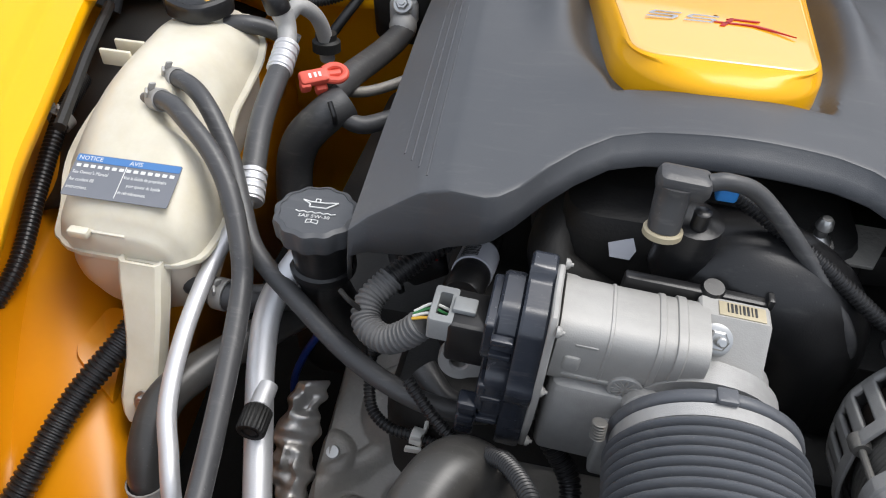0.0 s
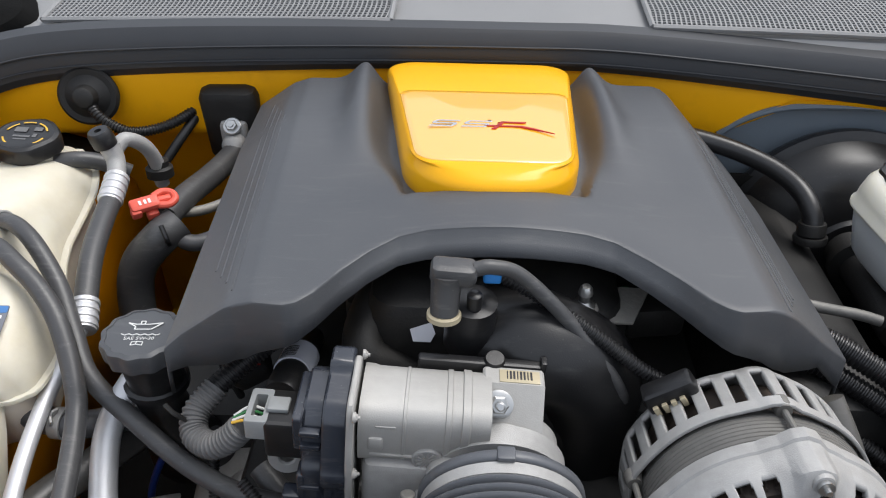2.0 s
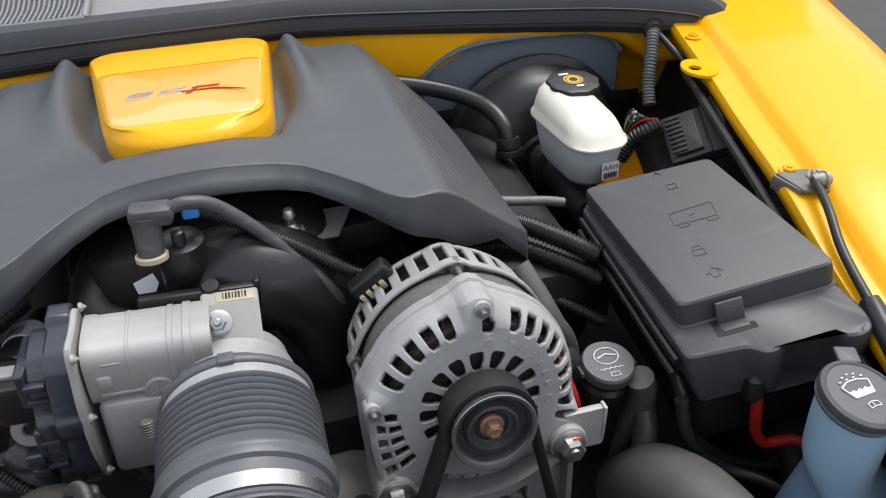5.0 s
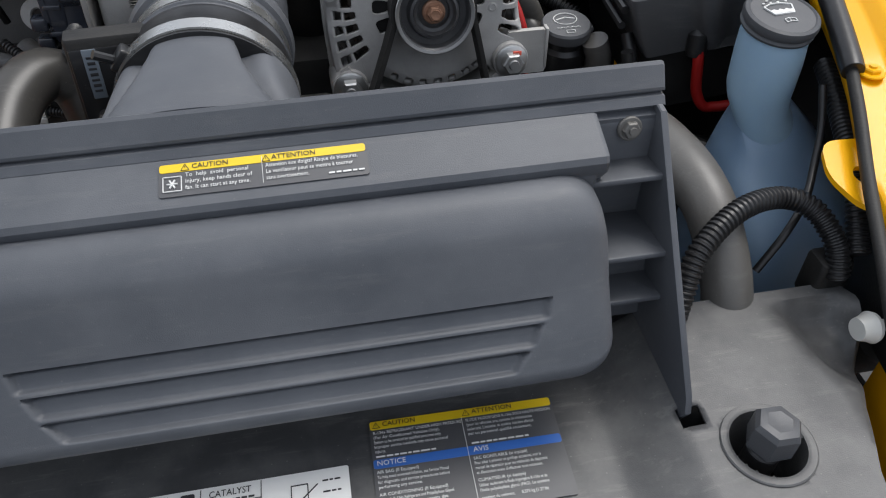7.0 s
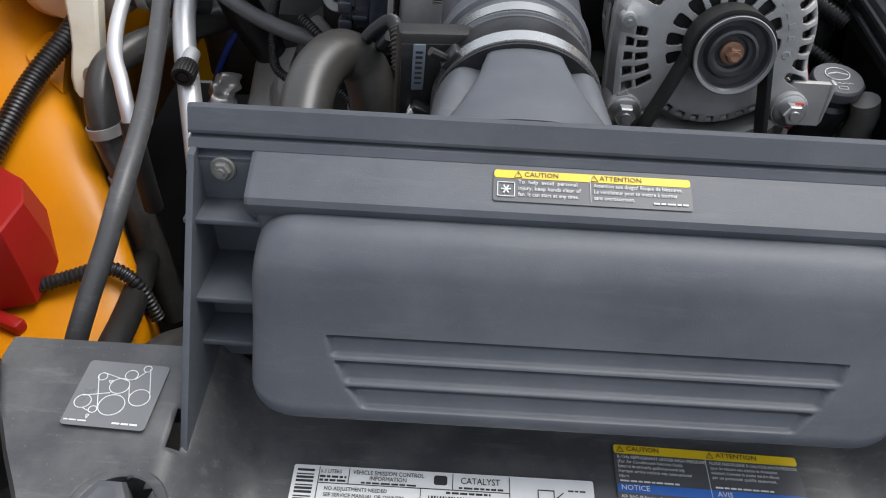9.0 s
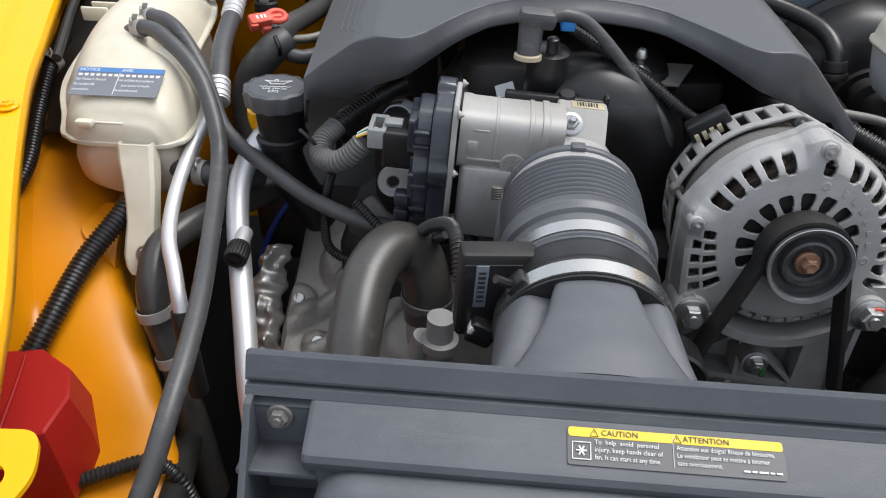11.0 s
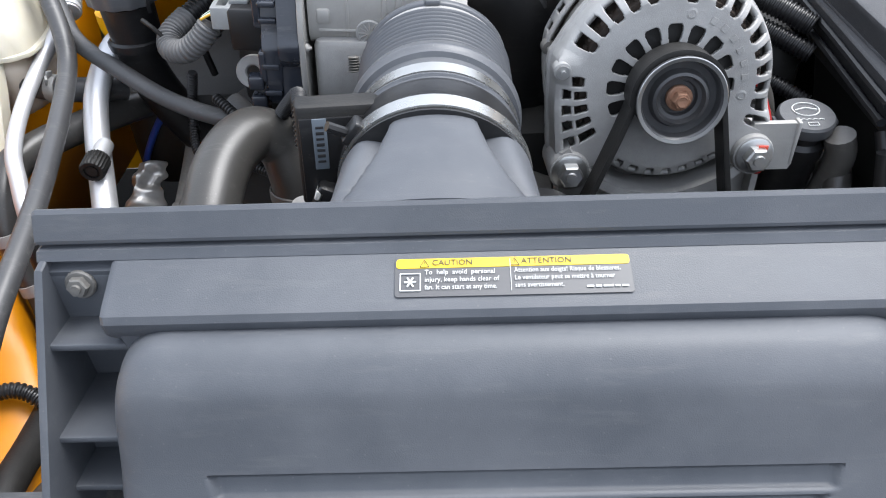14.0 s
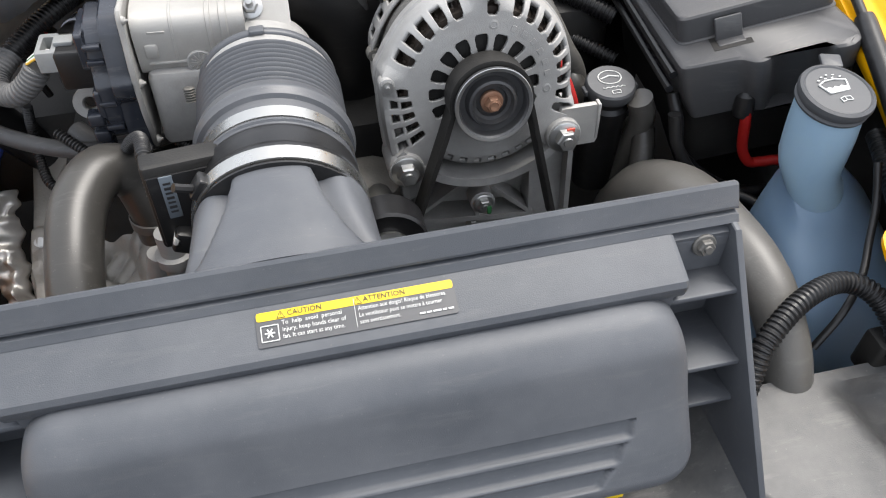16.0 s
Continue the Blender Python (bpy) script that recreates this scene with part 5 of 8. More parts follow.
def front_keep(r, d, a):
    arc = r + d
    for c, h, s0, s1 in SLOTS:
        u = ((a - c + 180) % 360 - 180) / h
        if abs(u) < 1 and s0 < arc < s1 and u ** 4 + ((arc - (s0 + s1) / 2) / ((s1 - s0) / 2)) ** 4 < 1:
            return False
    if 0.0285 < r < 0.0445:
        for c in INNER:
            u = ((a - c + 180) % 360 - 180) / (7.6 if r > 0.034 else 7.0)
            if abs(u) < 1 and u ** 4 + ((r - 0.0365) / 0.0080) ** 4 < 1:
                return False
    return True


fp = [(0.012, -0.004), (0.024, -0.004), (0.026, 0.0)] + [(0.0275 + 0.0006 * k, 0.0) for k in range(58)]
fp += [(0.0632, 0.0005), (0.0650, 0.0013), (0.0668, 0.0024), (0.0686, 0.0038), (0.0704, 0.0055), (0.0720, 0.0074), (0.0735, 0.0095), (0.0748, 0.0118), (0.0757, 0.0142), (0.0763, 0.0170), (0.0768, 0.0205), (0.0770, 0.0240), (0.0785, 0.0250), (0.0785, 0.0330), (0.0765, 0.0340)]
part("front_frame", polar(fp, front_keep, 640, RIM), CAST, al, solid=0.0038, angle=40)
s = Shape()
lam = [(0.0725, 0.030)]
for k in range(9):
    lam += [(0.0740, 0.032 + 0.0033 * k), (0.0740, 0.0342 + 0.0033 * k), (0.0730, 0.0345 + 0.0033 * k)]
lam += [(0.0725, 0.066)]
s.lathe(lam, C, BK, 72)
part("stator", s, STATOR, al, "grey steel stator laminations")
rp = [(0.0770, 0.058), (0.0785, 0.059), (0.0785, 0.067), (0.0765, 0.068)] + [(0.0762, 0.070 + 0.004 * k) for k in range(8)] + [(0.0745, 0.104), (0.068, 0.111), (0.05, 0.115), (0.01, 0.116)]
REAR_RIM = [(a, 0.0785 + 0.55 * (min(r, 0.0880) - 0.0785) if r > 0.0785 else 0.0785) for a, r in RIM]


def rear_keep(r, d, a):
    return not (0.071 < d < 0.100 and abs(slotted(a, 30, 0, 0.55)) < 1)


part("rear_frame", polar(rp, rear_keep, 360, REAR_RIM), CAST, al, solid=0.0035, angle=40)
s = Shape()
s.lathe([(0.062, 0.008), (0.066, 0.016), (0.067, 0.034)], C, BK, 48)
s.lathe([(0.0665, 0.064), (0.0665, 0.10)], C, BK, 48)
core = part("winding", s, COPPER, al, "dark copper windings")
s = Shape()
for k in range(60):
    a = 2 * math.pi * k / 60
    p = C + (Vector((1, 0, 0)) * math.cos(a) + FW.cross(Vector((1, 0, 0))) * math.sin(a)) * 0.0645
    s.tube([p + BK * 0.010, p + BK * 0.024 + Vector((0.002, 0, 0.001)), p + BK * 0.034], 0.0017, 6, 4)
tagged(part("winding_end", s, COPPER, core), kind="stuff")
s = Shape()
s.lathe([(0.046, 0.006), (0.046, 0.009)], C, BK, 40)
part("fan_plate", s, DULL, al, "dark inner fan")


def on_face(angle, r, d=0.0):
    e2 = FW.cross(Vector((1, 0, 0)))
    return C + BK * d + (Vector((1, 0, 0)) * math.cos(radians(angle)) + e2 * math.sin(radians(angle))) * r


for a, lr in ((86, 0.0760), (170, 0.0765)):
    s = Shape()
    s.lathe([(0.0036, -0.0010), (0.0060, -0.0006), (0.0066, 0.002), (0.0066, 0.009), (0.004, 0.011)], on_face(a, lr, 0.001), BK, 20)
    lug = part("lug", s, CAST, al)
    s = Shape()
    s.lathe([(0.0046, -0.005), (0.0044, -0.0025), (0.0030, -0.002)][::-1], on_face(a, lr, 0.0025), BK, 16)
    s.lathe([(0.0018, -0.008), (0.0018, -0.004)], on_face(a, lr, 0.0025), BK, 10)
    part("screw", s, STEEL, lug)
    s = Shape()
    s.lathe([(0.0050, 0), (0.0060, 0.003), (0.0060, 0.010)], on_face(a, lr + 0.002, 0.058), BK, 16)
    s.lathe([(0.0022, -0.036), (0.0022, 0.0)], on_face(a, lr + 0.002, 0.060), BK, 10)
    part("through_bolt", s, STATOR, al)
for a in (80, 352):
    s = Shape()
    s.lathe([(0.0040, -0.0012), (0.0040, 0.0), (0.0024, 0.0004), (0.0020, -0.0006)], on_face(a, 0.0512, 0.0), FW, 16, cap=False)
    part("boss", s, CAST, al)
# cast marks, unreadable
for k in range(6):
    a = 62 - 11 * k
    c = on_face(a, 0.0512, -0.0002)
    m = frame_of(c, on_face(a - 90, 1) - on_face(a - 90, 0), on_face(a, 1) - on_face(a, 0))
    s = Shape()
    s.prism([(-0.0020, -0.0024), (0.0020, -0.0024), (0.0020, 0.0024), (-0.0020, 0.0024)], m, 0.0005, 0.0002)
    part("cast_mark", s, CAST, al)
# mounting ears at the lower corners
for bx, by, bz in ((0.0595, 0.1795, 0.8855), (0.1920, 0.1800, 0.8955)):
    s = Shape()
    s.lathe([(0.0125, -0.0030), (0.0145, -0.0022), (0.0152, 0.0), (0.0156, 0.034), (0.010, 0.036)], (bx, by, bz), (0, 1, -0.16), 28)
    part("ear", s, CAST, al)
    hexbolt("mount_bolt", (bx, by - 0.0026, bz + 0.0005), (0, -1, 0.16), 0.0092, STEEL, al, 1.45, 0.010)
s = Shape()
s.box((0.075, 0.296, 0.988), (0.036, 0.016, 0.020), 0.003, (0, -35, 0))
pl = part("plug", s, BLACK, al)
for k in range(4):
    s = Shape()
    s.box((0.066 + 0.0052 * k, 0.2865, 0.9795 + 0.0037 * k), (0.0036, 0.003, 0.008), 0.0005, (0, -35, 0))
    part("terminal", s, TAN, pl)
# pulley
pu = thing("alternator_pulley", (0.127, 0.165, 0.93), "worn black steel alternator pulley with a rusty nut", "pulley")
s = Shape()
gro = [(0.014, 0.002), (0.029, 0.002)]
for k in range(5):
    gro += [(0.0295, 0.003 + 0.0042 * k), (0.0270, 0.0051 + 0.0042 * k)]
gro += [(0.0300, 0.0255), (0.0300, 0.0275), (0.0280, 0.0280), (0.0262, 0.0262), (0.0250, 0.0205), (0.0205, 0.0200), (0.0185, 0.0250), (0.0165, 0.0255), (0.0150, 0.0215), (0.0125, 0.0210), (0.0115, 0.018)]
s.lathe(gro, C, FW, 56)
part("wheel", s, PULLEY, pu, angle=30)
s = Shape()
s.lathe([(0.0288, 0.0279), (0.0302, 0.0284), (0.0296, 0.0287), (0.0272, 0.0282)], C, FW, 56, cap=False)
part("worn_rim", s, STEEL, pu, "bare worn rim")
s = Shape()
s.lathe([(0.0088, 0.019), (0.0088, 0.022), (0.0076, 0.023)], C, FW, 28)
s.lathe([(0.0062, 0.022), (0.0062, 0.0272), (0.0052, 0.0285)], C, FW, 6)
s.lathe([(0.0040, 0.0283), (0.0035, 0.0294), (0.0020, 0.0290)], C, FW, 18)
part("nut", s, RUST, pu, "rusty hexagon nut")
# belt
s = Shape()
mid = C + FW * 0.0135
path = [(0.0560, -0.120)] + [(0.0560 + (0.0985 - 0.0560) * k / 6, -0.120 + (0.120 - 0.0095) * k / 6) for k in range(1, 6)]
path = [Vector((x - C.x, z)) for x, z in path]
arc = [Vector((0.0292 * math.cos(radians(a)), 0.0292 * math.sin(radians(a)))) for a in np.linspace(194, -10, 30)]
path = path + arc + [Vector((0.0292 + 0.021 * k / 5, -0.007 - 0.113 * k / 5)) for k in range(1, 6)]
rings = []
upv = FW.cross(Vector((1, 0, 0)))
upv = upv if upv.z > 0 else -upv
for i, p in enumerate(path):
    d = (path[min(i + 1, len(path) - 1)] - path[max(i - 1, 0)]).normalized()
    nrm = Vector((-d.y, d.x))
    q = mid + Vector((1, 0, 0)) * p.x + upv * p.y
    nv = Vector((1, 0, 0)) * nrm.x + upv * nrm.y
    rings.append([q + FW * a + nv * b for a, b in ((-0.0095, 0.0), (0.0095, 0.0), (0.0098, 0.001), (0.0095, 0.0038), (-0.0095, 0.0038), (-0.0098, 0.001))])
s.loft(rings)
single("drive_belt", s, DULL, "black ribbed drive belt over the alternator pulley", "belt")
# bracket below
ab = thing("alternator_bracket", (0.125, 0.20, 0.80), "cast aluminium accessory bracket under the alternator", "bracket")
BF = frame_of((0, 0.216, 0), (1, 0, 0), (0, 0.04, 1))
s = Shape()
s.prism([(0.060, 0.650), (0.184, 0.650), (0.184, 0.868), (0.158, 0.872), (0.127, 0.866), (0.096, 0.872), (0.062, 0.880)], BF, 0.006, 0.002)
part("web_plate", s, CAST, ab)


def fin(p, q, w, d0=0.006, d1=0.030):
    """A thin cast rib standing on the web plate from p to q."""
    a, b = Vector(p), Vector(q)
    n = Vector((a.y - b.y, b.x - a.x)).normalized() * w / 2
    s = Shape()
    s.prism([tuple(a + n), tuple(a - n), tuple(b - n), tuple(b + n)][::-1], BF @ Matrix.Translation((0, 0, d0)), d1 - d0, 0.0008)
    return part("rib", s, CAST, ab)


for q, w in (((0.082, 0.862), 0.0045), ((0.176, 0.858), 0.0045), ((0.064, 0.783), 0.004), ((0.130, 0.772), 0.004), ((0.182, 0.772), 0.004)):
    fin((0.126, 0.828), q, w)
fin((0.060, 0.783), (0.186, 0.768), 0.006)
fin((0.062, 0.880), (0.064, 0.660), 0.006)
fin((0.126, 0.770), (0.126, 0.660), 0.005)
fin((0.062, 0.715), (0.186, 0.705), 0.005)
s = Shape()
s.prism([(0.186, 0.652), (0.216, 0.652), (0.214, 0.885), (0.178, 0.872)], BF @ Matrix.Translation((0, 0, 0.016)), 0.006, 0.001)
part("side_web", s, CAST, ab)
fin((0.184, 0.655), (0.181, 0.872), 0.004, 0.004, 0.030)
fin((0.219, 0.652), (0.2165, 0.884), 0.005, 0.0, 0.034)
s = Shape()
rows = []
for k in range(25):
    a = radians(212 + 116 * k / 24)
    rows.append([C + FW * f + (Vector((1, 0, 0)) * math.cos(a) + upv * math.sin(a)) * r for f, r in ((-0.002, 0.0795), (0.002, 0.0805), (0.002, 0.0875), (-0.002, 0.0885), (-0.026, 0.0885), (-0.026, 0.0795))])
s.loft(rows)
part("saddle", s, CAST, ab)
s = Shape()
s.lathe([(0.011, -0.014), (0.011, 0.002), (0.0095, 0.003)], (0.125, 0.184, 0.831), (0, -1, 0.15), 22)
hub = part("hub", s, CAST, ab)
hexbolt("bolt", (0.125, 0.181, 0.8315), (0, -1, 0.15), 0.0068, STEEL, ab, 1.4, 0.007)
s = Shape()
s.box((0.128, 0.1725, 0.831), (0.004, 0.002, 0.008), 0.0006)
part("paint_mark", s, GREEN, hub, "dab of green paint")
s = Shape()
s.prism([(-0.030, -0.020), (0.020, -0.020), (0.022, -0.016), (0.022, 0.016), (0.018, 0.019), (-0.012, 0.019)], frame_of((0.203, 0.190, 0.898), (1, 0, 0), (0, 0.05, 1)), 0.005, 0.0012)
s.box((0.2235, 0.188, 0.900), (0.003, 0.008, 0.036), 0.001)
part("side_plate", s, MACHINED, ab, "zinc-plated steel side plate")
s = Shape()
s.box((0.196, 0.1745, 0.904), (0.007, 0.001, 0.004), 0.0004)
part("paint_mark", s, ORANGE_RED, ab, "orange inspection paint mark")
tp = thing("tensioner_pulley", (0.034, 0.10, 0.90), "black belt tensioner pulley with a steel hub", "pulley")
s = Shape()
s.lathe([(0.010, 0.0), (0.026, 0.001), (0.030, 0.0), (0.032, 0.002), (0.032, 0.024), (0.028, 0.026), (0.015, 0.022)], (0.033, 0.118, 0.867), (0, 1, -0.1), 40)
part("wheel", s, BLACK, tp)
s = Shape()
s.lathe([(0.016, 0.002), (0.016, -0.002), (0.009, -0.003)], (0.033, 0.118, 0.867), (0, 1, -0.1), 28)
part("hub", s, STEEL, tp)
s = Shape()
s.tube([(0.033, 0.145, 0.864), (0.036, 0.20, 0.84), (0.04, 0.24, 0.79)], 0.012, 12)
part("arm", s, STATOR, tp)

# ---- engine block, upper radiator hose, water outlet ----
eb = thing("engine_block", (-0.05, 0.45, 0.6), "dusty cast engine block deep in the bay", "engine")
s = Shape()
s.box((-0.03, 0.50, 0.70), (0.42, 0.44, 0.32), 0.03)
part("block", s, DULL, eb)
s = Shape()
s.box((-0.05, 0.27, 0.74), (0.24, 0.10, 0.16), 0.03)
part("front_cover", s, BLOCK, eb)
# Dark boxes added to hide yellow firewall in the gaps beside the cover.
for x in (-0.235, 0.205):
    s = Shape()
    s.box((x * 1.08, 0.55, 0.80 if x < 0 else 0.835), (0.19, 0.36, 0.12), 0.03)
    part("dark_filler", s, DULL, eb)


def cast_z(x, y):
    """Height of the front casting: sloping face with bosses, a pit and ribs."""
    z = 0.748 + 0.48 * (y - 0.25) - 0.06 * smooth(-0.284, -0.300, x) + 0.010 * math.sin(38 * x + 1.0) * math.sin(30 * y)
    for bx, by, r, h in ((-0.280, 0.284, 0.016, 0.006), (-0.215, 0.262, 0.020, -0.014), (-0.236, 0.325, 0.026, 0.016), (-0.180, 0.300, 0.022, 0.012), (-0.255, 0.245, 0.014, 0.008), (-0.165, 0.250, 0.026, 0.014), (-0.200, 0.215, 0.02, -0.010)):
        d = math.hypot(x - bx, y - by)
        z += h * (1 - smooth(r * 0.75, r * 1.15, d))
    for a, c in ((0.9, -0.05), (0.9, -0.085), (0.9, 0.03), (-1.3, 0.60)):
        d = abs(y - 0.30 - a * (x + 0.22) - c * 0.6)
        z += 0.007 * (1 - smooth(0.001, 0.014, d))
    return z


s = Shape()
s.grid([[(x, y, cast_z(x, y)) for x in np.linspace(-0.300, -0.115, 75)] for y in np.linspace(0.19, 0.40, 85)])
part("front_casting", s, BLOCK, eb, "grey-brown dusty front casting", solid=-0.004, angle=50)
for x, y in ((-0.280, 0.284), (-0.236, 0.325), (-0.255, 0.245)):
    s = Shape()
    s.lathe([(0.0062, 0), (0.0062, 0.004), (0.0050, 0.005), (0.0022, 0.005)], (x, y, cast_z(x, y) - 0.0005), (0, -0.4, 1), 16)
    part("casting_bolt", s, STEEL, eb)
s = Shape()
s.lathe([(0.012, 0), (0.012, 0.025), (0.0155, 0.026), (0.0155, 0.034), (0.011, 0.035), (0.011, 0.055)], (-0.135, 0.165, 0.815), (0.03, 0.1, 1), 24)
s.lathe([(0.010, 0), (0.010, 0.05)], (-0.160, 0.165, 0.80), (0.3, 0.1, 1), 20)
part("water_outlet", s, CAST, eb, "bare aluminium water outlet")
s = Shape()
s.tube([(-0.205, 0.03, 0.80), (-0.199, 0.10, 0.852), (-0.196, 0.14, 0.882), (-0.190, 0.182, 0.900), (-0.174, 0.213, 0.904), (-0.156, 0.220, 0.890), (-0.148, 0.213, 0.866), (-0.146, 0.205, 0.835)], 0.0205, 28, 10)
rh = thing("radiator_hose", (-0.18, 0.18, 0.86), "thick moulded rubber upper radiator hose bent in a U", "hose")
part("hose", s, MOULDED, rh)
s = Shape()
s.lathe([(0.0212, 0), (0.0222, 0.001), (0.0222, 0.009), (0.0212, 0.010)], (-0.1475, 0.210, 0.846), (0.02, 0.1, 1), 28, cap=False)
part("clamp", s, STATOR, rh)
for k in range(9):
    s = Shape()
    s.box((-0.2045 + 0.0009 * k, 0.128 + 0.0062 * k, 0.8935 + 0.0036 * k - 0.0001 * k * k), (0.0030, 0.0036, 0.0006), 0.0002, (-30, -14, 10))
    part("mark_bar", s, GREYLOOM, rh)
# bolted bracket arm under the cover
cb = thing("coil_bracket", (-0.16, 0.45, 0.89), "black steel bracket arm with a zinc bolt under the cover", "bracket")
s = Shape()
s.box((-0.165, 0.452, 0.889), (0.075, 0.030, 0.006), 0.002, (12, 4, -8))
s.box((-0.200, 0.455, 0.880), (0.02, 0.03, 0.03), 0.004, (0, 20, 0))
part("arm", s, BLACK, cb)
hexbolt("bolt", (-0.159, 0.447, 0.8935), (0, -0.25, 1), 0.0075, STEEL, cb, 1.5, 0.007)
# lifting eye behind the throttle plug
s = Shape()
m = frame_of((-0.1840, 0.291, 0.9180), (1, 0.1, 0), (0, 0.35, 0.94))
ring = []
for a in range(36):
    t0 = 2 * math.pi * a / 36
    o = Vector((0.0138 * math.cos(t0), 0.0138 * math.sin(t0), 0))
    if math.cos(t0) > 0.5:
        o.x += 0.014 * smooth(0.5, 0.8, math.cos(t0))
    ring.append((o, Vector((0.0052 * math.cos(t0), 0.0052 * math.sin(t0), 0))))
up = Vector((0, 0, 0.009))
inset = Vector((0, 0, 0.0015))
s.grid([[m @ o for o, i in ring], [m @ (o + up - inset) for o, i in ring], [m @ (o * 0.94 + up) for o, i in ring], [m @ (i * 1.25 + up) for o, i in ring], [m @ (i + up - inset) for o, i in ring], [m @ i for o, i in ring], [m @ o for o, i in ring]], wrap=True)
single("lifting_eye", s, CAST, "cast aluminium lifting eye beside the throttle", "lifting eye")

# ---- coolant tank ----
ct = thing("coolant_tank", (-0.46, 0.45, 0.86), "ivory plastic coolant surge tank with a black cap", "coolant tank")


def oval(y, cx, hw, lo, hi, p=3.2, n=36, lean=0.0):
    out = []
    for j in range(n):
        a = 2 * math.pi * j / n
        c, d = math.cos(a), math.sin(a)
        x = math.copysign(abs(c) ** (2 / p), c) * hw
        z = (lo + hi) / 2 + math.copysign(abs(d) ** (2 / p), d) * (hi - lo) / 2
        out.append((cx + x, y + lean * (z - lo), z))
    return out


# y, left and right edge at the seam, seam and top height, left and right edge at the top
TANK = np.array([(0.325, -0.478, -0.410, 0.918, 0.933, -0.474, -0.414), (0.329, -0.493, -0.396, 0.918, 0.943, -0.485, -0.404), (0.336, -0.502, -0.390, 0.918, 0.952, -0.492, -0.400),
                 (0.350, -0.507, -0.387, 0.919, 0.961, -0.494, -0.399), (0.372, -0.516, -0.386, 0.921, 0.969, -0.494, -0.401), (0.395, -0.529, -0.389, 0.924, 0.977, -0.497, -0.406),
                 (0.42, -0.538, -0.397, 0.928, 0.984, -0.502, -0.414), (0.445, -0.543, -0.410, 0.931, 0.990, -0.507, -0.426), (0.47, -0.545, -0.421, 0.935, 0.992, -0.512, -0.438),
                 (0.50, -0.545, -0.428, 0.940, 0.991, -0.516, -0.446), (0.54, -0.543, -0.429, 0.946, 0.988, -0.520, -0.451), (0.575, -0.541, -0.431, 0.951, 0.984, -0.525, -0.456),
                 (0.61, -0.537, -0.441, 0.954, 0.978, -0.524, -0.462), (0.64, -0.528, -0.460, 0.955, 0.968, -0.518, -0.472), (0.652, -0.512, -0.478, 0.955, 0.961, -0.508, -0.482)])


def tank_row(y):
    """Smoothed section of the tank at y."""
    return [sum(np.interp(min(0.652, max(0.325, y + d)), TANK[:, 0], TANK[:, k]) for d in (-0.006, 0, 0.006)) / 3 for k in range(1, 7)]


def tank_section(y, n=60, p=3.6):
    xl, xr, zs, zt, tl, tr = tank_row(y)
    out = []
    for j in range(n):
        a = 2 * math.pi * j / n
        c, d = math.cos(a), math.sin(a)
        h = max(0.0, d) ** (2 / p)
        left, right = xl + (tl - xl) * h, xr + (tr - xr) * h
        x = (left + right) / 2 + math.copysign(abs(c) ** (2 / p), c) * (right - left) / 2
        z = zs + (zt - zs) * h if d > 0 else zs - 0.004 * abs(d) ** (2 / p)
        # pocket on the inner side where the vent hoses leave
        dip = smooth(0.405, 0.432, y + 0.35 * (x + 0.43)) * smooth(0.505, 0.475, y + 0.2 * (x + 0.43)) * smooth(-0.462, -0.438, x)
        z = max(zs - 0.004, z - 0.026 * dip * h)
        out.append((x, y, z))
    return out


s = Shape()
s.loft([tank_section(y) for y in list(np.linspace(0.325, 0.345, 8)) + list(np.linspace(0.352, 0.652, 54))])
s.lathe([(0.034, 0), (0.030, 0.006), (0.026, 0.010), (0.025, 0.022)], (-0.494, 0.603, 0.968), (0.05, -0.1, 1), 28)
part("upper_shell", s, IVORY, ct, angle=60)
s = Shape()
rings = []
for y in (0.331, 0.334, 0.342, 0.36, 0.42, 0.50, 0.58, 0.62, 0.645):
    xl, xr, zs, zt, tl, tr = tank_row(y)
    k = 0.72 + 0.2 * smooth(0.33, 0.345, y) - 0.2 * smooth(0.6, 0.65, y)
    rings.append(oval(y, (xl + xr) / 2, (xr - xl) / 2 * k, 0.858 - 0.010 * smooth(0.33, 0.35, y) + 0.03 * smooth(0.42, 0.6, y), zs - 0.002, 2.9, lean=-0.1))
s.loft(rings)
part("lower_shell", s, IVORY_LOW, ct, "coolant-tinted lower half", angle=60)
s = Shape()
rim = []
for y in list(np.linspace(0.3225, 0.345, 8)) + list(np.linspace(0.36, 0.655, 24)):
    xl, xr, zs, zt, tl, tr = tank_row(y)
    e = 0.0045 if y > 0.324 else -0.006
    rim.append([(xl - e, y, zs - 0.002), (xr + e, y, zs - 0.002), (xr + e + 0.001, y, zs), (xr + e, y, zs + 0.002), (xl - e, y, zs + 0.002), (xl - e - 0.001, y, zs)])
s.loft(rim)
part("weld_seam", s, IVORY, ct, angle=50)
s = Shape()
s.box((-0.471, 0.3235, 0.9400), (0.016, 0.008, 0.007), 0.002)
s.box((-0.452, 0.3275, 0.9395), (0.03, 0.004, 0.002), 0.0008)
part("moulded_tab", s, IVORY, ct)
for k in range(2):
    s = Shape()
    s.box((-0.542, 0.522 + 0.025 * k, 0.968 - 0.003 * k), (0.030, 0.004, 0.016), 0.0015)
    part("side_tab", s, IVORY, ct)
s = Shape()
leg = []
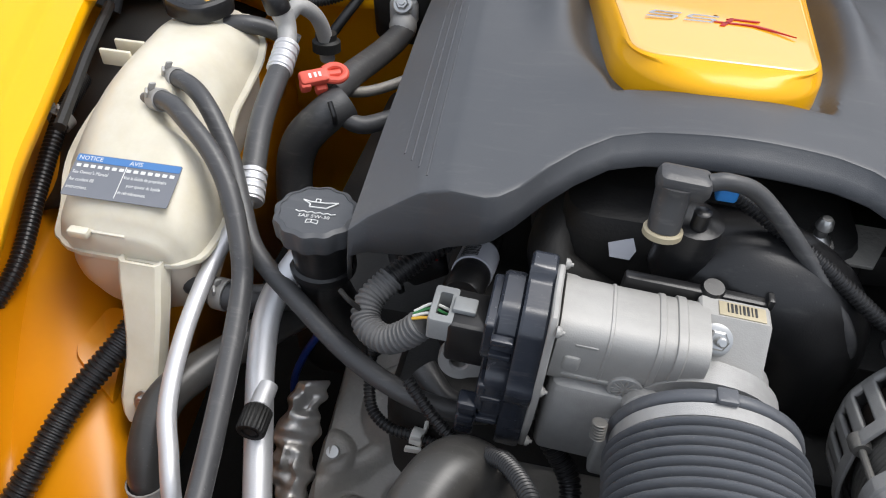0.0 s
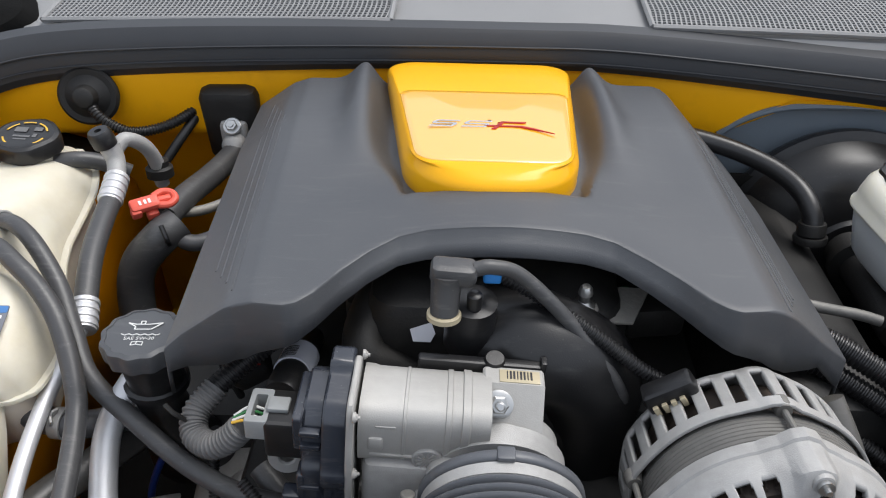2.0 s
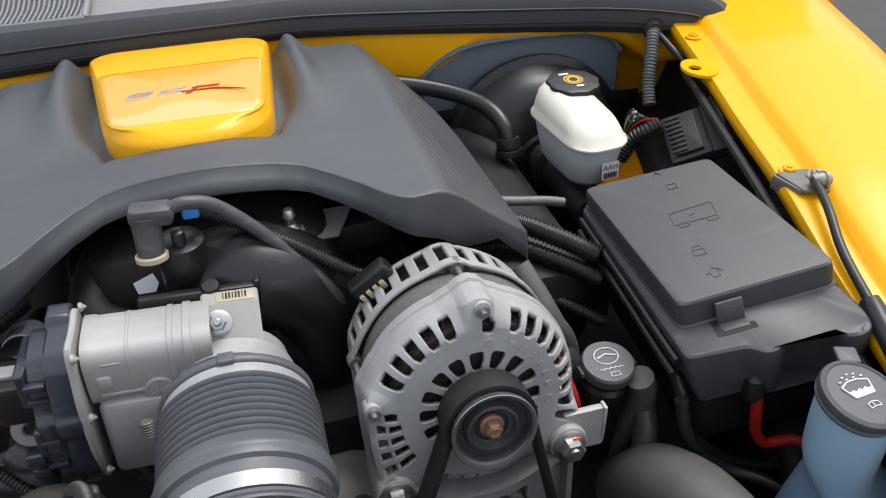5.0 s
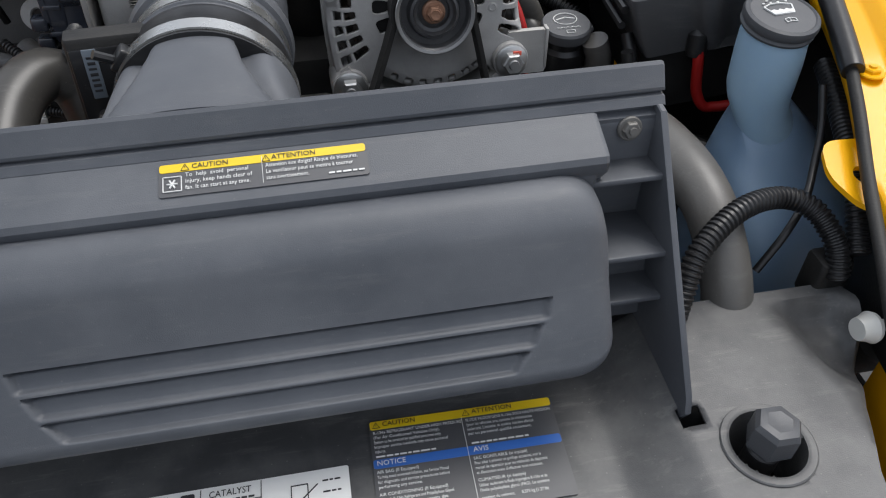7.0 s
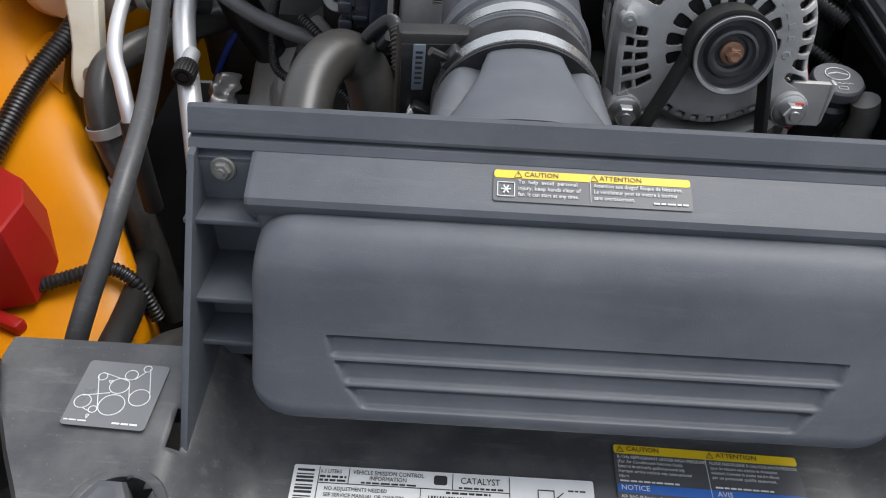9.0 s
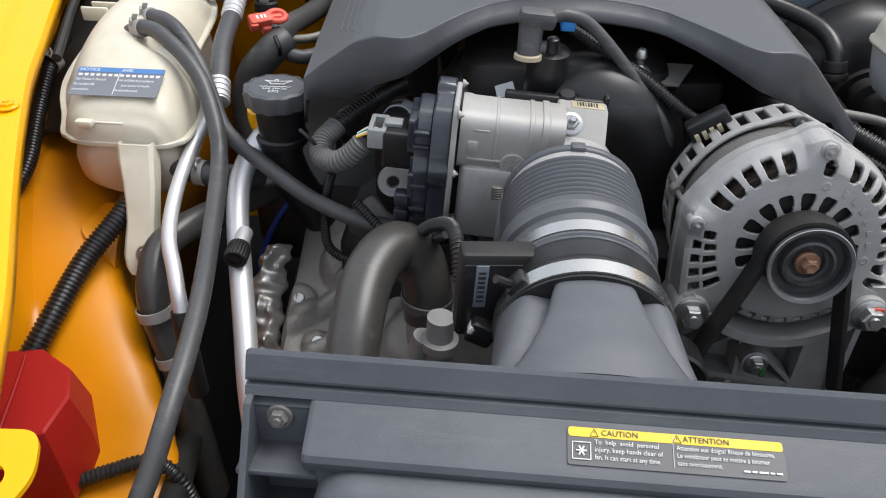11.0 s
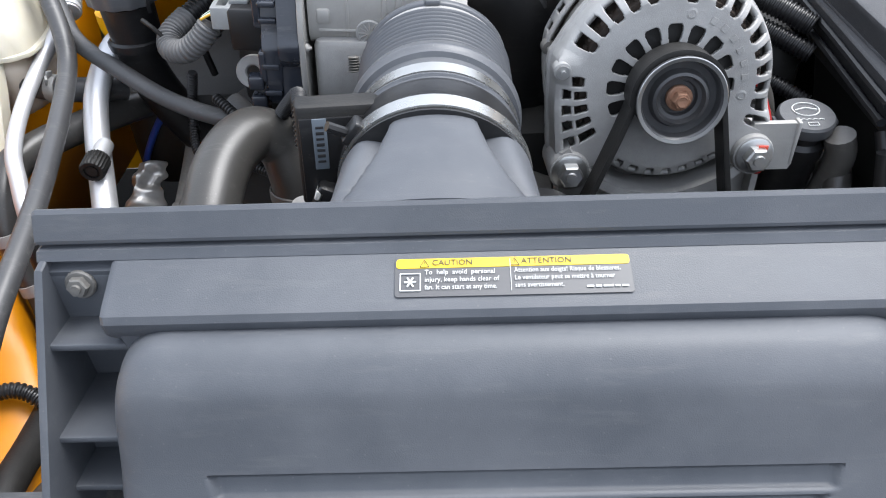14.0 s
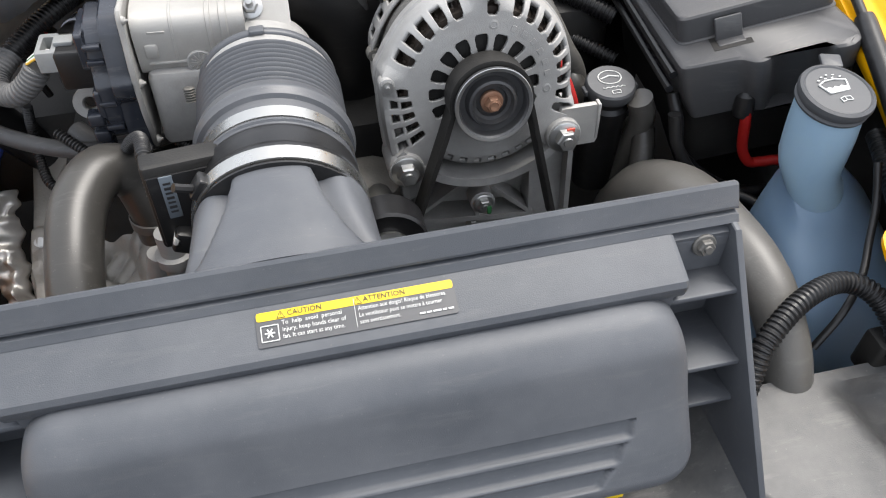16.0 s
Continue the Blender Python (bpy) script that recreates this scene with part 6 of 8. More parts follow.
for z, w, y, cx, k in ((0.908, 0.0155, 0.319, -0.4255, 0.80), (0.922, 0.0168, 0.321, -0.4270, 0.80), (0.9225, 0.0168, 0.320, -0.4270, 0.97), (0.921, 0.0170, 0.320, -0.4270, 1), (0.910, 0.0165, 0.311, -0.4250, 1), (0.893, 0.0152, 0.299, -0.4215, 1), (0.875, 0.0136, 0.288, -0.4198, 1), (0.860, 0.0130, 0.278, -0.4188, 1),
                       (0.848, 0.0138, 0.267, -0.4178, 1), (0.838, 0.0158, 0.257, -0.4150, 1), (0.828, 0.0160, 0.251, -0.4125, 1), (0.823, 0.0140, 0.249, -0.4110, 1)):
    ring = [(-w, 0), (-w * 0.8, -0.003), (w * 0.8, -0.003), (w, 0), (w, 0.016), (w * 0.85, 0.018), (-w * 0.85, 0.018), (-w, 0.016)]
    leg.append([(cx + px * k, y + 0.0075 + (py - 0.0075) * k, z) for px, py in ring])
s.loft(leg)
lg = part("mounting_leg", s, IVORY, ct, angle=30)
s = Shape()
s.box((-0.402, 0.250, 0.827), (0.022, 0.020, 0.006), 0.002, (20, 0, 0))
part("leg_foot", s, IVORY, lg)
hexbolt("leg_bolt", (-0.4085, 0.2535, 0.8425), (-0.1, -0.85, 0.55), 0.006, STEEL, lg, 1.5, 0.006)
# cap
CC, CA = (-0.4935, 0.6005, 0.986), Vector((0.05, -0.08, 1)).normalized()
s = Shape()
s.lathe([(0.027, 0), (0.0312, 0.002), (0.0318, 0.014), (0.0302, 0.0175), (0.0262, 0.019), (0.0244, 0.0182), (0.009, 0.0182)], CC, CA, 64, wave=lambda a: 1 + 0.035 * math.copysign(abs(math.cos(5 * a)) ** 0.5, math.cos(5 * a)) * 0.8)
cap = part("cap", s, BLACK, ct, "black ribbed pressure cap", angle=40)
m = frame_of(Vector(CC) + CA * 0.0184, (1, 0.02, -0.05), (0, 1, 0.12))
for a0, a1 in ((20, 70), (80, 115), (125, 165), (200, 235), (245, 300), (310, 345)):
    s = Shape()
    rows = [[m @ Vector((r * math.cos(radians(a)), r * math.sin(radians(a)), 0.0004)) for r in (0.0190, 0.0208)] for a in np.linspace(a0, a1, 8)]
    s.grid(rows)
    part("print_bar", s, GOLD_INK, cap, solid=0.0003)
for x, y, w, h in ((-0.006, 0.007, 0.012, 0.008), (0.010, 0.009, 0.008, 0.006), (-0.002, -0.004, 0.016, 0.003), (-0.002, -0.009, 0.012, 0.002), (0.010, -0.002, 0.004, 0.006)):
    s = Shape()
    s.prism([(x - w / 2, y - h / 2), (x + w / 2, y - h / 2), (x + w / 2, y + h / 2), (x - w / 2, y + h / 2)], m, 0.0005)
    part("print_bar", s, GREYLOOM, cap)
# label on the sloping front
LM = frame_of((-0.4490, 0.3590, 0.9660), (1, 0.03, 0.0), (0, 1, 0.36))


def plate(parent, m, x0, y0, x1, y1, mat, name="plate", lift=0.0, thick=0.0004, label="", r=0.0015):
    s = Shape()
    w, h = (x1 - x0) / 2, (y1 - y0) / 2
    s.prism([((x0 + x1) / 2 + a, (y0 + y1) / 2 + b) for a, b in rounded(w, h, min(r, w * 0.9, h * 0.9), 3)], m @ Matrix.Translation((0, 0, lift)), thick)
    return part(name, s, mat, parent, label)


def bars(parent, m, x0, x1, ys, h, mat, lift, rng, name="text_bar"):
    """Unreadable small print: rows of short bars."""
    for y in ys:
        x = x0
        while x < x1 - 0.001:
            w = min(rng.uniform(0.002, 0.006), x1 - x)
            plate(parent, m, x, y - h / 2, x + w, y + h / 2, mat, name, lift, 0.0003, r=0.0001)
            x += w + 0.0009


lab = plate(ct, LM, -0.041, -0.0185, 0.041, 0.0185, TANK_GREY, "label", 0.0, 0.0006, "blue and grey coolant notice label")
plate(lab, LM, -0.0405, 0.0118, 0.0405, 0.0180, TANK_BLUE, "heading", 0.0005)
letters("lettering", "NOTICE", LM @ pose(-0.039, 0.0148, 0), 0.0052, PALE_INK, lab, lift=0.0010)
letters("lettering", "AVIS", LM @ pose(0.001, 0.0148, 0), 0.0052, PALE_INK, lab, lift=0.0010)
for k in range(14):
    x = -0.0385 + 0.0056 * k
    plate(lab, LM, x, 0.0068, x + 0.0034, 0.0095, PALE_INK, "dash", 0.0006, r=0.0002)
for k, txt in enumerate(("See Owner's Manual", "for coolant fill", "instructions.")):
    letters("lettering", txt, LM @ pose(-0.0395, 0.0022 - 0.0066 * k, 0), 0.0041, PALE_INK, lab, squeeze=0.82, lift=0.0007)
for k, txt in enumerate(("Voir le Guide du propriétaire", "      pour ajouter du liquide", "de refroidissement.")):
    letters("lettering", txt, LM @ pose(0.0005, 0.0022 - 0.0066 * k, 0), 0.0041, PALE_INK, lab, squeeze=0.68, lift=0.0007)
plate(lab, LM, -0.0005, -0.0165, 0.0, 0.0115, PALE_INK, "divider", 0.0006, r=0.0001)


def hose(name, pts, r, label, mat=RUBBER, n=16, category="hose", clamps=(), ribs=None, group=""):
    """A hose through points; clamps: (at, along) pairs of spring clamps on it."""
    if not clamps:
        s = Shape()
        s.tube(pts, r, n, 8, ribs)
        return single(name, s, mat, label, category, group)
    t = thing(name, pts[0], label, category, group)
    s = Shape()
    s.tube(pts, r, n, 8, ribs)
    part("tube", s, mat, t)
    for at, along, *size in clamps:
        s = Shape()
        r = size[0] if size else r
        w = Vector(along).normalized()
        s.lathe([(r + 0.0002, -0.005), (r + 0.0016, -0.0048), (r + 0.0016, 0.0048), (r + 0.0002, 0.005)], at, along, 20, cap=False)
        e = Vector((0, -0.4, 1))
        e = (e - w * e.dot(w)).normalized()
        f = w.cross(e)
        for k in (-1, 1) if r < 0.012 else ():
            s.box(Vector(at) + e * (r + 0.0035) + f * 0.0035 * k, (0.0022, 0.006, 0.007), 0.0008, (20 * k, 15, 30 * k))
        part("spring_clamp", s, MACHINED, t, "dull steel spring clamp")
    return t


hose("vent_hose", [(-0.474, 0.444, 0.978), (-0.454, 0.436, 0.989), (-0.436, 0.426, 0.993), (-0.418, 0.412, 0.990), (-0.394, 0.395, 0.977), (-0.374, 0.374, 0.960), (-0.355, 0.340, 0.932), (-0.346, 0.310, 0.914), (-0.330, 0.235, 0.902), (-0.317, 0.150, 0.893), (-0.312, 0.065, 0.878), (-0.316, 0.025, 0.855), (-0.327, -0.005, 0.825), (-0.338, -0.028, 0.79), (-0.344, -0.040, 0.74)], 0.0078, "long black rubber vent hose from the coolant tank", clamps=(((-0.453, 0.4355, 0.9895), (1, -0.45, 0.3)),), group="tank hoses")
hose("vent_hose", [(-0.478, 0.482, 0.976), (-0.459, 0.473, 0.987), (-0.438, 0.461, 0.990), (-0.417, 0.444, 0.983), (-0.392, 0.417, 0.962), (-0.372, 0.385, 0.940), (-0.350, 0.352, 0.922), (-0.307, 0.322, 0.906), (-0.262, 0.294, 0.892), (-0.218, 0.276, 0.884), (-0.180, 0.272, 0.880), (-0.145, 0.285, 0.874), (-0.11, 0.31, 0.86)], 0.0076, "black rubber vent hose crossing to the engine", clamps=(((-0.458, 0.4725, 0.9875), (1, -0.5, 0.3)),), group="tank hoses")
hose("filler_hose", [(-0.470, 0.597, 0.974), (-0.450, 0.603, 0.974), (-0.431, 0.612, 0.966), (-0.408, 0.617, 0.952)], 0.0088, "short black hose at the tank filler neck")
hose("lower_radiator_hose", [(-0.315, 0.38, 0.845), (-0.335, 0.345, 0.852), (-0.352, 0.315, 0.857), (-0.375, 0.277, 0.860), (-0.388, 0.248, 0.857), (-0.389, 0.222, 0.844), (-0.388, 0.208, 0.824), (-0.385, 0.200, 0.800), (-0.375, 0.190, 0.765), (-0.365, 0.175, 0.71), (-0.355, 0.16, 0.62)], [0.0138, 0.0138, 0.0140, 0.0142, 0.0145, 0.0148, 0.0146, 0.0118, 0.0120, 0.0150, 0.0155], "black lower coolant hose running into the dark", MOULDED, clamps=(((-0.3875, 0.2055, 0.818), (0.15, -0.2, -0.9), 0.0145), ((-0.3775, 0.1925, 0.773), (0.25, -0.25, -0.9), 0.0125)))
hose("tank_outlet_hose", [(-0.41, 0.345, 0.888), (-0.385, 0.337, 0.885), (-0.36, 0.337, 0.882), (-0.325, 0.36, 0.870)], 0.0115, "black hose at the bottom outlet of the tank", clamps=(((-0.376, 0.3355, 0.8845), (1, -0.1, 0)),))

# ---- air conditioning line ----
ac = thing("air_conditioning_line", (-0.38, 0.4, 0.9), "aluminium air conditioning line with rubber middle and service port", "pipe")
s = Shape()
s.tube([(-0.372, 0.402, 0.935), (-0.376, 0.378, 0.924), (-0.385, 0.340, 0.905), (-0.382, 0.285, 0.892), (-0.371, 0.232, 0.882), (-0.359, 0.203, 0.872), (-0.3525, 0.186, 0.860), (-0.349, 0.176, 0.843)], 0.0072, 16, flat=0.88)
part("lower_pipe", s, PIPE, ac, "bare bright aluminium pipe")
s = Shape()
s.tube([(-0.350, 0.179, 0.848), (-0.3485, 0.174, 0.835), (-0.348, 0.171, 0.81), (-0.347, 0.168, 0.76)], 0.0088, 14)
part("lower_joint", s, DULL, ac, "dark joint at the pipe end")
s = Shape()
s.tube([(-0.3965, 0.548, 0.966), (-0.392, 0.510, 0.963), (-0.386, 0.465, 0.955), (-0.375, 0.414, 0.940)], 0.0098, 16)
part("rubber_section", s, RUBBER, ac, "braided black rubber section")
for a, b in (((-0.399, 0.572, 0.974), (-0.396, 0.538, 0.965)), ((-0.3765, 0.421, 0.942), (-0.3705, 0.394, 0.932))):
    s = Shape()
    va, vb = Vector(a), Vector(b)
    d = (vb - va).length
    pr = [(0.0095, 0)]
    for k in range(4):
        pr += [(0.0114, d * (k + 0.1) / 4), (0.0118, d * (k + 0.62) / 4), (0.0106, d * (k + 0.72) / 4), (0.0106, d * (k + 0.95) / 4)]
    pr += [(0.0095, d)]
    s.lathe(pr, va, vb - va, 20)
    part("crimp", s, PIPE, ac, "crimped aluminium ferrule")
s = Shape()
s.tube([(-0.399, 0.570, 0.973), (-0.403, 0.585, 0.985), (-0.408, 0.590, 0.998)], [0.0085, 0.009, 0.0105], 14)
s.tube([(-0.405, 0.592, 0.992), (-0.398, 0.605, 0.998), (-0.388, 0.618, 0.985), (-0.384, 0.628, 0.962), (-0.384, 0.632, 0.93)], 0.0075, 14)
part("manifold", s, CAST, ac)
s = Shape()
s.lathe([(0.0085, 0), (0.0115, 0.002), (0.0115, 0.016), (0.0095, 0.019), (0.0035, 0.019), (0.003, 0.016)], (-0.4095, 0.588, 0.999), (-0.18, -0.12, 1), 22)
part("port_cap", s, BLACK, ac, "black service port cap")
s = Shape()
s.lathe([(0.014, 0), (0.014, 0.010), (0.0105, 0.012), (0.0105, 0.018)], (-0.384, 0.632, 0.940), (0, 0.1, 1), 22)
part("grommet", s, DULL, ac)
a2 = thing("second_pipe", (-0.31, 0.25, 0.82), "dull aluminium refrigerant pipe with a capped service valve", "pipe")
s = Shape()
s.tube([(-0.312, 0.385, 0.915), (-0.318, 0.350, 0.918), (-0.3335, 0.327, 0.890), (-0.3315, 0.294, 0.864), (-0.3190, 0.247, 0.837), (-0.3070, 0.202, 0.812), (-0.298, 0.162, 0.778), (-0.291, 0.135, 0.73)], 0.0104, 18)
part("tube", s, PIPE, a2)
s = Shape()
s.lathe([(0.0075, -0.016), (0.0075, 0.003), (0.0060, 0.004), (0.0060, 0.007)], (-0.3200, 0.262, 0.8575), (0.05, -1, -0.05), 20)
part("valve_stem", s, PIPE, a2)
s = Shape()
s.lathe([(0.0095, 0), (0.0102, 0.001), (0.0102, 0.018), (0.0092, 0.0195), (0.0066, 0.0195), (0.0062, 0.0175), (0.0045, 0.0175), (0.0045, 0.0190), (0.002, 0.0192)], (-0.3195, 0.257, 0.8572), (0.03, -1, -0.03), 72, wave=lambda a: 1 + 0.035 * math.cos(24 * a))
part("valve_cap", s, DULL, a2, "ribbed dark grey valve cap", angle=50)

# ---- oil filler ----
of = thing("oil_filler", (-0.295, 0.345, 0.88), "black oil filler neck with a scalloped printed cap", "oil filler")
s = Shape()
s.tube([(-0.296, 0.349, 0.958), (-0.296, 0.350, 0.93), (-0.298, 0.352, 0.90), (-0.29, 0.36, 0.86), (-0.27, 0.38, 0.80)], [0.0225, 0.0215, 0.0185, 0.019, 0.02], 24)
s.lathe([(0.024, 0), (0.0245, 0.003), (0.0245, 0.007), (0.022, 0.009)], (-0.297, 0.351, 0.918), (0, 0, 1), 24)
part("neck", s, BLACK, of)
OC, OA = Vector((-0.2965, 0.3475, 0.9585)), Vector((0.02, 0.02, 1)).normalized()
s = Shape()
s.lathe([(0.0235, 0), (0.0285, 0.002), (0.0295, 0.014), (0.0285, 0.0175), (0.0250, 0.0190), (0.0245, 0.0182), (0.008, 0.0182)], OC, OA, 80, wave=lambda a: 1 + 0.03 * math.cos(12 * a))
oc = part("cap", s, COVER, of, "dark grey scalloped cap", angle=40)
m = frame_of(OC + OA * 0.0184, (1, 0.05, 0), (0, 1, 0))


def line(parent, m, pts, r, mat, name="printed_line", closed=False):
    s = Shape()
    q = [m @ Vector((x, y, 0.0002)) for x, y in pts]
    if closed:
        q.append(q[0])
    for a, b in zip(q, q[1:]):
        s.tube([a, b], r, 4, 1)
    return part(name, s, mat, parent)


line(oc, m, [(-0.012, 0.010), (-0.006, 0.006), (-0.006, 0.003), (0.006, 0.003), (0.013, 0.010), (0.004, 0.0085), (-0.006, 0.0085), (-0.012, 0.010)], 0.0006, PALE_INK)
line(oc, m, [(-0.003, 0.0088), (-0.003, 0.012), (0.0, 0.012), (0.0, 0.0088)], 0.0005, PALE_INK)
line(oc, m, [(-0.014 + 0.0028 * k, -0.002 - 0.0014 * (k % 2)) for k in range(11)], 0.0005, PALE_INK)
letters("lettering", "SAE 5W-30", m @ pose(0, -0.0068, 0), 0.0046, PALE_INK, oc, "CENTER", lift=0.0003)
line(oc, m, [(-0.004, -0.014), (-0.0005, -0.013), (0.004, -0.014), (0.004, -0.0105), (-0.0005, -0.0100), (-0.004, -0.0105)], 0.0004, PALE_INK, closed=True)
line(oc, m, [(-0.0005, -0.013), (-0.0005, -0.010)], 0.0004, PALE_INK)
s = Shape()
s.tube([(-0.322, 0.36, 0.945), (-0.324, 0.365, 0.93), (-0.322, 0.37, 0.915)], 0.008, 12)
single("dipstick_handle", s, YELLOW, "yellow plastic dipstick handle behind the oil cap", "dipstick")

# ---- firewall fittings ----
fg = thing("firewall_grommet", (-0.475, 0.735, 0.99), "round black rubber firewall grommet with a ribbed cable", "grommet")
s = Shape()
GA = Vector((0.12, -1, 0.30)).normalized()
s.lathe([(0.0325, 0), (0.033, 0.004), (0.030, 0.007), (0.024, 0.006), (0.020, 0.009), (0.014, 0.013), (0.011, 0.022), (0.008, 0.024)], (-0.480, 0.716, 0.992), GA, 40)
part("disc", s, DULL, fg)
s = Shape()
s.tube([(-0.477, 0.704, 0.992), (-0.466, 0.694, 0.980), (-0.452, 0.692, 0.968), (-0.432, 0.692, 0.960), (-0.408, 0.705, 0.958), (-0.385, 0.72, 0.964), (-0.36, 0.75, 0.975)], 0.0062, 12, ribs=(0.0035, 0.0011))
part("cable", s, LOOM, fg)
hose("brake_cable", [(-0.40, 0.69, 0.925), (-0.385, 0.71, 0.945), (-0.365, 0.745, 0.968), (-0.34, 0.77, 0.985)], 0.0055, "thin black cable against the firewall", LOOM, category="cable")
ef = thing("firewall_port", (-0.33, 0.76, 0.94), "black rubber boot with a bolted aluminium pipe fitting", "pipe fitting")
s = Shape()
s.box((-0.330, 0.738, 0.952), (0.066, 0.034, 0.100), 0.012, (8, 0, 0))
part("boot", s, DULL, ef)
s = Shape()
s.box((-0.326, 0.718, 0.950), (0.030, 0.014, 0.028), 0.005)
s.lathe([(0.013, 0), (0.0145, 0.006), (0.0145, 0.012), (0.011, 0.018)], (-0.325, 0.716, 0.941), (0, -1, -0.5), 20)
part("fitting", s, CAST, ef)
hexbolt("bolt", (-0.326, 0.712, 0.960), (0, -0.7, 0.7), 0.007, STEEL, ef, 1.5, 0.006)
hose("heater_hose", [(-0.324, 0.708, 0.934), (-0.328, 0.690, 0.930), (-0.338, 0.650, 0.930), (-0.350, 0.600, 0.934), (-0.356, 0.560, 0.935)], 0.0130, "black rubber heater hose at the firewall", group="heater hoses")
hose("heater_hose", [(-0.338, 0.545, 0.940), (-0.352, 0.530, 0.932), (-0.375, 0.522, 0.905), (-0.384, 0.515, 0.870), (-0.380, 0.500, 0.82), (-0.36, 0.48, 0.75)], 0.0175, "thick black rubber heater hose going down", group="heater hoses")
hose("heater_hose", [(-0.350, 0.552, 0.940), (-0.338, 0.536, 0.930), (-0.320, 0.533, 0.924), (-0.295, 0.55, 0.925)], 0.0085, "black rubber heater hose end under the cover", group="heater hoses")
hose("thin_pipe", [(-0.36, 0.575, 0.93), (-0.335, 0.60, 0.918), (-0.31, 0.63, 0.915), (-0.28, 0.66, 0.92)], 0.0055, "thin dark steel pipe beside the heater hose", BLOCK, category="pipe")
rt = thing("red_tag", (-0.348, 0.535, 0.955), "orange-red plastic tag clipped on the heater hose", "tag")
m = pose(-0.356, 0.545, 0.962, 30, 0, 36) @ Matrix.Scale(0.8, 4)
s = Shape()
s.box((-0.012, 0, 0.004), (0.034, 0.018, 0.012), 0.004)
s.box((-0.024, -0.006, 0.000), (0.012, 0.012, 0.014), 0.003)
s.box((-0.006, -0.009, -0.008), (0.014, 0.010, 0.014), 0.003)
s.tube([(0.002, -0.006, 0.004), (0.014, -0.009, 0.004), (0.023, -0.003, 0.003), (0.022, 0.007, 0.002), (0.012, 0.011, 0.003), (0.000, 0.007, 0.004)], 0.0045, 10)
s.tube([(0.002, 0.001, 0.003), (0.018, 0.001, 0.001)], 0.005, 10)
s.v = [m @ Vector(p) for p in s.v]
body = part("body", s, ORANGE_RED, rt)
for x0 in (-0.019, -0.013, -0.008):
    plate(body, m, x0, -0.003, x0 + 0.003, 0.003, PALE_INK, "print_bar", 0.0102, r=0.0004)
s = Shape()
s.tube([(-0.344, 0.520, 0.953), (-0.338, 0.512, 0.943), (-0.340, 0.518, 0.932)], 0.0025, 8)
part("strap", s, LOOM, rt)

# ---- left side: conduit, battery cover, brackets ----
hose("cable_conduit", [(-0.505, 0.10, 0.770), (-0.488, 0.15, 0.797), (-0.475, 0.19, 0.817), (-0.461, 0.248, 0.840), (-0.439, 0.298, 0.864), (-0.428, 0.36, 0.885)], 0.0105, "black corrugated cable conduit over the wheelhouse", LOOM, category="conduit", ribs=(0.0042, 0.0014))
hose("cable_conduit", [(-0.590, 0.53, 0.935), (-0.572, 0.465, 0.936), (-0.562, 0.398, 0.908), (-0.548, 0.335, 0.884), (-0.552, 0.295, 0.866), (-0.568, 0.265, 0.84)], 0.0078, "black corrugated conduit along the fender edge", LOOM, category="conduit", clamps=(((-0.571, 0.461, 0.9355), (0.2, 1, 0.2), 0.0105),), ribs=(0.004, 0.0011))
hose("battery_cable", [(-0.435, 0.080, 0.740), (-0.405, 0.092, 0.745), (-0.372, 0.103, 0.748), (-0.348, 0.098, 0.735), (-0.335, 0.09, 0.70)], 0.0065, "black corrugated battery cable", LOOM, category="cable", ribs=(0.004, 0.0011))
bc = thing("battery_cover", (-0.46, 0.1, 0.72), "red plastic battery terminal cover", "battery cover")
s = Shape()
out = [(-0.512, 0.066), (-0.470, 0.052), (-0.424, 0.070), (-0.420, 0.112), (-0.434, 0.146), (-0.472, 0.168), (-0.515, 0.160)]
rings = []
for z, k in ((0.735, 0.98), (0.737, 1.0), (0.772, 1.0), (0.806, 0.86), (0.8095, 0.84), (0.811, 0.80)):
    rings.append([(-0.472 + (x + 0.472) * k, 0.118 + (y - 0.118) * k, z) for x, y in out])
s.loft(rings)
part("shell", s, RED, bc, angle=25)
s = Shape()
s.tube([(-0.462, 0.050, 0.775), (-0.462, 0.058, 0.8085), (-0.482, 0.150, 0.8115)], 0.0016, 6)
part("seam", s, RED, bc)
s = Shape()
s.box((-0.446, 0.052, 0.732), (0.04, 0.012, 0.012), 0.003, (0, 0, -20))
part("catch", s, RED, bc)
# Made-up black box: fills the dark wedge by the bracket and blocks front light.
hh = thing("dark_wedge_box", (-0.49, -0.05, 0.62), "added black box that fills a dark wedge and shades the wheelhouse", "headlamp housing")
s = Shape()
s.box((-0.498, -0.052, 0.70), (0.20, 0.080, 0.19), 0.018, (4, 0, 8))
part("shell", s, DULL, hh)
s = Shape()
for k in range(3):
    s.box((-0.45 + 0.03 * k, -0.008, 0.72), (0.004, 0.010, 0.13), 0.0015, (4, 0, 8))
part("stiffener", s, DULL, hh)
lb = thing("lamp_bracket", (-0.38, -0.05, 0.84), "grey steel bracket with a bolt beside the front panel", "bracket", "lamp brackets")
s = Shape()
s.box((-0.398, -0.060, 0.855), (0.046, 0.044, 0.006), 0.003, (0, 6, 12))
s.box((-0.377, -0.058, 0.822), (0.005, 0.044, 0.07), 0.002, (0, 4, 12))
part("plate", s, COVER, lb)
hexbolt("bolt", (-0.396, -0.058, 0.858), (0, 0, 1), 0.0075, STEEL, lb, 1.5, 0.007)
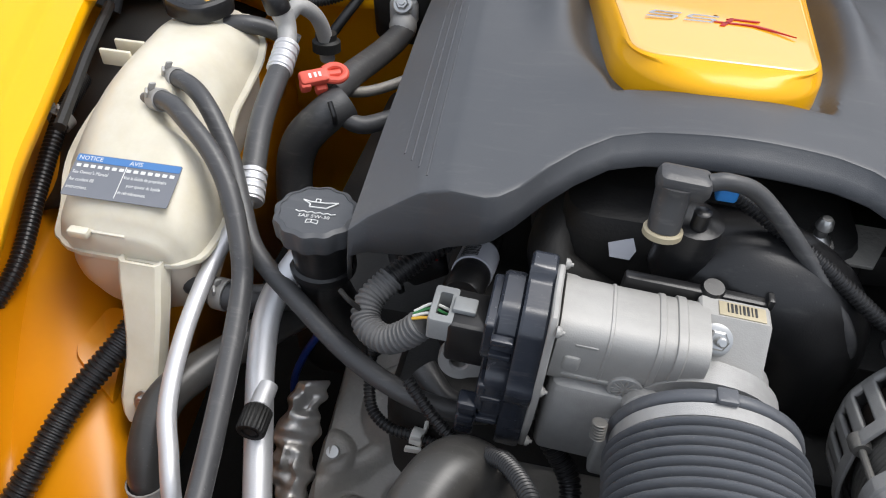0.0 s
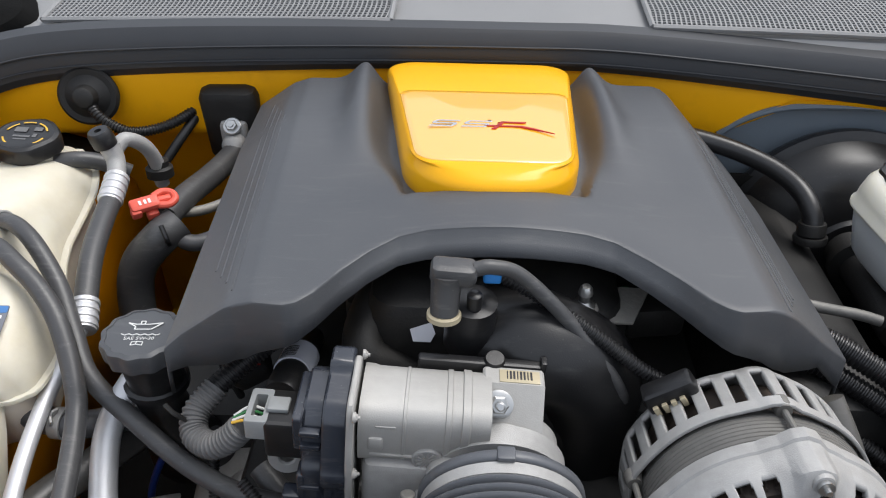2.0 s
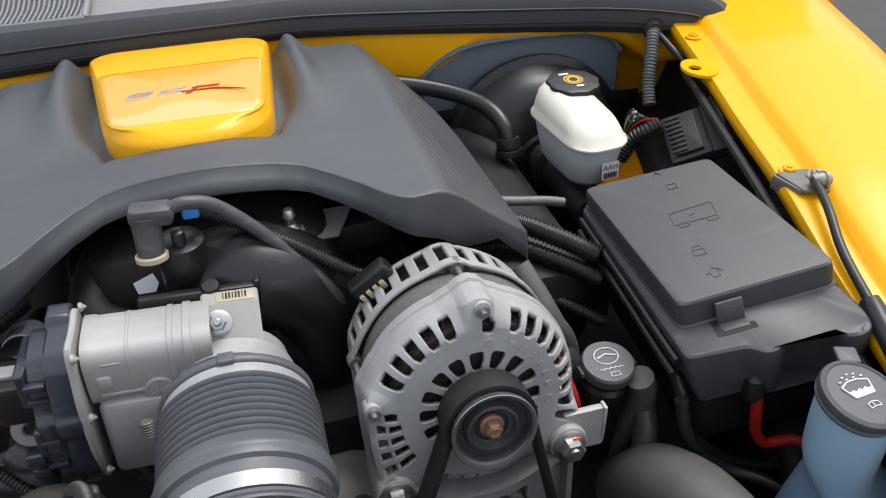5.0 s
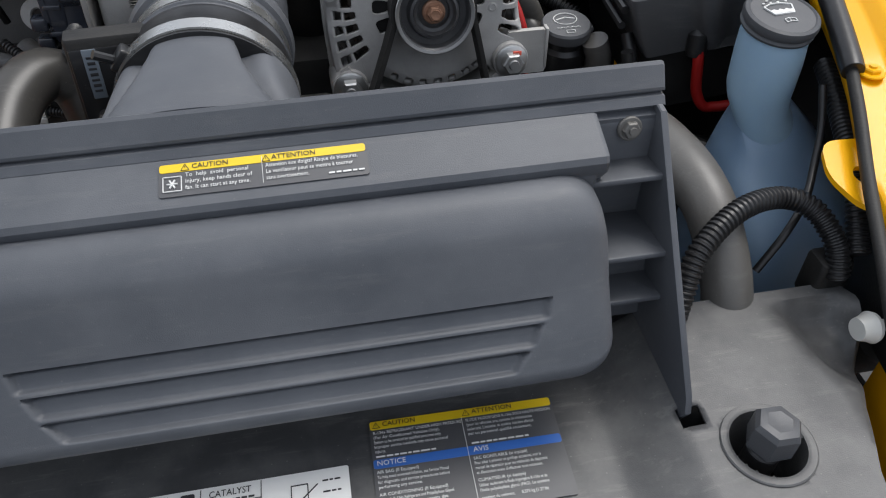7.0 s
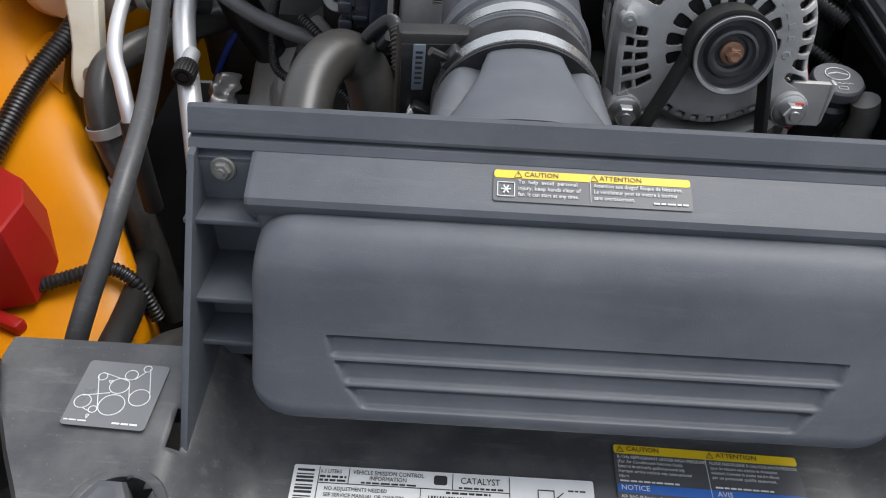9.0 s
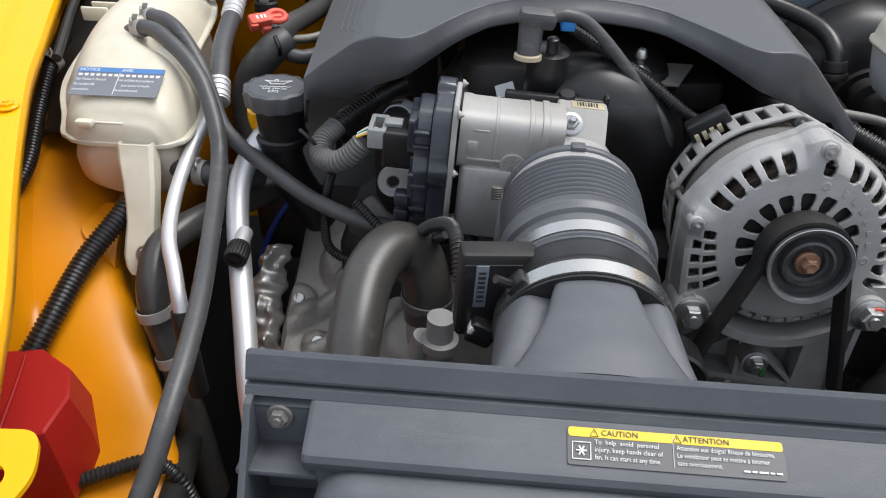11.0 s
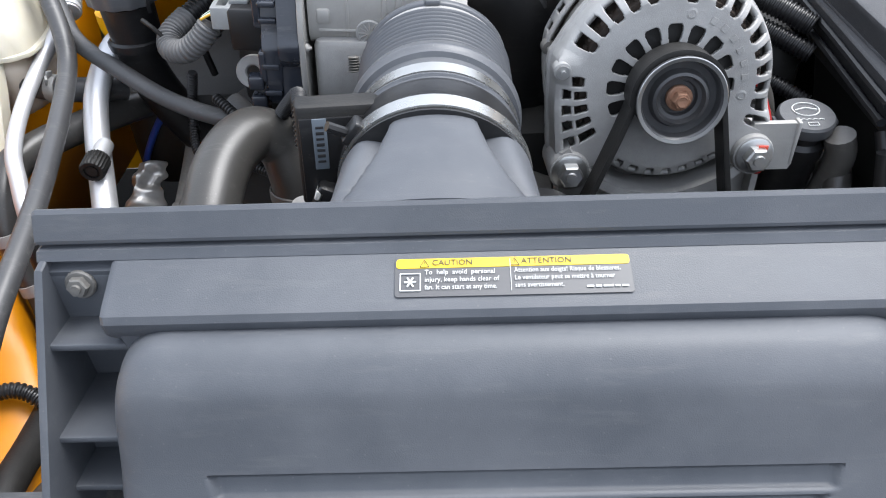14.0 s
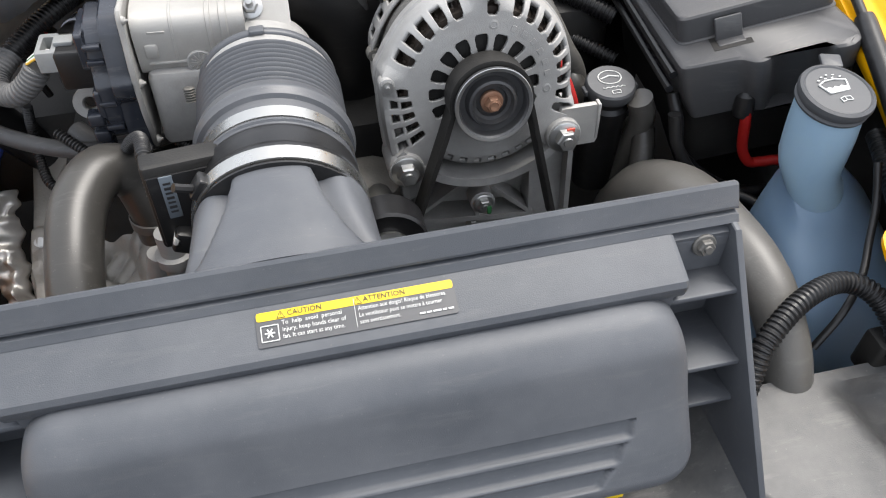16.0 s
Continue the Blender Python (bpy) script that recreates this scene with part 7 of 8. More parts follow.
hose("brake_pipe", [(-0.365, 0.16, 0.70), (-0.345, 0.06, 0.735), (-0.335, 0.0, 0.75), (-0.33, -0.05, 0.72)], 0.012, "dusty dark pipe beside the radiator", DULL, category="pipe", group="pipes beside the radiator")
hose("brake_pipe", [(-0.31, 0.10, 0.66), (-0.30, 0.02, 0.74), (-0.29, -0.03, 0.77)], 0.016, "dusty dark pipe beside the radiator", MOULDED, category="pipe", group="pipes beside the radiator")
# exhaust heat shield, fluted bright sheet
hs = thing("heat_shield", (-0.29, 0.27, 0.75), "crinkled bright aluminium heat shield", "heat shield")
s = Shape()
rows = []
rng = random.Random(31)
dent = [(rng.uniform(0, 1), rng.uniform(-0.8, 0.8), rng.uniform(0.05, 0.12), rng.uniform(-0.006, 0.006)) for _ in range(16)]
for k in range(81):
    u = k / 80
    c = Vector((-0.307, 0.326, 0.806)).lerp(Vector((-0.302, 0.236, 0.728)), u) + Vector((-0.008, 0.0, 0.004)) * math.sin(math.pi * u)
    hw = 0.008 + 0.010 * math.sin(math.pi * min(1, 0.12 + u * 0.8)) + 0.0022 * math.sin(u * 21) + 0.0014 * math.sin(u * 47 + 1)
    row = []
    for v in np.linspace(-1, 1, 15):
        f = 0.011 * (1 - v * v) + 0.0022 * math.sin(u * 24 + 1.4 * v) * (1 - 0.4 * abs(v)) + 0.0012 * math.sin(u * 55 - 2.5 * v)
        f += sum(h * math.exp(-((u - a) ** 2 / (r * r) + (v - b) ** 2 / (9 * r * r))) for a, b, r, h in dent)
        row.append(c + Vector((0.96, 0.22, 0.05)) * (hw * v) + Vector((-0.15, -0.62, 0.77)) * f)
    rows.append(row)
s.grid(rows)
part("sheet", s, SHIELD, hs, solid=0.001, angle=30)
s = Shape()
s.tube([(-0.272, 0.345, 0.745), (-0.274, 0.310, 0.742), (-0.272, 0.27, 0.725), (-0.268, 0.25, 0.69)], 0.020, 20)
part("manifold", s, RUST, hs, "rusty brown exhaust manifold")
hose("spark_plug_wire", [(-0.300, 0.372, 0.840), (-0.318, 0.368, 0.812), (-0.334, 0.366, 0.778), (-0.347, 0.368, 0.738), (-0.352, 0.37, 0.69)], 0.0034, "bright blue wire beside the oil filler", BLUE_WIRE, category="wire")
# looms by the throttle
hose("throttle_loom", [(-0.205, 0.271, 0.967), (-0.214, 0.269, 0.957), (-0.228, 0.270, 0.947), (-0.243, 0.281, 0.944), (-0.246, 0.297, 0.950), (-0.235, 0.314, 0.958)], 0.0098, "dusty grey corrugated loom curling from the throttle plug", GREYLOOM, category="wiring loom", ribs=(0.0036, 0.0012))
hose("throttle_loom", [(-0.237, 0.312, 0.957), (-0.222, 0.328, 0.965), (-0.205, 0.345, 0.972), (-0.185, 0.37, 0.975)], 0.0085, "black corrugated loom under the engine cover", LOOM, category="wiring loom", ribs=(0.0034, 0.0011))
s = Shape()
s.tube([(-0.248, 0.286, 0.952), (-0.255, 0.284, 0.962), (-0.262, 0.288, 0.966)], 0.0018, 6)
single("cable_tie", s, DULL, "loose cable tie end on the loom", "cable tie")
sp = thing("sensor_plug", (-0.237, 0.369, 0.92), "small black sensor plug with a red lock tab", "plug")
s = Shape()
s.box((-0.240, 0.366, 0.926), (0.018, 0.016, 0.026), 0.003, (25, -20, 20))
part("housing", s, BLACK, sp)
s = Shape()
s.box((-0.232, 0.359, 0.940), (0.010, 0.006, 0.006), 0.0015, (25, -20, 20))
part("lock", s, RED, sp, "red lock tab")
s = Shape()
s.tube([(-0.244, 0.372, 0.915), (-0.250, 0.378, 0.90), (-0.248, 0.385, 0.87)], 0.0035, 8)
part("lead", s, LOOM, sp)
ss = thing("temperature_sensor", (-0.178, 0.335, 0.97), "black sensor connector with a pale printed sleeve", "sensor")
s = Shape()
SB, SW = Vector((-0.1865, 0.300, 0.966)), Vector((0.06, 1, -0.25)).normalized()
s.lathe([(0.0115, 0), (0.0128, 0.003), (0.0128, 0.058), (0.0105, 0.062), (0.0105, 0.085)], SB, SW, 24)
part("housing", s, BLACK, ss)
s = Shape()
s.lathe([(0.0130, 0.0300), (0.0138, 0.0305), (0.0138, 0.0560), (0.0130, 0.0565)], SB, SW, 28)
sleeve = part("sleeve", s, SLEEVE, ss, "pale barcode sleeve")
SX = Vector((1, 0, 0)) - SW * SW.x
SZ = SX.normalized().cross(SW)
for k in range(8):
    s = Shape()
    s.grid([[SB + SW * (0.0335 + 0.0018 * k + d) + (SX * math.sin(a) + SZ * math.cos(a)) * 0.01395 for a in np.linspace(-0.75, 0.15, 8)] for d in (0, 0.0006 + 0.0004 * (k % 2))])
    part("bar", s, INK, sleeve, solid=0.0002)
hose("sensor_wire", [(-0.245, 0.318, 0.905), (-0.253, 0.323, 0.875), (-0.254, 0.312, 0.852), (-0.247, 0.289, 0.840), (-0.231, 0.277, 0.836), (-0.214, 0.275, 0.835), (-0.196, 0.272, 0.834), (-0.180, 0.263, 0.832), (-0.168, 0.25, 0.825)], 0.0046, "thin black corrugated sensor loom with a white clip", LOOM, category="wiring loom", ribs=(0.003, 0.0009))
lc = thing("loom_clip", (-0.209, 0.274, 0.836), "white plastic clip holding the sensor loom", "clip")
s = Shape()
s.lathe([(0.0050, -0.0045), (0.0068, -0.0045), (0.0068, 0.0045), (0.0050, 0.0045)], (-0.2085, 0.2745, 0.835), (1, -0.15, -0.05), 16)
s.box((-0.2085, 0.2700, 0.8425), (0.008, 0.005, 0.006), 0.001)
part("ring", s, WHITE_PLASTIC, lc)
s = Shape()
s.box((-0.2105, 0.266, 0.830), (0.012, 0.003, 0.006), 0.001, (0, 12, 10))
s.box((-0.2040, 0.283, 0.839), (0.003, 0.010, 0.006), 0.001)
part("lug", s, WHITE_PLASTIC, lc)
hose("sensor_wire", [(-0.215, 0.272, 0.905), (-0.19, 0.252, 0.892), (-0.165, 0.238, 0.886), (-0.145, 0.232, 0.90), (-0.132, 0.20, 0.93)], 0.0045, "thin black loom behind the radiator hose", LOOM, category="wiring loom", ribs=(0.003, 0.001))
hose("sensor_wire", [(-0.12, 0.26, 0.89), (-0.10, 0.24, 0.865), (-0.105, 0.20, 0.85), (-0.125, 0.19, 0.845), (-0.15, 0.175, 0.83)], 0.0075, "black corrugated loom under the intake hose", LOOM, category="wiring loom", ribs=(0.0035, 0.0011))
hose("water_pipe", [(-0.21, 0.30, 0.885), (-0.19, 0.283, 0.875), (-0.165, 0.285, 0.872), (-0.12, 0.30, 0.87)], 0.0095, "dark rubber water pipe under the throttle")
pp = thing("dark_plug", (-0.215, 0.33, 0.93), "black injector plug with a red lock in the shadow", "plug")
s = Shape()
s.box((-0.222, 0.345, 0.948), (0.03, 0.025, 0.026), 0.004, (20, -30, 10))
part("housing", s, BLACK, pp)
s = Shape()
s.box((-0.214, 0.337, 0.960), (0.008, 0.006, 0.006), 0.001, (20, -30, 10))
part("lock", s, RED, pp)

# ---- fuse box ----
fb = thing("fuse_box", (0.39, 0.33, 0.84), "black plastic under-hood fuse box with a moulded lid", "fuse box")
FM = pose(0.3775, 0.3275, 0.9615, 0, -13, -6)
LID = [(-0.0580, -0.0950), (0.0735, -0.0985), (0.0555, 0.0895), (-0.0720, 0.1020)]
BASE = [(-0.0680, -0.1270), (-0.0200, -0.1335), (-0.0120, -0.1435), (-0.0010, -0.1440), (0.0112, -0.1320), (0.0246, -0.1300), (0.0430, -0.1355), (0.0465, -0.1490), (0.0580, -0.1530), (0.0700, -0.1490), (0.0775, -0.1370), (0.0600, 0.0930), (-0.0780, 0.1060)]


def tray(outline, radii, levels):
    """A moulded box: a rounded outline stacked at (height, growth) levels in the fuse box's own frame."""
    pts = rpoly(outline, radii, 4)
    c = sum((Vector(q) for q in outline), Vector((0, 0))) / len(outline)
    s = Shape()
    rings = []
    for h, g in levels:
        rings.append([FM @ Vector((*(c + (q - c) * (1 + g / (q - c).length)), h)) for q in pts])
    return s.loft(rings)


lid = part("lid", tray(LID, [0.008] * 4, [(-0.027, 0.001), (-0.006, 0.0), (-0.0022, -0.0008), (-0.0006, -0.0026), (0.0, -0.0055)]), BOXBLACK, fb, angle=30)
base = part("base", tray(BASE, [0.006, 0.006, 0.006, 0.006, 0.006, 0.006, 0.006, 0.006, 0.007, 0.007, 0.008, 0.010, 0.010], [(-0.085, -0.010), (-0.060, -0.004), (-0.030, 0.0), (-0.0262, -0.0012), (-0.0245, -0.0042)]), BOXBLACK, fb, angle=30)
part("lower_case", tray([(-0.060, -0.112), (0.062, -0.120), (0.050, 0.085), (-0.068, 0.095)], [0.010] * 4, [(-0.150, 0.0), (-0.080, 0.0)]), DULL, fb)
part("lid_flange", tray(LID, [0.008] * 4, [(-0.0275, 0.0035), (-0.0235, 0.0035), (-0.0225, 0.0022)]), BOXBLACK, fb)
for h, g in ((-0.036, 0.0), (-0.050, 0.004)):
    s = Shape()
    s.tube([FM @ Vector((-0.0715 - g, -0.118, h)), FM @ Vector((-0.0755 - g, 0.0, h)), FM @ Vector((-0.0800 - g, 0.098, h))], 0.0036, 8, 4)
    part("side_rail", s, BLACK, fb)
# Flat dark plate on the shelf paints the shade of a latch recess.
s = Shape()
s.prism([(-0.0355, -0.1165), (-0.0030, -0.1185), (-0.0015, -0.0965), (-0.0345, -0.0950)], FM @ pose(0, 0, -0.0244), 0.0006)
part("latch_shade_plate", s, DULL, fb)
s = Shape()
s.box((-0.0185, -0.1020, -0.0160), (0.0230, 0.0035, 0.0230), 0.0014, (-14, 0, -2))
s.box((-0.0185, -0.1070, -0.0245), (0.0230, 0.0130, 0.0030), 0.0012, (0, 0, -2))
s.v = [FM @ Vector(p) for p in s.v]
part("latch", s, BOXBLACK, fb)
m = FM @ pose(0, 0, 0.0002)
for pts, closed in (([(-0.0180, 0.0020), (0.0215, -0.0010), (0.0240, 0.0200), (-0.0165, 0.0200)], True), ([(-0.0150, 0.0020), (-0.0150, -0.0035), (-0.0060, -0.0035), (-0.0060, 0.0015)], False), ([(0.0110, 0.0000), (0.0110, -0.0060), (0.0205, -0.0060), (0.0205, -0.0010)], False),
                    ([(0.0030, 0.0170), (-0.0010, 0.0100), (0.0060, 0.0110), (0.0020, 0.0040)], False), ([(-0.0200, -0.0450), (-0.0100, -0.0460), (-0.0100, -0.0380), (-0.0200, -0.0375)], True), ([(-0.0180, -0.0375), (-0.0180, -0.0330), (-0.0120, -0.0330), (-0.0110, -0.0350)], False),
                    ([(-0.0180, -0.0760), (-0.0120, -0.0760), (-0.0120, -0.0700), (-0.0080, -0.0700), (-0.0150, -0.0640), (-0.0220, -0.0700), (-0.0180, -0.0700)], True), ([(-0.0010, 0.0560), (0.0080, 0.0555), (0.0085, 0.0630), (-0.0005, 0.0640)], True), ([(-0.0060, 0.0840), (-0.0010, 0.0900), (0.0030, 0.0830)], False)):
    line(lid, m, pts, 0.0005, LABEL_GREY, "moulded_mark", closed)
hose("red_cable", [(0.367, 0.195, 0.890), (0.368, 0.190, 0.868), (0.372, 0.188, 0.840), (0.380, 0.184, 0.825), (0.392, 0.182, 0.824), (0.41, 0.175, 0.826), (0.43, 0.15, 0.81)], 0.0048, "red battery cable under the fuse box", RED, category="cable")
s = Shape()
s.lathe([(0.008, 0), (0.009, 0.004), (0.009, 0.02), (0.006, 0.024)], (0.367, 0.195, 0.872), (0, 0.2, 1), 16)
single("cable_boot", s, BLACK, "black rubber boot on the red cable", "cable boot")
s = Shape()
s.box((0.310, 0.204, 0.868), (0.006, 0.005, 0.008), 0.0015)
single("cable_marker", s, ORANGE_RED, "small orange marker on a cable", "marker")
hose("black_cable", [(0.307, 0.206, 0.876), (0.313, 0.200, 0.845), (0.330, 0.194, 0.815), (0.352, 0.186, 0.798), (0.385, 0.165, 0.790), (0.41, 0.13, 0.775)], 0.0055, "black cable curving below the fuse box", LOOM, category="cable")
for k, (dz, dy) in enumerate(((0.0, 0.0), (-0.022, -0.012), (-0.046, 0.008), (-0.062, -0.03))):
    hose("fuse_loom", [(0.19, 0.44 + dy, 0.925 + dz), (0.235, 0.425 + dy, 0.928 + dz), (0.275, 0.40 + dy, 0.918 + dz), (0.310, 0.375 + dy, 0.905 + dz)], 0.0105 - 0.001 * k, "black corrugated loom entering the fuse box", LOOM, category="wiring loom", ribs=(0.0042, 0.0013), group="fuse box looms")
hose("fuel_pipe", [(0.18, 0.50, 0.93), (0.24, 0.475, 0.922), (0.29, 0.465, 0.918), (0.31, 0.46, 0.915)], 0.0052, "dull metal fuel pipe behind the fuse box", STATOR, category="pipe")

# ---- power steering reservoir ----
ps = thing("power_steering_reservoir", (0.268, 0.26, 0.80), "black power steering reservoir with a printed cap", "reservoir")
PC, PA = Vector((0.2685, 0.262, 0.868)), Vector((0.0, -0.12, 1)).normalized()
s = Shape()
s.lathe([(0.021, -0.12), (0.021, -0.03), (0.0222, -0.025), (0.0222, -0.012), (0.019, -0.008), (0.019, 0.002)], PC, PA, 28)
part("body", s, BLACK, ps)
s = Shape()
s.lathe([(0.0195, 0), (0.0232, 0.001), (0.0240, 0.004), (0.0236, 0.010), (0.0220, 0.012), (0.008, 0.0122)], PC, PA, 36)
s.box(PC + Vector((0.0225, 0.0, 0.004)), (0.008, 0.012, 0.006), 0.002)
s.box(PC + Vector((-0.0225, 0.0, 0.004)), (0.008, 0.012, 0.006), 0.002)
pcap = part("cap", s, COVER, ps, "dark grey printed cap")
m = frame_of(PC + PA * 0.0124, (1, 0, 0), (0, 1, 0.12))
line(pcap, m, [(0.011 * math.cos(a), 0.005 + 0.009 * math.sin(a)) for a in np.linspace(0, 2 * math.pi, 24)], 0.0006, PALE_INK)
line(pcap, m, [(-0.009, 0.004), (0.0, 0.007), (0.009, 0.004)], 0.0009, PALE_INK)
line(pcap, m, [(-0.011 + 0.0024 * k, -0.008 - 0.0013 * (k % 2)) for k in range(10)], 0.0005, PALE_INK)
line(pcap, m, [(-0.004, -0.017), (0.004, -0.017), (0.004, -0.013), (-0.004, -0.013)], 0.0004, PALE_INK, closed=True)
hose("steering_hose", [(0.300, 0.262, 0.82), (0.303, 0.250, 0.83), (0.298, 0.230, 0.81), (0.285, 0.21, 0.77), (0.27, 0.20, 0.70)], 0.0115, "dusty power steering return hose", MOULDED)
hose("steering_hose", [(0.2, 0.36, 0.87), (0.23, 0.33, 0.86), (0.25, 0.30, 0.85), (0.26, 0.29, 0.80)], 0.012, "dark hose behind the steering reservoir", MOULDED)

# ---- washer bottle ----
hose("charging_cable", [(0.204, 0.232, 0.930), (0.209, 0.216, 0.915), (0.213, 0.208, 0.895), (0.217, 0.216, 0.855)], 0.0034, "red charging cable behind the alternator", RED, category="cable")
hose("engine_loom", [(0.214, 0.345, 0.935), (0.226, 0.324, 0.912), (0.236, 0.312, 0.890), (0.252, 0.312, 0.858), (0.262, 0.305, 0.80)], 0.0115, "dusty taped engine loom beside the alternator", DUSTY_HOSE, category="wiring loom")
hose("steering_hose", [(0.292, 0.245, 0.868), (0.299, 0.246, 0.845), (0.298, 0.255, 0.80), (0.295, 0.268, 0.75), (0.29, 0.27, 0.69)], 0.0125, "dusty rubber hose below the power steering reservoir", DUSTY_HOSE)
hose("battery_lead", [(0.316, 0.230, 0.880), (0.318, 0.215, 0.858), (0.323, 0.211, 0.829), (0.347, 0.206, 0.800), (0.381, 0.196, 0.779), (0.413, 0.190, 0.777), (0.43, 0.20, 0.775)], 0.0058, "black cable looping under the fuse box", LOOM, category="cable")
wb = thing("washer_bottle", (0.37, 0.06, 0.72), "translucent blue windscreen washer bottle with a grey cap", "washer bottle")
s = Shape()


def ring_at(c, rx, ry, tilt=0.0, n=32, p=2.0):
    out = []
    for j in range(n):
        a = 2 * math.pi * j / n
        cx, sy = math.cos(a), math.sin(a)
        x, y = math.copysign(abs(cx) ** (2 / p), cx) * rx, math.copysign(abs(sy) ** (2 / p), sy) * ry
        out.append((c[0] + x, c[1] + y, c[2] + tilt * y))
    return out


BOTTLE = [ring_at((0.3860, 0.1290, 0.934), 0.0242, 0.0242, 0.15), ring_at((0.3855, 0.1280, 0.924), 0.0254, 0.0254, 0.15), ring_at((0.3850, 0.1265, 0.909), 0.0260, 0.0258, 0.15), ring_at((0.3842, 0.1250, 0.894), 0.0258, 0.0254, 0.2), ring_at((0.3836, 0.1240, 0.882), 0.0254, 0.0248, 0.25),
          ring_at((0.3850, 0.1225, 0.872), 0.0248, 0.0240, 0.4, p=2.1), ring_at((0.3905, 0.1195, 0.861), 0.0255, 0.0250, 0.6, p=2.2), ring_at((0.3975, 0.1150, 0.850), 0.0310, 0.0310, 0.6, p=2.3), ring_at((0.4030, 0.1080, 0.834), 0.0430, 0.0430, 0.4, p=2.4), ring_at((0.4050, 0.0980, 0.812), 0.0530, 0.0560, 0.2, p=2.6), ring_at((0.4040, 0.0900, 0.780), 0.0590, 0.0660, 0.1, p=2.8), ring_at((0.402, 0.086, 0.73), 0.062, 0.070, 0, p=3), ring_at((0.400, 0.085, 0.66), 0.062, 0.070, 0, p=3)]
s.loft(BOTTLE[6:])
part("bottle", s, BLUE_BOTTLE, wb, angle=60)
# Neck keeps the paler, lit blue; the body's colour holds its shade.
s = Shape()
s.loft(BOTTLE[:7])
part("neck", s, NECK, wb, "filler neck in a paler blue than the shaded body", angle=60)
WC, WA = Vector((0.3862, 0.1295, 0.9315)), Vector((0.03, -0.17, 1)).normalized()
s = Shape()
s.lathe([(r * 0.905, h) for r, h in ((0.0270, 0), (0.0300, 0.0005), (0.0306, 0.0025), (0.0290, 0.0040), (0.0290, 0.0060), (0.0308, 0.0066), (0.0314, 0.0095), (0.0304, 0.0125), (0.0275, 0.0138), (0.0265, 0.0132), (0.0262, 0.0128), (0.008, 0.0130))], WC, WA, 56)
s.box(WC + WA * 0.010 + Vector((0.013, 0.030, 0.006)), (0.016, 0.014, 0.004), 0.0018, (10, 0, -20))
wcap = part("cap", s, COVER, wb, "grey plastic flip cap")
m = frame_of(WC + WA * 0.0133, (1, 0.12, -0.03), (0, 1, 0.17)) @ Matrix.Scale(0.9, 4)
line(wcap, m, [(-0.0135, 0.0085), (-0.006, 0.0115), (0.004, 0.0115), (0.0135, 0.0085), (0.0095, -0.0020), (-0.0095, -0.0020)], 0.0007, PALE_INK, closed=True)
s = Shape()
s.prism([(-0.0098, -0.0010), (0.0098, -0.0010), (0.0112, 0.0030), (0.0080, 0.0022), (0.0050, 0.0040), (0.0020, 0.0024), (-0.0010, 0.0042), (-0.0040, 0.0024), (-0.0070, 0.0042), (-0.0112, 0.0030)], m @ pose(0, 0, 0.0002), 0.0004)
part("printed_shape", s, PALE_INK, wcap)
for x, y in ((-0.0110, 0.0130), (-0.0060, 0.0160), (0.0, 0.0172), (0.006, 0.0160), (0.0110, 0.0130), (-0.0035, 0.0135), (0.0035, 0.0135)):
    plate(wcap, m, x - 0.0012, y - 0.0005, x + 0.0012, y + 0.0005, PALE_INK, "printed_dot", 0.0002, r=0.0004)
line(wcap, m, [(-0.0050, -0.0130), (-0.0005, -0.0120), (0.0050, -0.0130), (0.0050, -0.0090), (-0.0005, -0.0080), (-0.0050, -0.0090)], 0.0004, PALE_INK, closed=True)
line(wcap, m, [(-0.0005, -0.0120), (-0.0005, -0.0082)], 0.0004, PALE_INK)
hose("washer_tube", [(0.407, 0.085, 0.905), (0.403, 0.065, 0.880), (0.392, 0.045, 0.862), (0.376, 0.022, 0.850), (0.355, 0.004, 0.835), (0.335, -0.005, 0.81)], 0.0030, "thin black washer fluid tube down the bottle", LOOM, category="tube")
hose("outlet_hose", [(0.292, 0.22, 0.74), (0.290, 0.185, 0.795), (0.291, 0.140, 0.832), (0.296, 0.090, 0.851), (0.302, 0.040, 0.855), (0.303, 0.002, 0.838), (0.304, -0.025, 0.805), (0.304, -0.04, 0.75)], [0.038, 0.037, 0.034, 0.026, 0.0195, 0.0180, 0.0180, 0.0180], "thick dull rubber radiator outlet hose", DUSTY_HOSE, n=24)
hose("headlamp_loom", [(0.253, -0.045, 0.80), (0.258, -0.038, 0.832), (0.272, -0.022, 0.858), (0.306, -0.002, 0.871), (0.344, 0.010, 0.867), (0.366, 0.000, 0.861), (0.376, -0.022, 0.846), (0.377, -0.036, 0.825)], 0.0082, "black corrugated headlamp loom arching over the hose", LOOM, category="wiring loom", ribs=(0.0040, 0.0013))
hose("fender_loom", [(0.432, 0.12, 0.90), (0.416, 0.06, 0.885), (0.402, 0.01, 0.87), (0.39, -0.03, 0.84)], 0.0085, "black corrugated loom along the fender", LOOM, category="wiring loom", ribs=(0.0040, 0.0013))
s = Shape()
s.box((0.378, -0.022, 0.815), (0.026, 0.022, 0.04), 0.004)
single("lamp_plug", s, DULL, "black headlamp plug beside the panel", "plug")
rb = thing("lamp_bracket", (0.40, -0.07, 0.83), "black steel bracket beside the front panel", "bracket", "lamp brackets")
s = Shape()
s.box((0.402, -0.055, 0.825), (0.006, 0.09, 0.09), 0.002, (0, -6, -10))
s.box((0.410, -0.055, 0.868), (0.026, 0.09, 0.004), 0.0015, (0, 6, -10))
part("plate", s, DULL, rb)
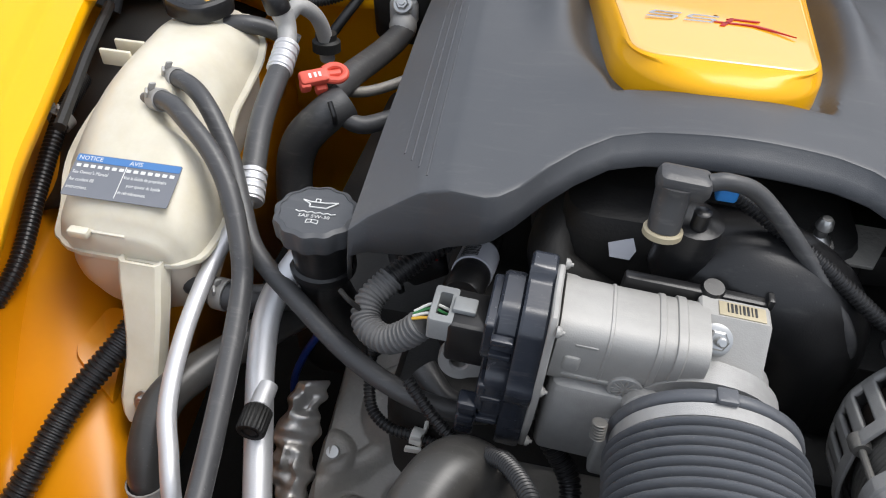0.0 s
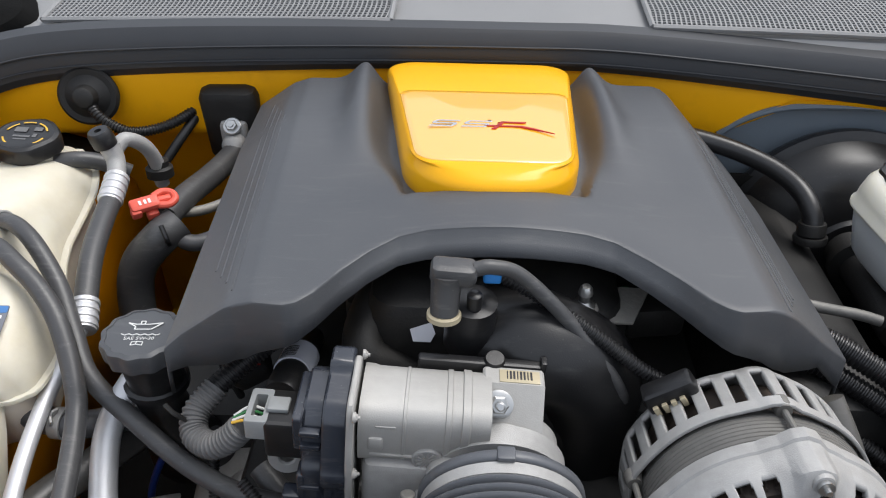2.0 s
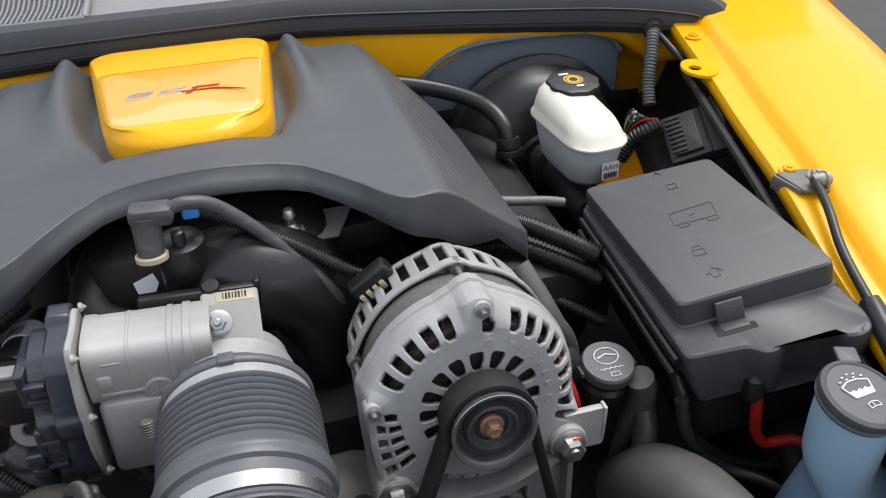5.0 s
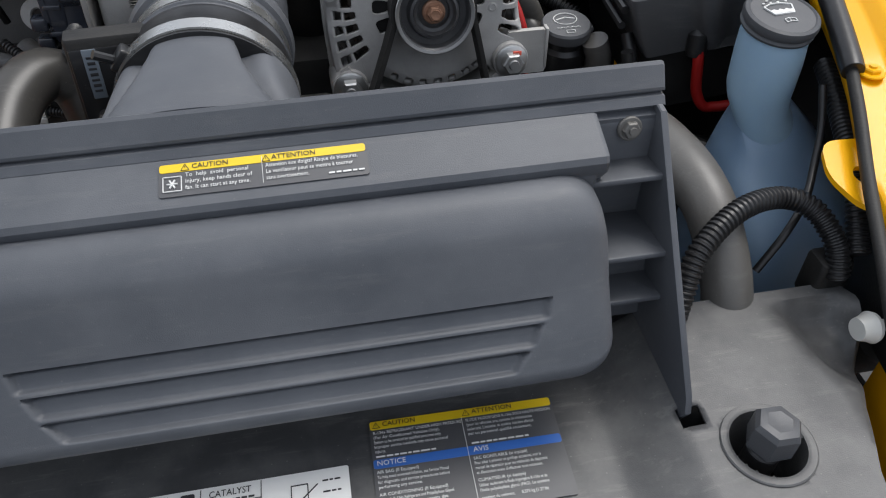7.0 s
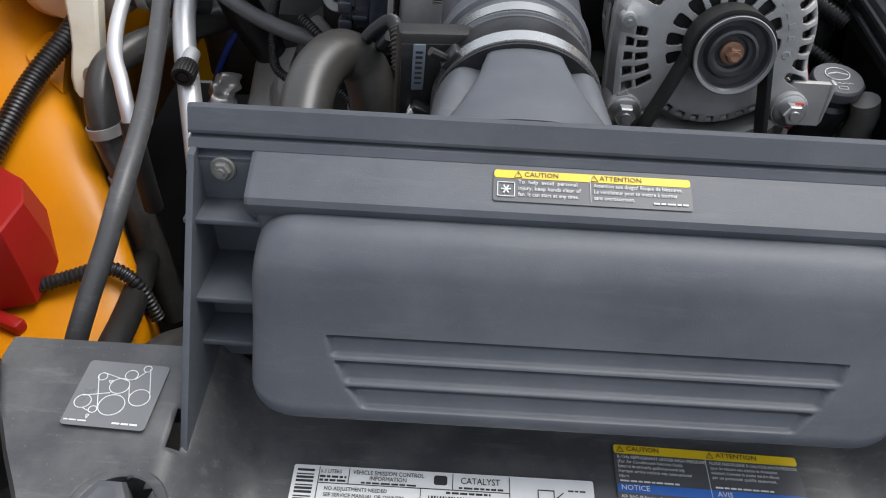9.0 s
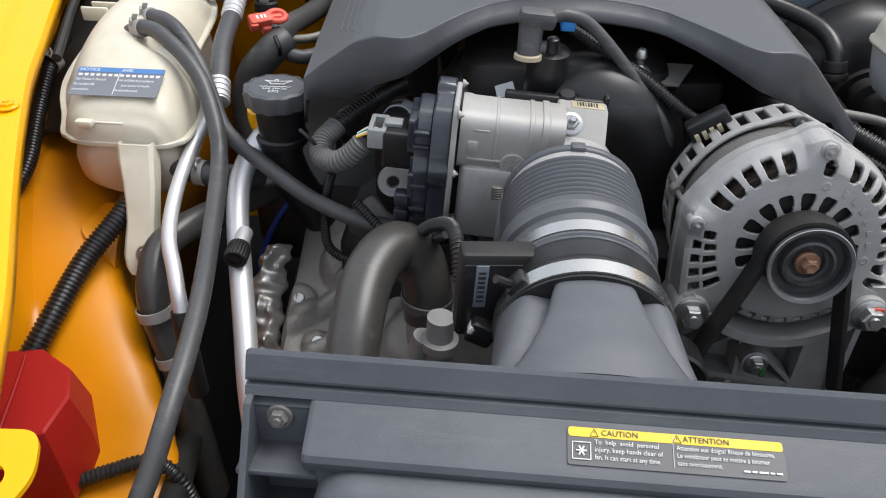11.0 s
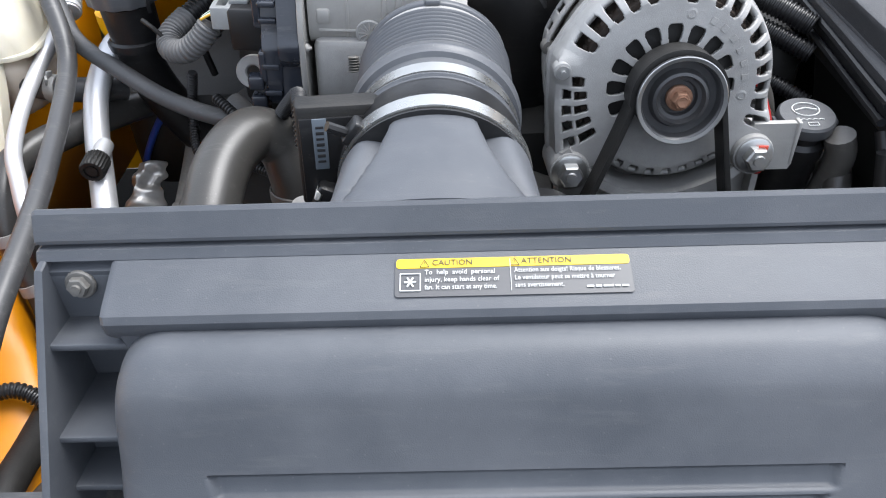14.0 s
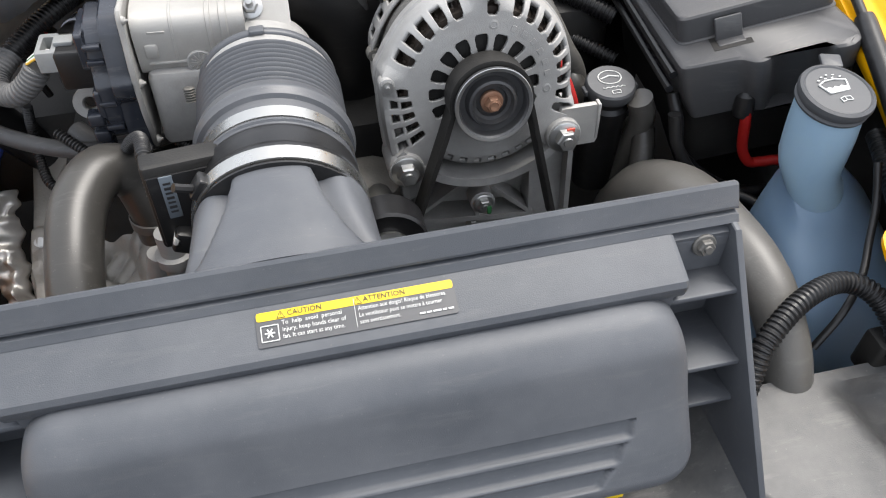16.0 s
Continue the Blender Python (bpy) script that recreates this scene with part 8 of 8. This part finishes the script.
hexbolt("bolt", (0.410, -0.04, 0.871), (0, 0, 1), 0.006, BLOCK, rb, 1.5, 0.006)
s = Shape()
s.box((0.400, -0.15, 0.725), (0.02, 0.16, 0.15), 0.004, (0, 0, -14))
single("inner_panel", s, YELLOW_IN, "yellow painted inner panel by the lamp", "panel")

# ---- gas strut on the right fender ----
gs = thing("gas_strut", (0.44, 0.16, 0.94), "black gas strut lying along the fender flange", "gas strut")
s = Shape()
s.tube([(0.497, 0.327, 0.983), (0.484, 0.290, 0.978), (0.466, 0.244, 0.966), (0.449, 0.185, 0.953)], 0.0042, 12)
part("rod", s, BLACK, gs, "thin dark rod")
s = Shape()
s.tube([(0.450, 0.188, 0.954), (0.449, 0.186, 0.9535), (0.414, 0.075, 0.9285), (0.4137, 0.074, 0.9283)], [0.006, 0.0085, 0.0085, 0.006], 16)
part("cylinder", s, BLACK, gs)
s = Shape()
s.tube([(0.455, 0.188, 0.951), (0.4185, 0.075, 0.925)], 0.006, 10)
part("sleeve", s, DULL, gs)
s = Shape()
s.tube([(0.414, 0.076, 0.9285), (0.400, 0.032, 0.914), (0.382, -0.015, 0.900), (0.362, -0.07, 0.886), (0.345, -0.12, 0.87)], 0.0045, 12)
part("lower_rod", s, DULL, gs)
sm = thing("strut_mount", (0.5, 0.33, 0.975), "grey steel strut bracket bolted to the fender flange", "bracket")
s = Shape()
s.prism([(-0.019, -0.012), (0.004, -0.026), (0.018, -0.024), (0.026, -0.012), (0.026, 0.002), (0.018, 0.014), (0.002, 0.022), (-0.016, 0.024)], pose(0.501, 0.338, 0.9735, 0, 0, 12), 0.003, 0.0008)
s.box((0.4815, 0.342, 0.968), (0.003, 0.034, 0.014), 0.001, (0, 0, 12))
part("plate", s, STATOR, sm)
hexbolt("bolt", (0.512, 0.340, 0.9765), (0, 0, 1), 0.0068, BLOCK, sm, 1.5, 0.006)
s = Shape()
s.tube([(0.495, 0.3275, 0.9825), (0.503, 0.326, 0.983), (0.511, 0.3245, 0.983)], [0.0055, 0.0068, 0.0060], 14)
s.lathe([(0.0070, 0), (0.0080, 0.0005), (0.0080, 0.003), (0.0070, 0.0035)], (0.505, 0.3255, 0.983), (1, -0.15, 0), 18)
part("eyelet", s, BLOCK, sm)

# ---- brake booster and reservoir ----
bb = thing("brake_booster", (0.37, 0.75, 0.85), "large round black brake booster on the firewall", "brake booster")
BA = Vector((0, -1, 0.06)).normalized()
s = Shape()
s.lathe([(0.105, -0.03), (0.128, -0.01), (0.132, 0.0), (0.132, 0.007), (0.127, 0.010), (0.122, 0.012), (0.113, 0.030), (0.104, 0.046), (0.086, 0.058), (0.060, 0.066), (0.052, 0.067), (0.050, 0.074), (0.030, 0.076)], (0.375, 0.715, 0.842), BA, 64)
part("shell", s, BLACK, bb, angle=30)
s = Shape()
s.lathe([(0.024, 0), (0.024, 0.02), (0.030, 0.022), (0.030, 0.03), (0.02, 0.035), (0.02, 0.14)], (0.365, 0.64, 0.865), (0, -1, 0), 24)
part("master_cylinder", s, DULL, bb)
for x, z in ((0.305, 0.848), (0.43, 0.86)):
    s = Shape()
    s.lathe([(0.009, 0), (0.009, 0.006), (0.004, 0.007), (0.004, 0.02)], (x, 0.640, z), (0, -1, 0.1), 6)
    part("nut", s, STEEL, bb)
VACUUM = [(0.105, 0.690, 0.985), (0.150, 0.700, 0.975), (0.197, 0.700, 0.966), (0.238, 0.690, 0.957), (0.272, 0.665, 0.950), (0.290, 0.635, 0.943), (0.2975, 0.612, 0.930), (0.300, 0.600, 0.910)]
hose("brake_vacuum_hose", VACUUM, 0.0105, "black vacuum hose curving to the brake booster", BLACK, clamps=())
s = Shape()
s.lathe([(0.0135, 0), (0.0145, 0.003), (0.0145, 0.012), (0.012, 0.014)], (0.2985, 0.606, 0.922), (0.05, -0.25, -1), 20)
s.lathe([(0.0165, 0.014), (0.0175, 0.017), (0.0165, 0.022)], (0.2985, 0.606, 0.922), (0.05, -0.25, -1), 20)
single("check_valve", s, DULL, "black check valve on the vacuum hose", "valve")
br = thing("brake_reservoir", (0.365, 0.52, 0.90), "milky plastic brake fluid reservoir with a black cap", "brake reservoir")
RM = pose(0.363, 0.552, -0.008, 0, 0, 6) @ Matrix.Diagonal((0.77, 0.86, 1, 1))


def rr_ring(hx, y0, y1, z, r, slope=0.0):
    hy = (y1 - y0) / 2
    return [RM @ Vector((x, y + (y0 + y1) / 2, z + 0.014 + slope * (y + (y0 + y1) / 2))) for x, y in rounded(hx, hy, min(r, hx * 0.95, hy * 0.95), 6)]


s = Shape()
s.loft([rr_ring(0.0455, -0.076, 0.078, 0.9455, 0.034), rr_ring(0.0475, -0.078, 0.080, 0.9470, 0.036), rr_ring(0.0475, -0.078, 0.080, 0.9495, 0.036), rr_ring(0.0440, -0.073, 0.077, 0.9520, 0.034), rr_ring(0.0425, -0.068, 0.076, 0.960, 0.034, 0.05), rr_ring(0.0385, -0.058, 0.073, 0.969, 0.032, 0.10), rr_ring(0.030, -0.040, 0.068, 0.975, 0.026, 0.12), rr_ring(0.020, -0.018, 0.060, 0.9785, 0.018, 0.12)])
s.lathe([(0.026, -0.02), (0.026, 0.012)], (0.370, 0.588, 0.973), (0, 0, 1), 26)
part("upper_shell", s, MILK, br, angle=50)
s = Shape()
s.loft([rr_ring(0.030, -0.058, 0.05, 0.896, 0.028), rr_ring(0.0365, -0.066, 0.060, 0.904, 0.033), rr_ring(0.0405, -0.071, 0.070, 0.930, 0.034), rr_ring(0.0425, -0.074, 0.075, 0.9465, 0.034)])
low = part("lower_shell", s, MILK_LOW, br, "grey-tinted lower half", angle=50)
BC = Vector((0.371, 0.590, 0.979))
s = Shape()
s.lathe([(0.026, 0), (0.0300, 0.001), (0.0308, 0.010), (0.0295, 0.0125), (0.026, 0.0135), (0.008, 0.0135)], BC, (0, -0.05, 1), 72, wave=lambda a: 1 + 0.03 * math.cos(9 * a))
bcap = part("cap", s, BLACK, br, angle=40)
m = frame_of(BC + Vector((0, 0, 0.0137)), (1, 0, 0), (0, 1, 0.05))
s = Shape()
for r0, r1 in ((0.0095, 0.0115), (0.0050, 0.0085)):
    s.grid([[m @ Vector((r * math.cos(a), r * math.sin(a), 0.0004)) for a in np.linspace(0, 2 * math.pi, 25)] for r in (r0, r1)])
part("printed_disc", s, GOLD_INK, bcap, solid=0.0003)
plate(bcap, m, -0.012, 0.013, 0.0, 0.017, PALE_INK, "print_bar", 0.0003)
plate(bcap, m, -0.003, -0.019, 0.006, -0.015, PALE_INK, "print_bar", 0.0003)
AM = frame_of(RM @ Vector((0.006, -0.0760, 0.936)), (1, 0.10, 0), (0.0, 0.06, 1))
tagp = plate(low, AM, -0.0105, -0.0100, 0.0105, 0.0100, WHITE, "code_label", 0.0012, 0.0006, "white code label")
letters("lettering", "AAH", AM @ pose(0, 0.0040, 0), 0.0092, INK, tagp, "CENTER", lift=0.002)
for k in range(10):
    plate(tagp, AM, -0.0085 + 0.0017 * k, -0.0085, -0.0076 + 0.0017 * k + 0.0005 * (k % 2), -0.0020, INK, "bar", 0.0018, r=0.0001)
# grey sound panel and harness behind
s = Shape()
s.prism([(-0.14, -0.10), (0.145, -0.10), (0.145, 0.025), (0.12, 0.048), (0.05, 0.060), (-0.06, 0.060), (-0.11, 0.046), (-0.14, 0.02)], frame_of((0.365, 0.768, 0.935), (1, 0, 0), (0, 0.05, 1)), 0.03, 0.004)
sd = thing("sound_panel", (0.365, 0.768, 0.87), "grey-blue moulded panel behind the booster", "sound panel")
part("panel", s, SHEETGREY, sd)
s = Shape()
s.tube([(0.225, 0.736, 0.955), (0.255, 0.735, 0.978), (0.305, 0.734, 0.993), (0.415, 0.734, 0.993), (0.485, 0.735, 0.980), (0.508, 0.736, 0.958)], 0.004, 8)
part("rim", s, SHEETGREY, sd)
hose("wiring_tube", [(0.527, 0.690, 0.998), (0.519, 0.676, 0.992), (0.508, 0.655, 0.972), (0.500, 0.640, 0.950), (0.495, 0.622, 0.928)], 0.0085, "grey corrugated wiring tube at the firewall", GREYLOOM, category="wiring loom", ribs=(0.0042, 0.0014))
hc = thing("harness_connector", (0.48, 0.51, 0.92), "large black harness connector with a loom of wires", "connector")
m = pose(0.484, 0.512, 0.934, 18, -24, -22) @ Matrix.Scale(0.86, 4)
s = Shape()
s.box((0, 0, 0), (0.055, 0.085, 0.026), 0.004)
s.box((0.034, 0, 0.004), (0.016, 0.09, 0.02), 0.003)
s.box((0, 0, 0.015), (0.034, 0.07, 0.006), 0.002)
s.v = [m @ Vector(p) for p in s.v]
body = part("housing", s, DULL, hc)
for k in range(8):
    s = Shape()
    s.box((-0.012, -0.030 + 0.0085 * k, 0.0185), (0.02, 0.004, 0.003), 0.0008)
    s.v = [m @ Vector(p) for p in s.v]
    part("rib", s, DULL, body)
s = Shape()
s.tube([m @ Vector((0.045, -0.045, 0.008)), m @ Vector((0.050, 0.0, 0.014)), m @ Vector((0.045, 0.05, 0.008))], 0.006, 10)
part("lever", s, BLACK, hc, "dull grey locking lever")
for k, mt in enumerate((RED, LOOM, GREEN, LOOM, TAN, LOOM)):
    s = Shape()
    s.tube([(0.458 - 0.004 * k, 0.540 + 0.006 * k, 0.952 - 0.003 * k), (0.448, 0.550 + 0.006 * k, 0.948), (0.440, 0.560 + 0.004 * k, 0.936), (0.437, 0.575, 0.91)], 0.0016, 6)
    part("wire", s, mt, hc)
hose("harness_loom", [(0.462, 0.540, 0.945), (0.448, 0.542, 0.938), (0.434, 0.548, 0.925), (0.42, 0.55, 0.90)], 0.010, "black corrugated harness loom", LOOM, category="wiring loom", ribs=(0.0042, 0.0013))
hose("hood_cable", [(0.530, 0.690, 0.998), (0.540, 0.62, 0.975), (0.536, 0.52, 0.960), (0.522, 0.44, 0.955), (0.500, 0.37, 0.955)], 0.0042, "thin black release cable along the fender", LOOM, category="cable")
s = Shape()
s.lathe([(0.012, 0), (0.014, 0.004), (0.009, 0.010)], (0.528, 0.694, 0.999), (-0.2, -1, 0.1), 18)
single("cable_grommet", s, DULL, "small black grommet in the firewall", "grommet")

# ---- labels on the baffle and the front panel ----
rng = random.Random(7)
CM = frame_of((0.0015, -0.0110, 0.95790), (1, 0, 0), (0, 0.94, 0.338))
t = thing("caution_label", (0.0, -0.009, 0.958), "yellow and grey fan caution label on the baffle", "label")
base = plate(t, CM, -0.0560, -0.0105, 0.0560, 0.0098, LABEL_GREY, "sheet", 0.0, 0.0005)
head = plate(t, CM, -0.0555, 0.0046, 0.0555, 0.0097, LABEL_YELLOW, "yellow_band", 0.0005, 0.0003)


def triangle(parent, m, x, y, h, mat):
    line(parent, m, [(x - h * 0.55, y - h / 2), (x + h * 0.55, y - h / 2), (x, y + h / 2)], 0.00018, mat, "warning_sign", True)
    line(parent, m, [(x, y - h * 0.15), (x, y + h * 0.2)], 0.00018, mat, "warning_sign")


HM = CM @ Matrix.Translation((0, 0, 0.0008))
triangle(t, HM, -0.0420, 0.0071, 0.0040, INK)
triangle(t, HM, 0.0010, 0.0071, 0.0040, INK)
letters("lettering", "CAUTION", HM @ pose(-0.0385, 0.0071, 0), 0.0043, INK, t)
letters("lettering", "ATTENTION", HM @ pose(0.0040, 0.0071, 0), 0.0043, INK, t)
for k, txt in enumerate(("To  help  avoid  personal", "injury, keep ha" + "nds clear of", "fan. It can start at any time.")):
    letters("lettering", txt, HM @ pose(-0.0420, 0.0020 - 0.0040 * k, 0), 0.0036, PALE_INK, t, squeeze=0.92 if k < 2 else 0.86)
for k, txt in enumerate(("Attention aux doigts! Risque de blessures.", "Le ventilateur peut se mettre à tourner", "sans avertissement.")):
    letters("lettering", txt, HM @ pose(0.0005, 0.0022 - 0.0040 * k, 0), 0.0036, PALE_INK, t, squeeze=0.82)
line(t, HM, [(-0.0012, -0.0085), (-0.0012, 0.0085)], 0.00018, PALE_INK)
bars(t, HM, 0.034, 0.0535, [-0.0072], 0.0010, PALE_INK, 0.0001, rng)
line(t, HM, [(-0.0535, -0.0075), (-0.0440, -0.0075), (-0.0440, 0.0015), (-0.0535, 0.0015)], 0.00035, PALE_INK, "fan_sign", True)
for a in range(3):
    line(t, HM, [(-0.0488 + 0.0028 * math.cos(math.pi * a / 3), -0.003 + 0.0028 * math.sin(math.pi * a / 3)), (-0.0488 - 0.0028 * math.cos(math.pi * a / 3), -0.003 - 0.0028 * math.sin(math.pi * a / 3))], 0.00055, PALE_INK, "fan_sign")

EM = frame_of((-0.0725, -0.1165, 0.7880), (1, 0, 0), (0, 1, 0))
t = thing("emission_label", (-0.0725, -0.1165, 0.788), "white emission control information label on the panel", "label")
plate(t, EM, -0.0955, -0.0205, 0.0955, 0.0205, WHITE, "sheet", 0.0, 0.0005)
M2 = EM @ Matrix.Translation((0, 0, 0.0006))
for k in range(14):
    y = -0.0165 + 0.0025 * k
    plate(t, M2, -0.093, y, -0.082, y + (0.0016 if k % 3 else 0.0008), INK, "code_bar", 0, 0.0002, r=0.0001)
for pts in ([(-0.079, -0.0195), (-0.079, 0.0195)], [(-0.079, 0.0085), (0.042, 0.0085)], [(0.042, -0.0195), (0.042, 0.0195)], [(0.006, 0.0085), (0.006, 0.0195)], [(-0.06, 0.0085), (-0.06, 0.0195)], [(-0.014, -0.008), (-0.014, 0.0085)], [(-0.079, -0.008), (0.042, -0.008)]):
    line(t, M2, pts, 0.0003, INK)
letters("lettering", "5.3 LITERS", M2 @ pose(-0.0782, 0.0165, 0), 0.0036, INK, t, squeeze=0.85)
bars(t, M2, -0.0782, -0.0615, [0.0130, 0.0105], 0.0014, INK, 0, rng)
letters("lettering", "VEHICLE EMISSION CONTROL", M2 @ pose(-0.035, 0.0168, 0), 0.0041, INK, t, "CENTER", 0.82)
letters("lettering", "INFORMATION", M2 @ pose(-0.035, 0.0130, 0), 0.0041, INK, t, "CENTER", 0.85)
bars(t, M2, -0.052, -0.016, [0.0100], 0.0011, INK, 0, rng)
plate(t, M2, -0.006, 0.0115, 0.0025, 0.0180, INK, "logo_block", 0, 0.0002)
letters("lettering", "CATALYST", M2 @ pose(0.0235, 0.0150, 0), 0.0062, INK, t, "CENTER", 0.85)
bars(t, M2, 0.010, 0.038, [0.0103], 0.0012, INK, 0, rng)
for k, txt in enumerate(("NO ADJUSTMENTS NEEDED", "SEE SERVICE MANUAL OR OWNERS", "MANUAL FOR MORE INFORMATION")):
    letters("lettering", txt, M2 @ pose(-0.0745, 0.0048 - 0.0042 * k, 0), 0.0036, INK, t, squeeze=0.88)
for k in range(26):
    x = -0.009 + 0.0018 * k
    plate(t, M2, x, -0.0062, x + (0.0011 if k % 3 else 0.0006), 0.0040, INK, "code_bar", 0, 0.0002, r=0.0001)
bars(t, M2, 0.002, 0.03, [0.0065], 0.0013, INK, 0, rng)
for y in (-0.0105, -0.0133, -0.0161, -0.0189):
    bars(t, M2, -0.077, 0.040, [y], 0.0014, INK, 0, rng)
line(t, M2, [(0.060, -0.006), (0.070, -0.006), (0.070, 0.012), (0.060, 0.012)], 0.0004, INK, "diagram", True)
line(t, M2, [(0.066, 0.002), (0.076, 0.011)], 0.0004, INK, "diagram")
line(t, M2, [(0.066, -0.008), (0.076, -0.008), (0.078, 0.0)], 0.0004, INK, "diagram")
line(t, M2, [(0.063, -0.012), (0.070, -0.012), (0.070, -0.008)], 0.0004, INK, "diagram")
bars(t, M2, 0.079, 0.090, [0.0125, 0.005, -0.003, -0.008], 0.0010, INK, 0, rng)
bars(t, M2, 0.046, 0.057, [0.004, -0.004, -0.010], 0.0010, INK, 0, rng)

NM = frame_of((0.0985, -0.1045, 0.7880), (1, -0.02, 0), (0, 1, 0))
t = thing("refrigerant_label", (0.0985, -0.1045, 0.788), "dark notice label with yellow and blue bands", "label")
plate(t, NM, -0.0605, -0.0355, 0.0605, 0.0355, LABEL_GREY, "sheet", 0.0, 0.0005)
M3 = NM @ Matrix.Translation((0, 0, 0.0006))
plate(t, NM, -0.0600, 0.0290, 0.0600, 0.0352, LABEL_YELLOW, "yellow_band", 0.0004)
plate(t, NM, -0.0600, 0.0010, 0.0600, 0.0072, LABEL_BLUE, "blue_band", 0.0004)
M4 = NM @ Matrix.Translation((0, 0, 0.0010))
triangle(t, M4, -0.0560, 0.0320, 0.0042, INK)
triangle(t, M4, 0.0030, 0.0320, 0.0042, INK)
letters("lettering", "CAUTION", M4 @ pose(-0.0520, 0.0321, 0), 0.0048, INK, t)
letters("lettering", "ATTENTION", M4 @ pose(0.0070, 0.0321, 0), 0.0048, INK, t)
letters("lettering", "NOTICE", M4 @ pose(-0.0580, 0.0041, 0), 0.0050, PALE_INK, t)
letters("lettering", "AVIS", M4 @ pose(0.0030, 0.0041, 0), 0.0050, PALE_INK, t)
LEFT = (("R-134a REFRIGERANT UNDER HIGH PRESSURE", 0.0262), ("(For Air Conditioned Vehicles Only).", 0.0228), ("System to be serviced by qualified personnel only.", 0.0194), ("Improper service methods may cause personal", 0.0160), ("injury.", 0.0126), ("AIR BAG (If Equipped)", -0.0018), ("To help avoid unwanted inflation, see Service Manual", -0.0052), ("for diagnostic and service procedures before", -0.0086), ("performing any service.", -0.0120), ("AIR CONDITIONING (If Equipped)", -0.0170), ("Use only R-134a Refrigerant and Polyalkylene Glycol", -0.0204), ("oil (PAG). The system contains dye.", -0.0238), ("System Charge          0.575 kg (1.27 lb)", -0.0288))
RIGHT = (("FLUIDE FRIGORIGENE R-134a SOUS HAUTE PRESSION", 0.0262), ("(pour les véhicules avec système de climatisation", 0.0228), ("seulement). L'entretien du système doit être effectué", 0.0194), ("par un personnel qualifié seulement.", 0.0160), ("SAC GONFLABLE (si équipé)", -0.0018), ("Pour aider à prévenir un gonflage accidentel, voir le", -0.0052), ("manuel de réparation pour les méthodes de diagnostic", -0.0086), ("et d'entretien avant d'effectuer tout entretien.", -0.0120), ("CLIMATISEUR (si équipé)", -0.0170), ("Utiliser seulement le fluide frigorigène R-134a et de", -0.0204), ("l'huile polyalkylène glycol (PAG). Le système", -0.0238), ("contient du colorant.      0.575 kg (1.27 lb)", -0.0288))
for x, rows_ in ((-0.0585, LEFT), (0.0020, RIGHT)):
    for txt, y in rows_:
        letters("lettering", txt, M3 @ pose(x, y, 0), 0.0030, PALE_INK, t, squeeze=min(0.95, 0.056 / (0.0030 * 0.52 * len(txt))))
bars(t, M3, -0.058, -0.020, [0.0092], 0.0010, PALE_INK, 0, rng)
bars(t, M3, 0.003, 0.040, [0.0092], 0.0010, PALE_INK, 0, rng)
line(t, M3, [(-0.0003, -0.033), (-0.0003, 0.029)], 0.0002, PALE_INK)

DM = frame_of((-0.2750, -0.0830, panel_z(-0.2755, -0.083) + 0.0008), (1, -0.04, 0), (0, 1, 0.0)) @ Matrix.Scale(0.86, 4)
t = thing("belt_diagram_label", (-0.2755, -0.080, 0.834), "grey belt routing diagram label on the panel", "label")
plate(t, DM, -0.0297, -0.0273, 0.0297, 0.0273, FILM, "sheet", 0.0005, 0.0005, r=0.003)
M5 = DM @ Matrix.Translation((0, 0, 0.0011))


def circle(x, y, rx, ry):
    line(t, M5, [(x + rx * math.cos(a), y + ry * math.sin(a)) for a in np.linspace(0, 2 * math.pi, 22)], 0.00032, PALE_INK, "pulley_outline")


circle(0.0001, -0.0093, 0.0091, 0.0085)
circle(-0.0004, 0.0068, 0.0070, 0.0065)
circle(0.0171, -0.0015, 0.0074, 0.0069)
circle(-0.0209, -0.0083, 0.0058, 0.0054)
circle(-0.0153, 0.0135, 0.0033, 0.0031)
circle(0.0046, 0.0168, 0.0045, 0.0042)
circle(0.0142, 0.0233, 0.0029, 0.0027)
circle(-0.0114, -0.0141, 0.0029, 0.0027)
for pts in ([(-0.0181, 0.0131), (-0.0091, -0.0114)], [(-0.0157, 0.0169), (0.0049, 0.0114)], [(0.0084, 0.0133), (0.0137, 0.0203)], [(0.0162, 0.0235), (0.0244, -0.0011)], [(0.0063, 0.0076), (0.0101, -0.0028)], [(-0.0227, -0.0036), (-0.0047, 0.0004)], [(-0.0190, -0.0135), (-0.0107, -0.0170)]):
    line(t, M5, pts, 0.00032, PALE_INK, "belt_line")
line(t, M5, [(-0.0140, -0.0185), (-0.0120, -0.0185), (-0.0130, -0.0215)], 0.00032, PALE_INK, "arrow", True)
line(t, M5, [(-0.0095, 0.0105), (-0.0080, 0.0085), (-0.0065, 0.0110)], 0.00032, PALE_INK, "arrow", True)
bars(t, M5, -0.028, -0.012, [-0.0235], 0.0010, PALE_INK, 0, rng)
bars(t, M5, 0.006, 0.024, [-0.0235], 0.0014, PALE_INK, 0, rng)
